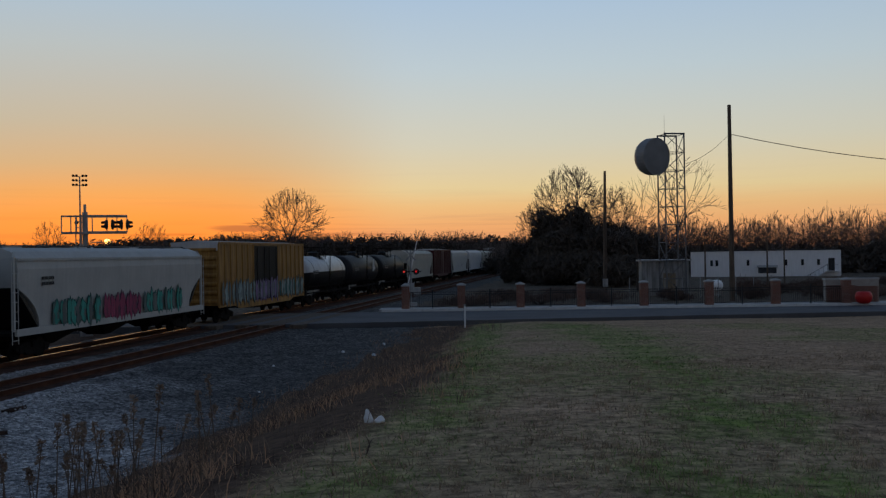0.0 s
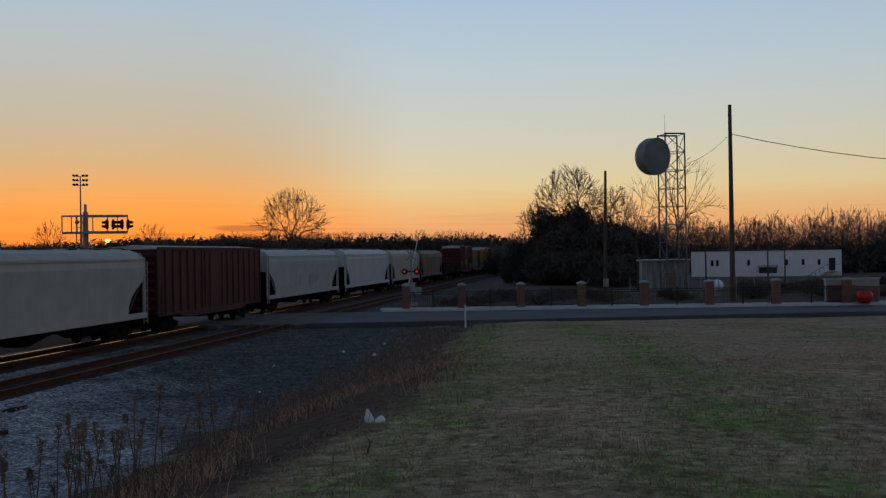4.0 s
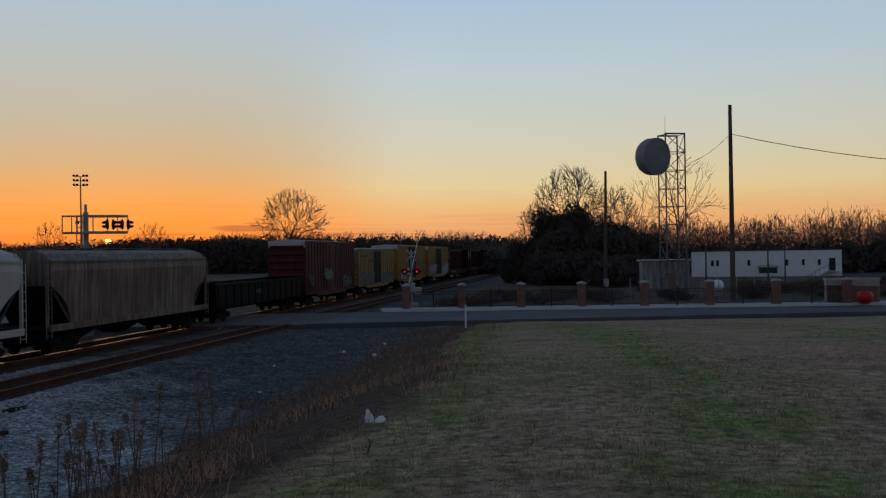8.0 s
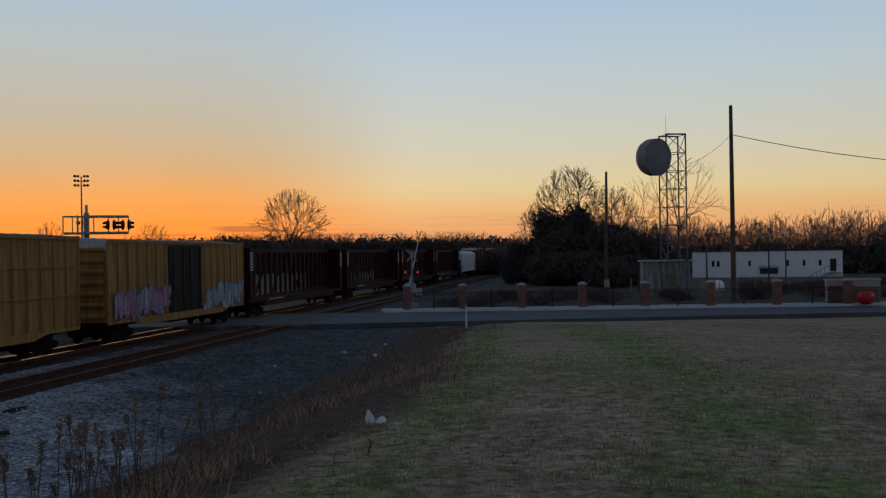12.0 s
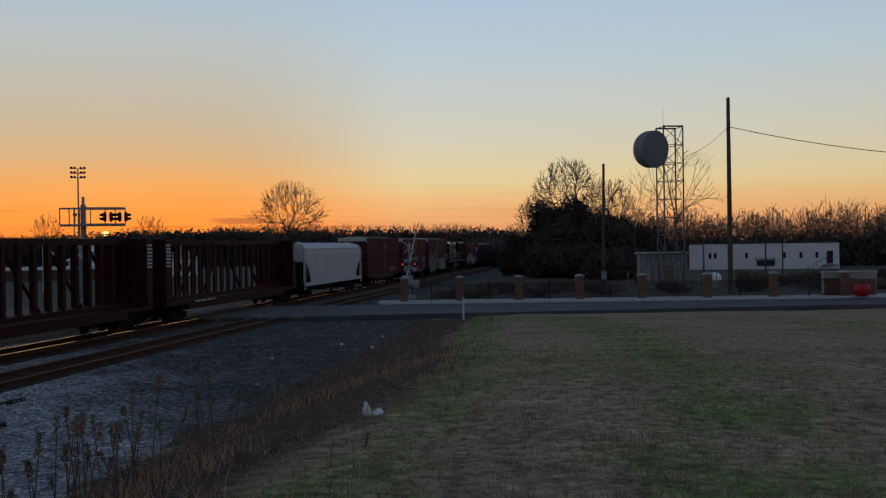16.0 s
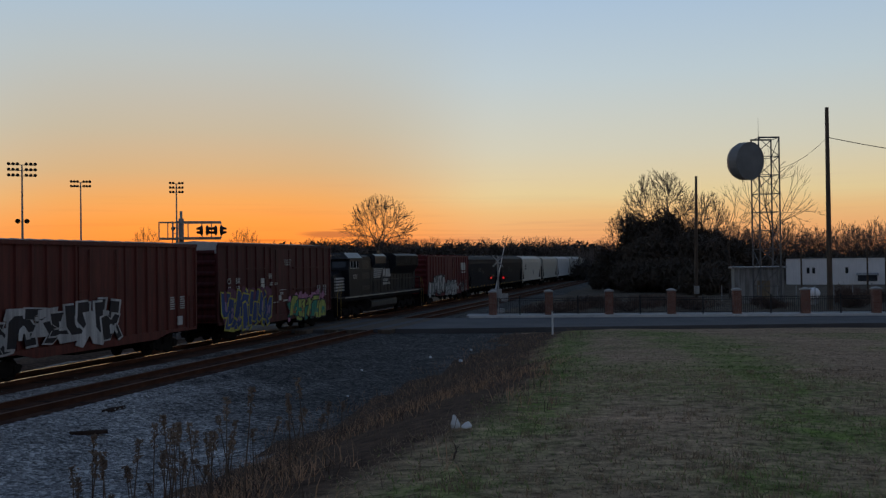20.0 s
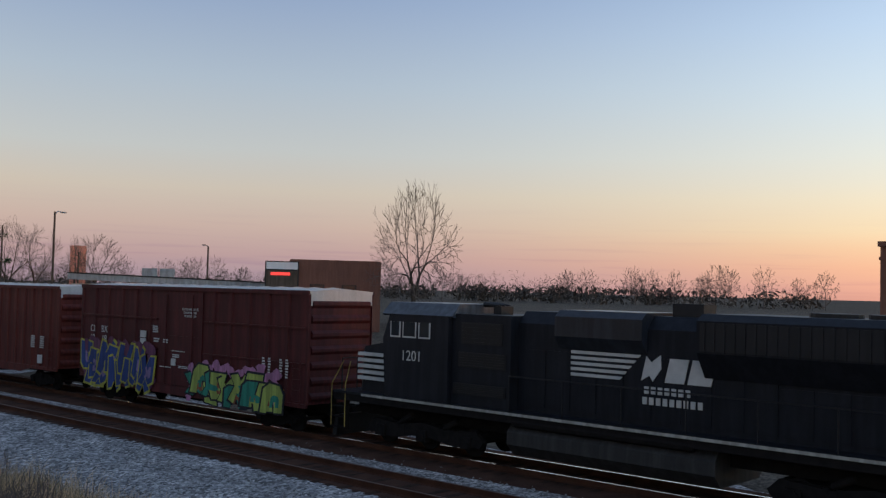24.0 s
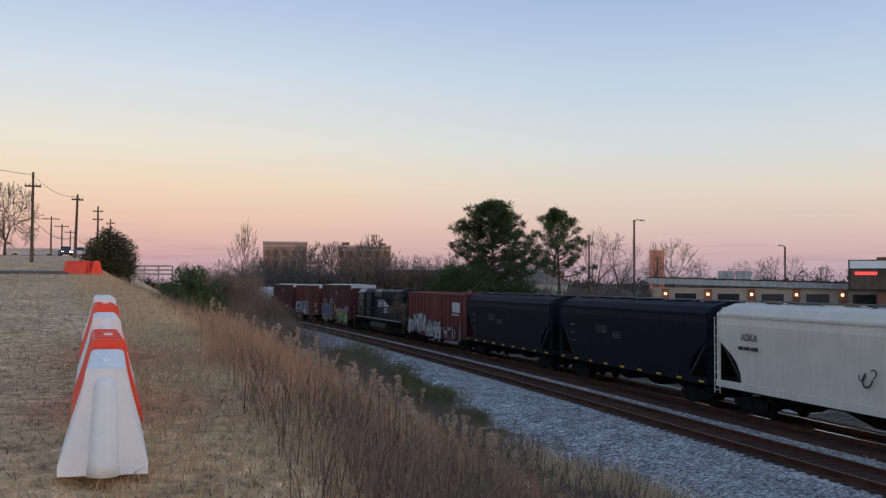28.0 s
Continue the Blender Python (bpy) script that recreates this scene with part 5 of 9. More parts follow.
    data_bars(c, -3.9, 3.3, 1.8, 0.22, -1.58, 1, M["ink"], 34)
    c = couple(boxcar(17.8, 5.2, yellow, "tall yellow double-door boxcar with white graffiti", 19, 2, doordark, end_top=roofgalv, rails=True, door_w=2.3), 284.2, 302.6)
    graffiti(c, -7.4, -2.6, 1.2, 2.5, -1.62, (g_black, g_white, g_pink), 41, 4)
    c = couple(boxcar(17.6, 5.1, yellow, "yellow double-door boxcar with violet graffiti", 18, 2, doordark, end_top=roofgalv, door_w=2.2), 304.6, 322.6)
    graffiti(c, -8.0, -2.4, 1.1, 2.6, -1.6, (g_violet, g_pink, g_pale), 51, 7)
    graffiti(c, 2.6, 8.2, 1.1, 2.6, -1.6, (g_violet, g_pale, g_white), 52, 6)
    for a, b in ((323.7, 347.6), (348.9, 373.0), (374.2, 397.8), (398.8, 422.2)):
        couple(centerbeam(b - a - 0.3, "empty dark red centerbeam lumber car", paint("centerbeam_maroon", (0.055, 0.010, 0.010), (0.033, 0.007, 0.007), spec=0.1)), a, b)
    couple(hopper(18.6, 4.62, hopwhite, "pale grey covered hopper car"), 423.6, 443.2)
    c = couple(boxcar(15.6, 5.15, oxide, "dark red boxcar with pale end top and stencils", 15, 1, end_top=roofgalv, rails=True), 445.4, 461.0)
    tag_scrawl(c, 2.2, 6.5, 1.4, 2.2, -1.62, g_white, 61, 6, "white painted scrawl")
    words(c, "CLOSE AND LOCK\nDOOR BEFORE\nMOVING CAR", 0.6, 4.15, 0.135, -1.58, M["letter"])
    c = couple(boxcar(15.4, 5.1, brown, "brown-red boxcar with white bubble graffiti", 19, 1, end_top=roofgalv), 463.8, 479.2)
    graffiti(c, -7.2, 0.8, 1.1, 2.7, -1.62, (g_white, g_black, g_white), 71, 5, label="white and black graffiti")
    data_bars(c, 5.2, 2.0, 0.4, 0.6, -1.6, 6, M["letter"], 8)
    data_bars(c, 6.1, 2.0, 0.4, 0.6, -1.6, 6, M["letter"], 18)
    part("placard", box(B(), 5.9, 6.3, -1.6, -1.55, 1.3, 1.7), M["letter"], c, "small white placard")
    c = couple(boxcar(15.7, 5.22, oxide, "dark red boxcar with blue, yellow and green graffiti", 15, 1, end_top=roofgalv, rails=True), 481.4, 497.1)
    graffiti(c, -7.3, -1.9, 0.8, 2.75, -1.62, (g_yel, g_blue, g_blue, g_violet), 81, 5, g_plum, "blue and yellow graffiti with purple edge")
    graffiti(c, 1.0, 6.3, 0.62, 2.25, -1.62, (g_black, g_lime, g_green, g_orange), 84, 4, g_pink, "green graffiti with pink edge")
    words(c, "CLOSE AND LOCK\nDOOR BEFORE\nMOVING CAR", 0.74, 4.2, 0.135, -1.58, M["letter"])
    for x, body in ((-6.75, "CI\n10"), (-5.75, "BX\n18")):
        words(c, body, x, 3.05, 0.42, -1.6, M["letter"])
    for x, z in ((5.4, 1.95), (6.4, 1.95)):
        data_bars(c, x, z, 0.16, 0.7, -1.6, 7, M["letter"], 13)
        data_bars(c, x + 0.34, z, 0.16, 0.7, -1.6, 7, M["letter"], 14)
    for x, z in ((-1.86, 1.5), (1.24, 1.5), (6.55, 1.1)):
        part("reflector", box(B(), x - 0.08, x + 0.08, -1.6, -1.55, z, z + 0.47), M["yellowbar"], c, "yellow reflector")
    for z in (2.66, 2.98):
        part("placard", box(B(), -2.86, -2.46, -1.59, -1.55, z, z + 0.28), M["letter"], c, "white placard")
    for x, z, w, h, n in ((-1.9, 3.2, 0.4, 0.3, 4), (-1.8, 2.8, 0.4, 0.2, 2), (-1.1, 2.8, 0.35, 0.18, 2), (-0.45, 2.5, 0.9, 0.06, 1), (-0.4, 2.25, 0.5, 0.16, 2), (-1.3, 1.82, 0.8, 0.06, 1), (0.05, 1.85, 0.7, 0.12, 2), (0.95, 1.75, 0.4, 0.18, 3)):
        data_bars(c, x, z, w, h, -1.6, n, M["letter"], int(z * 100))
    part("placard", box(B(), -0.5, -0.2, -1.6, -1.55, 1.95, 2.23), M["letter"], c, "small white placard")
    couple(locomotive("black road diesel locomotive with white stripes"), 497.9, 520.6)
    c = couple(boxcar(16.6, 4.66, cnred, "red boxcar with white emblem and graffiti", 17, 1, roof=cnred, door_w=3.7), 521.4, 538.4)
    graffiti(c, -8.0, -2.5, 0.85, 2.75, -1.6, (g_black, g_white, g_smoke, g_white), 91, 6, None, "white and black graffiti")
    graffiti(c, -2.2, 2.2, 0.8, 2.2, -1.66, (g_black, g_white, g_smoke, g_pale), 92, 6, None, "white and green graffiti")
    tag_scrawl(c, 2.8, 7.4, 0.85, 2.1, -1.6, g_white, 93, 11)
    tag_scrawl(c, 2.4, 7.8, 0.8, 2.3, -1.58, g_black, 94, 14, "black sprayed smudges")
    bm = B()
    for x in (5.0, 5.95):
        prism(bm, [(x, 3.25), (x + 0.15, 3.08), (x + 0.78, 3.08), (x + 0.78, 3.7), (x + 0.63, 3.87), (x, 3.87)], -1.59, -1.5)
    part("emblem", bm, M["letter"], c, "plain white emblem shapes")
    data_bars(c, 4.9, 2.74, 1.9, 0.2, -1.59, 1, M["letter"], 15)
    faded = paint("faded_stencil", (0.075, 0.08, 0.09))
    for a, b in ((538.2, 555.0), (556.2, 573.0)):
        c = couple(hopper(b - a - 0.2, 4.72, hopdark, "dark blue-black covered hopper with yellow reflectors", 4, None, True), a, b)
        for x, z, w, h, n in ((-6.6, 2.95, 0.5, 0.2, 1), (-6.6, 2.5, 0.5, 0.2, 1), (-6.5, 2.1, 0.6, 0.12, 1), (-3.2, 2.75, 1.3, 0.45, 4), (-1.2, 2.55, 0.9, 0.35, 3)):
            data_bars(c, x, z, w, h, -1.56, n, faded, int(x * 10 + z * 100))
    c = couple(hopper(17.6, 4.7, hoppale, "cream-white covered hopper with rust drips"), 573.3, 591.1)
    words(c, "ADKX", -6.2, 3.1, 0.42, -1.57, M["ink"])
    data_bars(c, -7.0, 2.62, 1.5, 0.24, -1.57, 1, M["ink"], 17)
    tag_scrawl(c, 0.3, 1.2, 1.9, 2.7, -1.57, M["ink"], 18, 3)
    s = 593.2
    for i in range(11):
        col, lab = ((hopcream, "cream covered hopper car"), (hopwhite, "pale covered hopper car"), (hopgrey, "grey covered hopper car"))[i % 3]
        couple(hopper(17.4, 4.65, col, lab), s, s + 17.6)
        s += 18.6


make_train()


# ---- road, kerb, fence ----
def slab(name, pts, z0, z1, material, label, category):
    bm = B()
    loft(bm, [[(x, y, z0) for x, y in pts], [(x, y, z1) for x, y in pts]])
    return thing(name, bm, material, label, category, kind="structure")


def crossing_road():
    slab("road", [(-70, 57.2), (-6, 58.4), (26, 61.2), (90, 61.5), (90, 66.2), (-3, 69.0), (-12, 69.2), (-70, 71.0)], -0.4, 0.012, M["asphalt"], "grey asphalt street crossing the railway", "road")
    slab("pavement", [(-4.6, 69.0), (90, 66.2), (90, 68.6), (-4.6, 71.6)], -0.3, 0.16, M["concrete"], "pale concrete pavement with a kerb step", "pavement")
    bm = B()
    for i in range(32):
        x0, x1 = -4.4 + i * 2.9, -4.4 + i * 2.9 + 2.87
        y0, y1 = 69.0 - (x0 + 4.6) * 0.0296, 69.0 - (x1 + 4.6) * 0.0296
        loft(bm, [[(x0, y0 - 0.16, z), (x1, y1 - 0.16, z), (x1, y1, z), (x0, y0, z)] for z in (-0.1, 0.175)])
    thing("kerb", bm, mat("kerb_paint", (0.72, 0.72, 0.7), (0.55, 0.55, 0.53), 0.8), "white concrete kerb stones along the street", "kerb", kind="structure")
    for off in (0.0, GAP):
        for o, w in ((-1.7, 0.75), (0, 1.3), (1.7, 0.75)):
            bm = B()
            pts = []
            for y in (57.6, 68.8):
                for e in ((-w / 2, w / 2) if y < 60 else (w / 2, -w / 2)):
                    px, py, a = line((y - (MID - off) * N.y) / U.y, off + o + e)
                    pts.append((px, py))
            loft(bm, [[(x, y, z) for x, y in pts] for z in (-0.2, 0.018)])
            thing("crossing_timber_deck", bm, M["wood"], "worn timber crossing deck between the rails", "crossing deck", "crossing decks", "structure")


PILLARS = [(-2.73, 69.9), (1.26, 69.75), (5.48, 69.6), (9.78, 69.4), (14.21, 69.2), (18.77, 68.95), (23.41, 68.75), (28.28, 68.5), (33.3, 68.3), (38.4, 68.1)]


def brick_pillar(x, y, first=[]):
    z0 = 0.14
    h, w = 1.62, 0.54
    root = anchor("brick_pillar", "red brick fence pillar with a pale stone cap", "pillar", "fence pillars", m=pose(x, y, z0))
    if not first:
        core = finish(box(B(), -w / 2 + 0.012, w / 2 - 0.012, -w / 2 + 0.012, w / 2 - 0.012, 0, h), "core", M["mortar"])
        cap = B()
        loft(cap, [[(-a, -a, z), (a, -a, z), (a, a, z), (-a, a, z)] for z, a in ((h, 0.31), (h + 0.09, 0.33), (h + 0.1, 0.29), (h + 0.2, 0.06))])
        cap = finish(cap, "cap", M["concrete"])
        bm = B()
        n = 21
        for r in range(n):
            z = r * h / n
            for side in range(4):
                for k in range(3):
                    o = -w / 2 + (k + (0.0 if r % 2 else -0.5)) * w / 2.5
                    a, b = max(-w / 2, o), min(w / 2, o + w / 2.5 - 0.012)
                    if b - a < 0.03:
                        continue
                    t = bmesh.new()
                    box(t, a, b, -w / 2 - random.uniform(0.0, 0.006), -w / 2 + 0.05, z + 0.006, z + h / n - 0.006)
                    bmesh.ops.rotate(t, verts=t.verts, matrix=Matrix.Rotation(side * math.pi / 2, 3, "Z"))
                    me = bpy.data.meshes.new("t")
                    t.to_mesh(me)
                    t.free()
                    bm.from_mesh(me)
                    bpy.data.meshes.remove(me)
        first += [core, cap, finish(bm, "bricks", M["brick"])]
    again("core", first[0], root)
    again("cap", first[1], root, None, "pale stone cap")
    tagged(again("bricks", first[2], root), kind="stuff")
    return root


def fence_panel(a, b, cache={}):
    (x0, y0), (x1, y1) = a, b
    L = math.hypot(x1 - x0, y1 - y0) - 0.66
    root = anchor("fence_panel", "black iron picket fence panel between brick pillars", "fence", "fence panels", m=pose((x0 + x1) / 2, (y0 + y1) / 2, 0.14, 0, 0, math.degrees(math.atan2(y1 - y0, x1 - x0))))
    for z in (0.14, 1.0, 1.16):
        part("rail", box(B(), -L / 2, L / 2, -0.02, 0.02, z, z + 0.04), M["iron"], root)
    if "p" not in cache:
        cache["p"] = finish(loft(B(), [[(-0.011, -0.011, 0.05), (0.011, -0.011, 0.05), (0.011, 0.011, 0.05), (-0.011, 0.011, 0.05)], [(-0.011, -0.011, 1.2), (0.011, -0.011, 1.2), (0.011, 0.011, 1.2), (-0.011, 0.011, 1.2)], [(-0.002, -0.002, 1.28), (0.002, -0.002, 1.28), (0.002, 0.002, 1.28), (-0.002, 0.002, 1.28)]]), "picket", M["iron"])
        cache["q"] = finish(box(B(), -0.045, 0.045, -0.045, 0.045, 0, 1.36), "post", M["iron"])
    n = int(L / 0.13)
    for i in range(n + 1):
        x = -L / 2 + i * L / n
        if i == n // 2:
            again("post", cache["q"], root, pose(x, 0, 0))
        else:
            again("picket", cache["p"], root, pose(x, 0, 0))


def crossing_signal(x, y):
    root = anchor("crossing_signal", "silver crossing signal mast with two red flashing lamps", "crossing signal", m=pose(x, y, 0))
    part("mast", rod(B(), (0, 0, 0), (0, 0, 4.4), 0.07, seg=10), M["galv"], root)
    part("base", box(B(), -0.45, 0.45, -0.3, 0.3, 0.0, 0.35), M["concrete"], root)
    part("gate_mechanism", box(box(B(), -0.55, 0.25, -0.28, 0.28, 1.1, 1.85), 0.2, 0.75, -0.2, 0.2, 0.9, 1.5), M["galv"], root, "silver gate mechanism box")
    for s in (-1, 1):
        bm = B()
        prism(bm, [(s * -0.42, 3.62), (s * -0.34, 3.54), (s * 0.42, 4.38), (s * 0.34, 4.46)], -0.1 - 0.01 * (s + 1), -0.085 - 0.01 * (s + 1))
        part("crossbuck_blade", bm, M["galv"], root, "bare metal back of a crossbuck blade")
    part("lamp_bar", box(B(), -0.8, 0.8, -0.05, 0.05, 2.68, 2.78), M["iron"], root)
    for s in (-0.52, 0.42):
        bm = rod(B(), (s, 0.0, 2.73), (s, -0.12, 2.73), 0.24, seg=18)
        l = part("lamp_backing", bm, M["iron"], root, "round black lamp backing")
        part("lens", rod(B(), (s, -0.125, 2.73), (s, -0.15, 2.73), 0.075, seg=14), M["red_lens"] if s > 0 else M["red_dim"], l, "glowing red lens")
        part("hood", loft(B(), [[(s + 0.17 * math.cos(radians(a)), yy, 2.73 + 0.17 * math.sin(radians(a))) for a in range(0, 181, 30)] for yy in (-0.16, -0.42)], False), M["iron"], l)
    part("gate_arm", rod(B(), (-0.3, 0.25, 1.4), (0.5, 0.25, 5.1), 0.06, 0.03, seg=6), M["white"], root, "raised white gate arm")


def white_marker(x, y):
    z = ground(x, y)
    root = anchor("marker_post", "thin white plastic marker post in the grass", "marker post", m=pose(x, y, z))
    part("post", box(B(), -0.05, 0.05, -0.02, 0.02, -0.1, 1.25), M["plastic"], root, bevel=0.008)
    part("cap", box(B(), -0.06, 0.06, -0.03, 0.03, 1.25, 1.33), M["galv"], root)


def planter(x, y):
    root = anchor("planter", "large round glossy red planter on the pavement", "planter", m=pose(x, y, 0.16))
    prof = [(0.26, 0.0), (0.44, 0.1), (0.56, 0.32), (0.58, 0.52), (0.50, 0.74), (0.42, 0.83), (0.37, 0.82), (0.36, 0.7)]
    part("bowl", loft(B(), [[(r * math.cos(2 * math.pi * i / 28), r * math.sin(2 * math.pi * i / 28), z) for i in range(28)] for r, z in prof]), M["redpot"], root, smooth=True)


def brick_wall_end():
    for x0, x1, y, h in ((27.2, 31.0, 69.4, 1.75), (33.5, 60.0, 68.6, 1.7)):
        root = anchor("brick_wall", "low red brick entrance wall with a pale coping", "wall", "entrance walls")
        part("core", box(B(), x0, x1, y, y + 0.4, 0.1, h), M["mortar"], root)
        part("coping", box(B(), x0 - 0.06, x1 + 0.06, y - 0.06, y + 0.46, h, h + 0.12), M["concrete"], root)
        n, me = 0, finish(box(B(), -0.1, 0.1, -0.02, 0.05, 0.004, 0.066), "brick", M["brick"])
        for r in range(int((h - 0.1) / 0.075)):
            x = x0 + (0.1 if r % 2 else 0.0)
            while x < min(x1, x0 + 3.8) - 0.1 and n < 290:
                again("brick", me, root, pose(x + 0.1, y - random.uniform(0.0, 0.004), 0.1 + r * 0.075))
                x += 0.212
                n += 1


crossing_road()
for p in PILLARS:
    brick_pillar(*p)
for a, b in zip(PILLARS[:-1], PILLARS[1:]):
    if a[0] < 27:
        fence_panel(a, b)
crossing_signal(-2.5, 75.0)
white_marker(1.18, 55.0)
planter(29.0, 67.3)
brick_wall_end()


# ---- poles, wires, tower, sheds ----
def utility_pole(x, y, h, r=0.16, label="weathered wooden utility pole", arms=(), box_at=None, lean=0.0, z=None):
    z = ground(x, y) if z is None else z
    root = anchor("utility_pole", label, "utility pole", "utility poles", m=pose(x, y, z, 0, lean, 0))
    part("shaft", rod(B(), (0, 0, -0.3), (0, 0, h), r, r * 0.62, seg=10), M["wood"], root)
    for zz, w in arms:
        part("crossarm", box(B(), -w / 2, w / 2, -0.06, 0.06, zz - 0.06, zz + 0.06), M["wood"], root)
        for k in (-0.45, -0.2, 0.2, 0.45):
            part("insulator", rod(B(), (k * w, 0, zz + 0.06), (k * w, 0, zz + 0.2), 0.05, 0.03, seg=6), M["galv"], root)
    if box_at:
        part("meter_box", box(B(), -0.25, 0.25, -0.38, -0.14, box_at, box_at + 0.8), M["galv"], root, "grey metal cabinet")
    return root


def wire(name, a, b, sag, r=0.02, label="black overhead wire sagging between poles"):
    a, b = Vector(a), Vector(b)
    bm = B()
    n = 14
    pts = [a.lerp(b, i / n) - Vector((0, 0, sag * 4 * (i / n) * (1 - i / n))) for i in range(n + 1)]
    rings = []
    side = (b - a).cross(Vector((0, 0, 1))).normalized()
    for p in pts:
        rings.append([p + side * r, p + Vector((0, 0, r)), p - side * r, p - Vector((0, 0, r))])
    loft(bm, rings)
    return thing(name, bm, M["iron"], label, "cable", "overhead wires")


def radio_tower(x, y):
    root = anchor("radio_tower", "steel lattice tower carrying a drum dish antenna", "tower", m=pose(x, y, ground(x, y), 0, 0, 8))
    h, w = 15.3, 0.95
    legs = [(-w, -w), (w, -w), (w, w), (-w, w)]
    for a, b in legs:
        part("leg", rod(B(), (a, b, -0.2), (a, b, h), 0.075, seg=6), M["tower"], root)
    n = 9
    for i in range(n + 1):
        z = i * h / n
        for k in range(4):
            (ax, ay), (bx, by) = legs[k], legs[(k + 1) % 4]
            if i > 0:
                part("girt", rod(B(), (ax, ay, z), (bx, by, z), 0.035, seg=4), M["tower"], root)
            if i < n:
                part("brace", rod(B(), (ax, ay, z) if i % 2 else (bx, by, z), (bx, by, z + h / n) if i % 2 else (ax, ay, z + h / n), 0.035, seg=4), M["tower"], root)
    for y in (-0.95, 0.95):
        part("head_beam", box(B(), -1.0, 1.0, y - 0.05, y + 0.05, h - 0.05, h + 0.1), M["tower"], root)
    part("whip_antenna", rod(B(), (-0.6, 0, h), (-0.6, 0, h + 1.9), 0.02, 0.01, seg=5), M["tower"], root)
    for i in range(3):
        part("side_mast", rod(B(), (1.0, -0.9, h - 2.6 - i * 0.6), (1.5, -1.0, h - 2.2 - i * 0.6), 0.03, seg=4), M["tower"], root)
    c, d = Vector((-2.3, -0.9, h - 2.15)), Vector((0.42, -0.88, -0.06)).normalized()
    q = d.to_track_quat("Z", "Y")
    prof = [(0.0, -0.95), (1.0, -0.85), (1.55, -0.6), (1.72, -0.2), (1.74, 0.75), (1.70, 0.78), (1.66, 0.74), (1.0, 0.8), (0.0, 0.82)]
    bm = B()
    loft(bm, [[c + q @ Vector((max(r, 0.01) * math.cos(2 * math.pi * i / 32), max(r, 0.01) * math.sin(2 * math.pi * i / 32), z)) for i in range(32)] for r, z in prof])
    part("drum_antenna", bm, paint("drum_grey", (0.235, 0.25, 0.255), (0.17, 0.18, 0.185), rough=0.6, streak=0.0), root, "grey shrouded drum dish")
    part("dish_mount", box(B(), -1.1, -0.7, -0.5, 0.5, h - 2.5, h - 1.4), M["tower"], root)


def equipment_shed(x, y):
    root = anchor("equipment_shed", "weathered grey metal equipment shed below the tower", "shed", m=pose(x, y, ground(x, y), 0, 0, -6))
    c = paint("shed_grey", (0.36, 0.36, 0.35), (0.24, 0.235, 0.23), streak=0.4)
    part("wall", box(B(), -2.2, 2.2, -1.6, 1.6, 0, 3.3), c, root)
    for i in range(11):
        part("panel_seam", box(B(), -2.2 + i * 0.44 - 0.02, -2.2 + i * 0.44 + 0.02, -1.64, -1.6, 0.05, 3.25), c, root)
    part("roof", box(B(), -2.45, 2.45, -1.85, 1.85, 3.3, 3.45), M["galv"], root)
    d = part("door", box(B(), -0.2, 0.95, -1.68, -1.6, 0.05, 2.15), paint("shed_door", (0.32, 0.25, 0.17)), root, "faded tan door")
    part("handle", box(B(), 0.75, 0.85, -1.74, -1.68, 1.0, 1.1), M["iron"], d)


def propane_tank(x, y):
    root = anchor("gas_tank", "small white cylindrical gas tank on legs", "tank", m=pose(x, y, ground(x, y), 0, 0, 60))
    prof = [(-1.2, 0.05), (-1.1, 0.4), (-0.85, 0.55), (0.85, 0.55), (1.1, 0.4), (1.2, 0.05)]
    part("shell", loft(B(), [[(px, r * math.cos(2 * math.pi * i / 20), 0.95 + r * math.sin(2 * math.pi * i / 20)) for i in range(20)] for px, r in prof]), M["white"], root, smooth=True)
    for k in (-0.6, 0.6):
        part("leg", box(B(), k - 0.08, k + 0.08, -0.4, 0.4, 0, 0.6), M["concrete"], root)


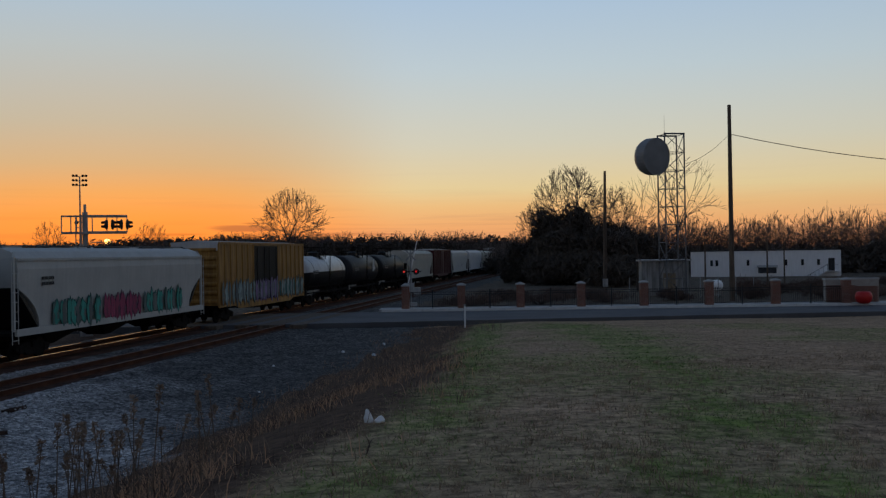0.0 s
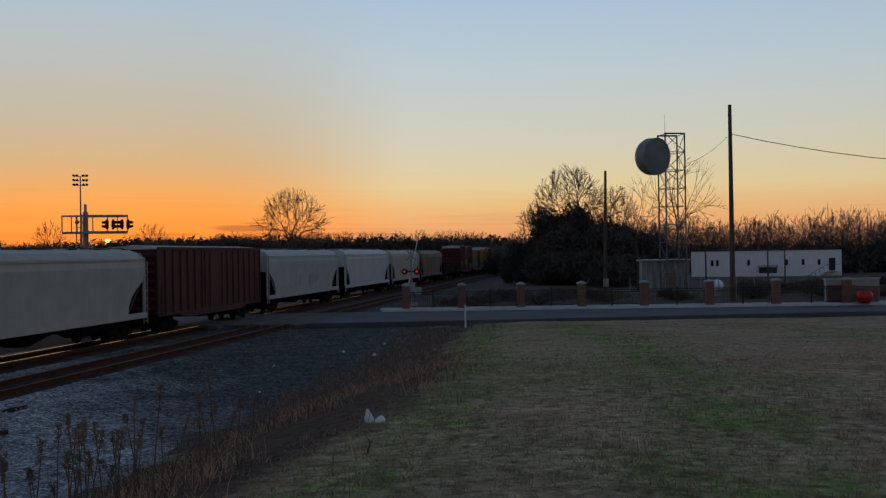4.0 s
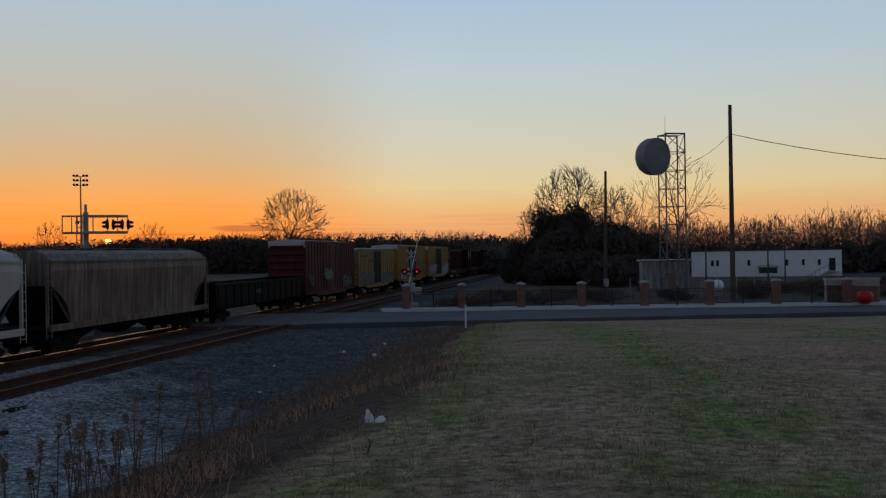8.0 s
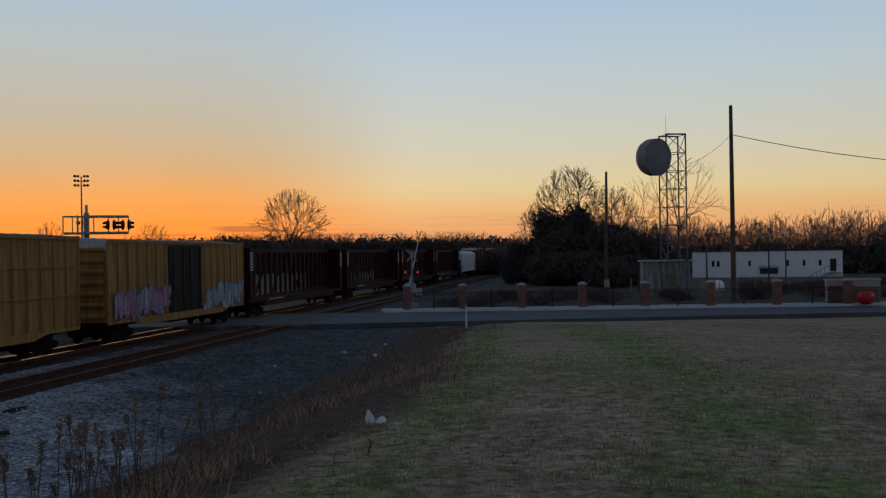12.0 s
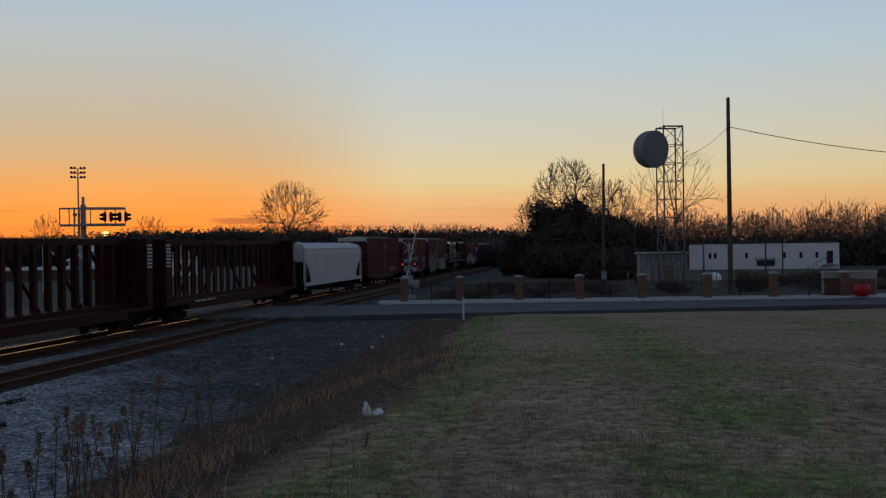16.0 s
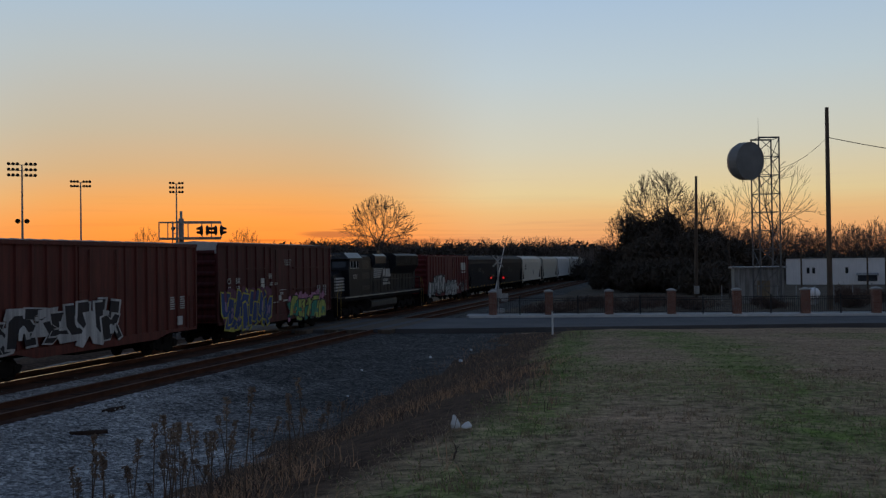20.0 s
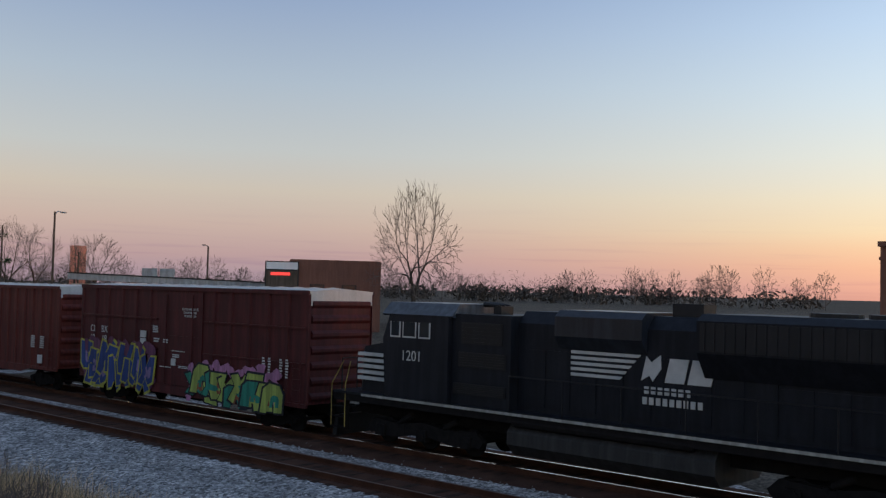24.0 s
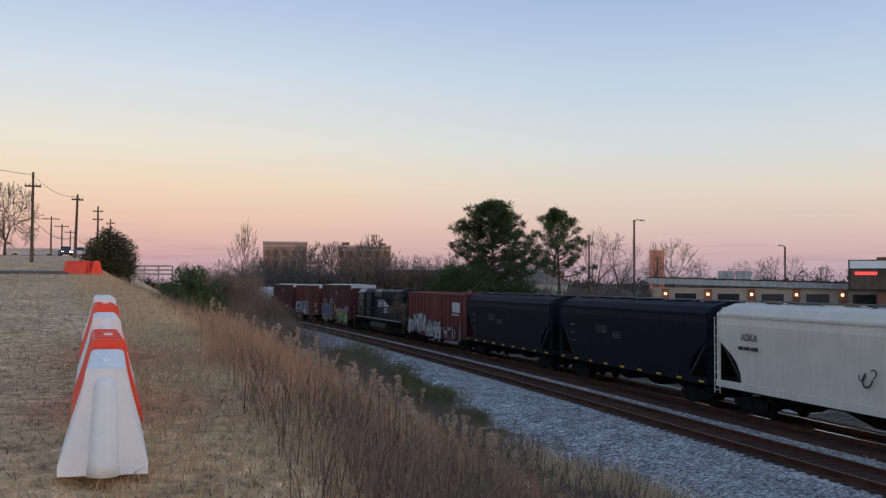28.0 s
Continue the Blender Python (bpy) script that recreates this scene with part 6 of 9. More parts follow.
def white_building():
    """A long white block building with small windows, an outside stair and a flat roof."""
    ang = math.degrees(math.atan2(148.13 - 155.07, 60.49 - 39.4))
    root = anchor("white_building", "long white two-storey block building with small dark windows", "building", m=pose(39.4, 155.07, -1.3, 0, 0, ang))
    L, h = 22.2, 5.0
    part("wall", box(B(), 0, L, 0, 14, 0, h), M["white"], root)
    part("parapet", box(B(), -0.1, L + 0.1, -0.1, 14.1, h, h + 0.14), M["black"], root, "dark roof edge")
    for x in (14.3, 16.7, 19.0):
        w = part("window", box(B(), x - 0.2, x + 0.2, -0.05, 0.1, 2.7, 3.6), M["iron"], root)
        part("pane", box(B(), x - 0.16, x + 0.16, -0.07, -0.04, 2.74, 3.56), M["glass"], w)
    for x in (4.0, 8.7, 3.2):
        w = part("window", box(B(), x - 0.2, x + 0.2, -0.05, 0.1, 2.7, 3.6), M["iron"], root)
        part("pane", box(B(), x - 0.16, x + 0.16, -0.07, -0.04, 2.74, 3.56), M["glass"], w)
    w = part("bay_door", box(B(), 10.2, 12.9, -0.08, 0.1, 1.5, 2.5), paint("bay_blue", (0.08, 0.10, 0.13)), root, "dark loading opening")
    part("awning", loft(B(), [[(x, 0, 2.75), (x, -0.9, 2.45), (x, -0.9, 2.4), (x, 0, 2.6)] for x in (10.0, 13.1)]), M["galv"], w)
    d = part("door", box(B(), 20.4, 21.3, -0.06, 0.1, 1.8, 3.75), M["iron"], root, "dark upper door")
    bm = B()
    for i in range(10):
        box(bm, 17.2 + i * 0.3, 17.55 + i * 0.3, -1.1, 0, 0.1 + i * 0.18, 0.2 + i * 0.18)
    box(bm, 20.2, 21.8, -1.1, 0, 1.72, 1.82)
    part("outside_stair", bm, M["white"], root)
    bm = B()
    rod(bm, (17.2, -1.1, 1.0), (20.2, -1.1, 2.8), 0.03)
    rod(bm, (20.2, -1.1, 2.8), (21.8, -1.1, 2.8), 0.03)
    for i in range(6):
        rod(bm, (17.2 + i * 0.6, -1.1, 0.1 + i * 0.34), (17.2 + i * 0.6, -1.1, 1.0 + i * 0.36), 0.025)
    part("stair_rail", bm, M["iron"], root)


def canopy_row():
    root = anchor("carport", "low open carport with a pale flat roof", "carport", m=pose(60, 128, ground(60, 128), 0, 0, -12))
    part("roof", box(B(), 0, 22, 0, 6, 2.5, 2.75), M["galv"], root)
    for i in range(6):
        part("post", box(B(), 0.4 + i * 4.2, 0.55 + i * 4.2, 0.2, 0.35, 0, 2.5), M["iron"], root)
    h = anchor("far_house", "small far house with a white gable", "house", m=pose(78, 175, -0.5, 0, 0, -20))
    part("wall", box(B(), -4, 4, -4, 4, 0, 3), M["white"], h)
    part("roof", prism(B(), [(-4.4, 3), (4.4, 3), (0, 6)], -4.3, 4.3), M["black"], h)
    part("window", box(B(), -0.6, 0.6, -4.06, -3.98, 1.2, 2.4), M["glass"], h)


utility_pole(24.14, 81.5, 16.4, 0.24, "tall dark wooden utility pole", box_at=None)
utility_pole(16.34, 98.66, 12.5, 0.2, "grey wooden pole with a metal cabinet", box_at=0.8, lean=0.8)
utility_pole(24.2, 90.0, 5.2, 0.1, "short thin dark pole beside the shed")
utility_pole(30.6, 92.0, 5.4, 0.1, "short thin dark pole with a bracket")
utility_pole(38.5, 110.0, 5.5, 0.1, "short dark pole by the white building")
utility_pole(70.0, 140.0, 9.5, 0.14, "distant wooden pole with a crossarm", ((9.2, 3.4),))
wire("overhead_wire", (24.14, 81.5, 13.7), (58.0, 66.0, 10.2), 1.9, 0.03)
wire("overhead_wire", (24.14, 81.5, 13.7), (23.0, 92.0, 12.2), 0.4, 0.02)
wire("overhead_wire", (24.3, 81.5, 13.6), (24.3, 81.5, 3.0), 0.0, 0.02)
radio_tower(21.78, 92.5)
equipment_shed(21.4, 94.8)
propane_tank(25.2, 90.5)
white_building()
canopy_row()
for i in range(9):
    bm = box(B(), -0.03, 0.03, -0.03, 0.03, 0, 1.9)
    thing("yard_post", bm, M["galv"], "thin galvanised yard fence post", "fence post", "yard fence posts", m=pose(16.8 + i * 1.6, 88.0, ground(16.8 + i * 1.6, 88.0)))


def signal_gantry():
    """A cantilever with signal heads beyond the tracks."""
    x, y = -20.67, 56.33
    root = anchor("signal_gantry", "silver cantilever signal structure with black signal heads", "railway signal", m=pose(x, y, ground(x, y), 0, 0, 19))
    part("mast", rod(B(), (0, 0, 0), (0, 0, 7.15), 0.155, seg=12), M["galv"], root)
    part("mast_cap", rod(B(), (0, 0, 7.15), (0, 0, 7.6), 0.08, seg=10), M["galv"], root)
    for z in (5.98, 6.92):
        part("boom", box(B(), -0.1, 2.3, -0.5, -0.42, z - 0.06, z + 0.06), M["galv"], root)
        part("boom", box(B(), -0.1, 2.3, 0.42, 0.5, z - 0.06, z + 0.06), M["galv"], root)
        for y0 in (-0.5, 0.45):
            part("cage_rail", box(B(), -1.25, -0.1, y0, y0 + 0.05, z - 0.03, z + 0.03), M["galv"], root)
    for bx in (-1.25, -0.75, -0.45, 0.4, 1.2, 1.75, 2.3):
        part("upright", box(B(), bx - 0.03, bx + 0.03, -0.5, -0.44, 5.95, 6.95), M["galv"], root)
    part("walkway", box(B(), -1.25, 2.3, -0.5, 0.5, 5.9, 5.95), M["galv"], root)
    part("platform", box(B(), 0.3, 1.6, -0.4, 0.4, 5.4, 5.44), M["galv"], root)
    for bx, s in ((1.18, -1), (1.5, 1), (2.0, -1), (2.32, 1)):
        bm = loft(B(), [[(bx + s * d, -0.5 + 0.27 * k * math.cos(2 * math.pi * i / 12), 6.42 + 0.3 * k * math.sin(2 * math.pi * i / 12)) for i in range(12)] for d, k in ((-0.09, 0.55), (-0.04, 1.0), (0.04, 1.0), (0.12, 0.4))])
        for dz in (-0.13, 0.13):
            rod(bm, (bx + s * 0.05, -0.5, 6.42 + dz), (bx + s * 0.3, -0.5, 6.42 + dz * 0.8), 0.1, 0.06, seg=8)
        part("signal_head", bm, M["iron"], root, "hooded black signal head")
    bm = B()
    for k in (-0.5, -0.2):
        rod(bm, (k, -0.1, 0.3), (k, -0.1, 7.0), 0.03, seg=4)
    for i in range(18):
        rod(bm, (-0.5, -0.1, 0.5 + i * 0.36), (-0.2, -0.1, 0.5 + i * 0.36), 0.02, seg=4)
    part("ladder", bm, M["galv"], root)
    part("case", box(B(), -0.35, 0.35, -0.35, 0.35, 0.0, 1.6), M["galv"], root)
    for z in (2.2, 3.0, 3.8):
        part("lower_head", rod(B(), (-0.35, -0.2, z), (-0.35, -0.5, z), 0.3, seg=12), M["galv"], root)


def light_tower(x, y, top, rows, cols, w, low=False):
    z0 = 0.0
    root = anchor("light_tower", "tall stadium floodlight mast", "floodlight mast", "stadium floodlights", m=pose(x, y, z0, 0, 0, math.degrees(math.atan2(-x, y))))
    part("pole", rod(B(), (0, 0, 0), (0, 0, top), 0.26, 0.14, seg=8), M["galv"], root)
    rh = 1.05
    for r in range(rows):
        z = top - r * rh
        part("crossbar", box(B(), -w / 2, w / 2, -0.08, 0.08, z - 0.06, z + 0.06), M["galv"], root)
        for c in range(cols):
            bx = -w / 2 + 0.2 + c * (w - 0.4) / (cols - 1)
            if abs(bx) < 0.2:
                continue
            part("floodlight", rod(B(), (bx, -0.1, z + 0.28), (bx, -0.45, z + 0.14), 0.16, 0.33, seg=8), M["black"], root)
    if low:
        for s in (-0.8, 0.8):
            part("floodlight", rod(B(), (s, 0, top * 0.55), (s, -0.5, top * 0.55 - 0.2), 0.25, 0.5, seg=8), M["black"], root)


signal_gantry()
light_tower(-83.64, 224.95, 23.2, 3, 5, 3.2, True)
light_tower(-133.9, 222.9, 25.6, 2, 7, 4.4)
light_tower(-95.3, 175.8, 23.2, 3, 7, 5.0, True)
light_tower(-103.3, 216.6, 23.3, 2, 7, 4.4)
light_tower(-169.4, 140.4, 27.6, 3, 7, 6.0, True)
light_tower(-213.6, 148.3, 27.5, 2, 7, 5.6)
light_tower(-166.4, 110.9, 19.9, 3, 4, 2.4, True)
light_tower(-186.8, 180.9, 27.4, 2, 7, 5.0)


def scoreboard():
    ang = math.degrees(math.atan2(80.4 - 71.45, -75.07 + 83.63))
    root = anchor("scoreboard", "back of a large dark steel scoreboard on posts", "scoreboard", m=pose(-83.6, 71.5, 0, 0, 0, ang))
    L = 12.5
    part("board", box(B(), 0, L, 0, 0.3, 3.4, 9.9), M["black"], root)
    for i in range(5):
        part("post", box(B(), i * L / 4 - 0.12, i * L / 4 + 0.12, -0.35, -0.05, 0, 9.9), M["steel"], root)
    for i in range(6):
        part("girt", box(B(), 0, L, -0.2, 0, 3.6 + i * 1.2, 3.72 + i * 1.2), M["steel"], root)


def steeple(x, y, top):
    root = anchor("church", "far white church steeple above low roofs", "church", m=pose(x, y, 0))
    part("spire", loft(B(), [[(-a, -a, z), (a, -a, z), (a, a, z), (-a, a, z)] for z, a in ((13, 1.1), (17, 0.95), (top - 0.2, 0.05))]), M["white"], root)
    part("tower", box(B(), -2, 2, -2, 2, 0, 13), M["white"], root)
    part("nave", prism(B(), [(-7, 0), (7, 0), (7, 7), (0, 11), (-7, 7)], 2, 26), M["white"], root)


def street_lamp(x, y, top, arm, z=None, yaw=0.0):
    z = ground(x, y) if z is None else z
    root = anchor("street_lamp", "slim street lamp post with a single arm", "street lamp", "street lamps", m=pose(x, y, z, 0, 0, yaw))
    h = top - z
    part("post", rod(B(), (0, 0, 0), (0, 0, h), 0.11, 0.08, seg=8), M["wood"], root)
    bm = B()
    pts = [(0, 0, h - 0.25), (arm * 0.3, 0, h + 0.05), (arm, 0, h + 0.05)]
    for a, b in zip(pts, pts[1:]):
        rod(bm, a, b, 0.04, seg=6)
    part("arm", bm, M["galv"], root)
    part("lamp_head", box(B(), min(arm * 0.75, arm * 1.15), max(arm * 0.75, arm * 1.15), -0.14, 0.14, h, h + 0.1), M["galv"], root)


scoreboard()
steeple(-226.3, 196.9, 31.8)
street_lamp(-67.35, 99.3, 11.2, -1.6, yaw=35)
bm = box(B(), -1.4, 1.4, -1.2, 1.2, 7.2, 10.4)
pb = anchor("press_box", "small dark press box on tall legs", "press box", m=pose(-91.5, 155.0, 0, 0, 0, 30))
part("cabin", bm, M["black"], pb)
for a in (-1.2, 1.2):
    for b in (-1.0, 1.0):
        part("leg", box(B(), a - 0.15, a + 0.15, b - 0.15, b + 0.15, 0, 7.2), M["steel"], pb)


# ---- buildings beyond the tracks ----
def facade_windows(root, xs, zs, w, h, y, frame_mat, label=""):
    for z in zs:
        for x in xs:
            f = part("window", box(B(), x - w / 2, x + w / 2, y - 0.06, y + 0.08, z, z + h), frame_mat, root, label)
            part("pane", box(B(), x - w / 2 + 0.08, x + w / 2 - 0.08, y - 0.08, y - 0.05, z + 0.08, z + h - 0.08), M["glass"], f)
            part("sill", box(B(), x - w / 2 - 0.08, x + w / 2 + 0.08, y - 0.16, y + 0.02, z - 0.12, z), M["concrete"], f)


def block(name, x, y, yaw, L, D, h, wall, label, rows=(), cols=0, z=None, parapet=None, ww=1.1, wh=1.6, frame_mat=None):
    z = ground(x, y) if z is None else z
    root = anchor(name, label, "building", m=pose(x, y, z, 0, 0, yaw))
    part("wall", box(B(), -L / 2, L / 2, 0, D, 0, h), wall, root)
    part("parapet", box(B(), -L / 2 - 0.15, L / 2 + 0.15, -0.15, D + 0.15, h, h + 0.35), parapet or M["concrete"], root)
    part("cornice", box(B(), -L / 2 - 0.08, L / 2 + 0.08, -0.08, D + 0.08, h - 0.9, h - 0.7), parapet or M["concrete"], root)
    if cols:
        facade_windows(root, [-L / 2 + (i + 0.5) * L / cols for i in range(cols)], rows, ww, wh, 0, frame_mat or M["white"])
    return root


redbrick = mat("red_brickwork", (0.26, 0.12, 0.085), (0.17, 0.08, 0.06), 0.92, scale=0.3, fine=8, bump=0.3, streak=0.15)
# tan brick for the far blocks, with distance haze mixed into its colour
farbrick = mat("pale_brickwork", (0.40, 0.26, 0.205), (0.30, 0.19, 0.15), 0.92, scale=0.3, fine=8, bump=0.3, streak=0.15)
tanwall = mat("tan_render", (0.50, 0.40, 0.28), (0.42, 0.33, 0.23), 0.9, scale=0.4, fine=10)
blind = mat("window_blind", (0.62, 0.52, 0.36), (0.5, 0.42, 0.3), 0.8)


def face_eye(x, y):
    """The turn that lets a front at y = 0 of its own look at the eye."""
    return math.degrees(math.atan2(-x, y))


def buildings():
    b = block("brick_hall", -70.4, -4.6, face_eye(-70.6, -1.0), 19.0, 14, 8.4, redbrick, "dark red brick hall with a flat roof", (1.2, 4.6), 6, z=0.4, parapet=redbrick)
    part("roof_block", box(B(), -1.2, 4.4, 3, 9, 8.4, 9.3), redbrick, b)
    part("vent", rod(B(), (-6, 2, 8.4), (-6, 2, 9.3), 0.15, seg=8), M["galv"], b)
    b = block("brick_office", -57.2, 22.4, face_eye(-54.4, 25.0), 14.5, 12, 6.0, redbrick, "low red brick office with tan blinds and a pale roof band", (), 0, z=0.6)
    part("roof_band", box(B(), -7.4, 7.4, -0.2, 0, 5.3, 6.0), M["white"], b, "pale metal roof band")
    facade_windows(b, [-4.6, -2.0, 0.6, 3.2, 5.8], (2.9,), 0.85, 1.5, 0, blind)
    part("base_band", box(B(), -7.3, 7.3, -0.08, 0, 1.0, 1.25), M["concrete"], b)
    part("roof_unit", box(B(), -5.8, -1.0, 3, 6, 6.3, 6.9), M["galv"], b)
    part("roof_vent", box(B(), -6.2, -5.7, 1, 1.6, 6.3, 6.9), M["concrete"], b)
    # town blocks seen down the line
    block("brick_block", -55.6, -254.0, face_eye(-55.6, -254.0), 11.5, 14, 11.0, farbrick, "far brick town block with a pale cornice", (1.2, 4.4, 7.4), 5, z=4.6, frame_mat=M["iron"])
    b = block("brick_block", -69.8, -229.6, face_eye(-69.8, -229.6), 13.2, 14, 10.4, farbrick, "far four-storey brick block with rows of windows", (0.6, 3.0, 5.4, 7.8), 6, z=3.6, ww=1.0, wh=1.5, frame_mat=M["iron"])
    part("penthouse", box(B(), 4.4, 5.4, 3, 5, 10.4, 11.4), redbrick, b)
    part("penthouse", box(B(), -5.4, -3.6, 3, 5, 10.4, 11.6), redbrick, b)
    block("shop_row", -62.5, -169.0, face_eye(-62.5, -169.0), 13.0, 12, 4.4, redbrick, "low brick shop row with a pale fascia", (1.0,), 4, z=3.2, parapet=M["white"])
    block("shop_row", -74.0, -150.0, face_eye(-74.0, -150.0), 14.0, 12, 4.6, redbrick, "low brick building behind the pines", (1.0,), 4, z=2.6)
    # long low shop with a canopy
    ang = math.degrees(math.atan2(-71.64 + 82.58, -69.77 + 56.4))
    root = anchor("low_store", "long tan single-storey store under a flat canopy with wall lamps", "building", m=pose(-56.4, -82.6, 1.5, 0, 0, ang))
    L = 24.0
    part("wall", box(B(), 0, L, -12, 0.0, 0, 3.5), mat("store_render", (0.46, 0.37, 0.30), (0.36, 0.29, 0.235), 0.9, scale=0.4, fine=10), root)
    part("fascia", loft(B(), [[(x, -12.3, z - 0.5), (x, 1.2, z - 0.5), (x, 1.2, z), (x, -12.3, z)] for x, z in ((-0.3, 4.35), (L + 0.3, 3.7))]), M["galv"], root, "pale metal canopy fascia")
    part("fascia_trim", loft(B(), [[(x, -12.35, z), (x, 1.25, z), (x, 1.25, z + 0.1), (x, -12.35, z + 0.1)] for x, z in ((-0.35, 4.352), (L + 0.35, 3.702))]), M["iron"], root)
    for i in range(7):
        x = 1.2 + i * 3.6
        part("pier", box(B(), x - 0.3, x + 0.3, -12.25, -12, 0, 3.4), redbrick, root)
        w = part("shop_window", box(B(), x + 0.8, x + 2.6, -12.06, -11.98, 1.0, 3.0), M["iron"], root)
        part("pane", box(B(), x + 0.88, x + 2.52, -12.08, -12.05, 1.08, 2.92), M["glass"], w)
        part("wall_lamp", box(B(), x - 0.1, x + 0.1, -12.4, -12.25, 2.85, 3.05), M["warm_lamp"], root, "glowing warm wall lamp")
    for x in (5.4, 7.0):
        part("roof_unit", box(B(), x, x + 1.35, -5, -3.4, 4.25, 5.05), M["galv"], root)
    # brick house with an illuminated sign
    root = anchor("sign_building", "square red brick building with a lit red sign panel", "building", m=pose(-56.6, -56.6, 1.2, 0, 0, face_eye(-56.6, -56.6)))
    part("wall", box(B(), 0.8, 8.2, 0, 8, 0, 6.2), redbrick, root)
    part("sign_box", box(B(), -1.2, 1.5, -0.4, 0.3, 3.7, 6.0), M["iron"], root)
    part("sign_face", box(B(), -1.1, 1.4, -0.43, -0.39, 3.8, 5.25), M["wood"], root, "dull brown lower sign panel")
    part("sign_top", box(B(), -1.1, 1.4, -0.43, -0.39, 5.35, 5.92), M["white"], root)
    part("sign_light", box(B(), -0.75, 0.8, -0.46, -0.42, 4.86, 5.1), M["sign_red"], root, "glowing red unreadable sign bar")
    facade_windows(root, (3.0, 5.6), (2.6,), 1.2, 1.6, 0, M["iron"])
    # mirror-glass tower block; the low sun's orange is put into the front's tint
    root = anchor("glass_block", "far block whose glass front mirrors the sunset", "building", m=pose(-89.3, -132.7, 2.0, 0, 0, face_eye(-89.3, -132.7)))
    part("wall", box(B(), -1.15, 1.15, 0, 3, 0, 8.6), redbrick, root)
    part("glass_front", box(B(), -1.17, 1.17, -0.05, 0.02, 0.0, 8.65), M["sunset_glass"], root, "glass front tinted orange for the sunset's reflection")
    # gabled white house behind the pines
    root = anchor("gabled_house", "pale gabled house half hidden by pines", "house", m=pose(-50.5, -104.0, 2.0, 0, 0, face_eye(-50.5, -104.0)))
    part("wall", box(B(), -6, 6, 0, 9, 0, 3.2), M["white"], root)
    part("roof", prism(B(), [(-6.5, 3.2), (6.5, 3.2), (0, 5.8)], -0.4, 9.4), M["galv"], root)
    part("window", box(B(), -1, 1, -0.06, 0.02, 1.2, 2.5), M["glass"], root)
    # low sheds and houses past the train on the sunset side
    b = block("dark_store", -58.0, 113.0, face_eye(-58.0, 113.0), 5.6, 6, 6.4, M["black"], "large dark flat-roofed store building", (), 0, z=-0.3, parapet=M["black"])
    for i, (x, y) in enumerate(((-58.5, 166.0), (-49.0, 170.0))):
        h = anchor("far_house", "far pale gabled house beyond the railway", "house", "far houses", m=pose(x, y, -0.5, 0, 0, 30 + 20 * i))
        part("wall", box(B(), -4, 4, -5, 5, 0, 3), M["white"], h)
        part("roof", prism(B(), [(-4.5, 3), (4.5, 3), (0, 5.6)], -5.4, 5.4), M["galv"], h)
        part("window", box(B(), -0.7, 0.7, -5.06, -4.98, 1, 2.2), M["glass"], h)
    root = anchor("low_depot", "long low brown depot with a white roof edge", "building", m=pose(-62.0, 150.0, -0.4, 0, 0, 25))
    part("wall", box(B(), -16, 18, 0, 8, 0, 1.7), M["wood"], root)
    part("roof", box(B(), -16.3, 18.3, -0.3, 8.3, 1.7, 2.1), M["white"], root)


M["warm_lamp"] = mat("warm_lamp", (0.8, 0.6, 0.3), rough=0.4, emit=((1.0, 0.6, 0.25), 1.5))
M["sign_red"] = mat("sign_red", (0.7, 0.05, 0.05), rough=0.4, emit=((1.0, 0.07, 0.06), 0.5))
M["sunset_glass"] = mat("sunset_glass", (0.62, 0.28, 0.24), rough=0.3, metal=1.0, scale=0.6)
buildings()


def flagpole(x, y, h):
    root = anchor("flagpole", "white flagpole with a limp flag", "flagpole", "flagpoles", m=pose(x, y, ground(x, y), 0, 0, 20))
    part("pole", rod(B(), (0, 0, 0), (0, 0, h), 0.07, 0.04, seg=6), M["white"], root)
    part("flag", loft(B(), [[(0.05 + i * 0.22, 0.06 * math.sin(i * 1.7), h - 0.15 - i * 0.18), (0.05 + i * 0.22, 0.02 + 0.06 * math.sin(i * 1.7), h - 0.15 - i * 0.18), (0.05 + i * 0.22, 0.02 + 0.06 * math.sin(i * 1.7), h - 1.0 - i * 0.12), (0.05 + i * 0.22, 0.06 * math.sin(i * 1.7), h - 1.0 - i * 0.12)] for i in range(6)]), M["white"], root, "pale cloth flag")


for x, y, h in ((-45.4, 111.0, 5.4), (-42.6, 113.0, 6.0), (-40.4, 112.0, 6.0)):
    flagpole(x, y, h)


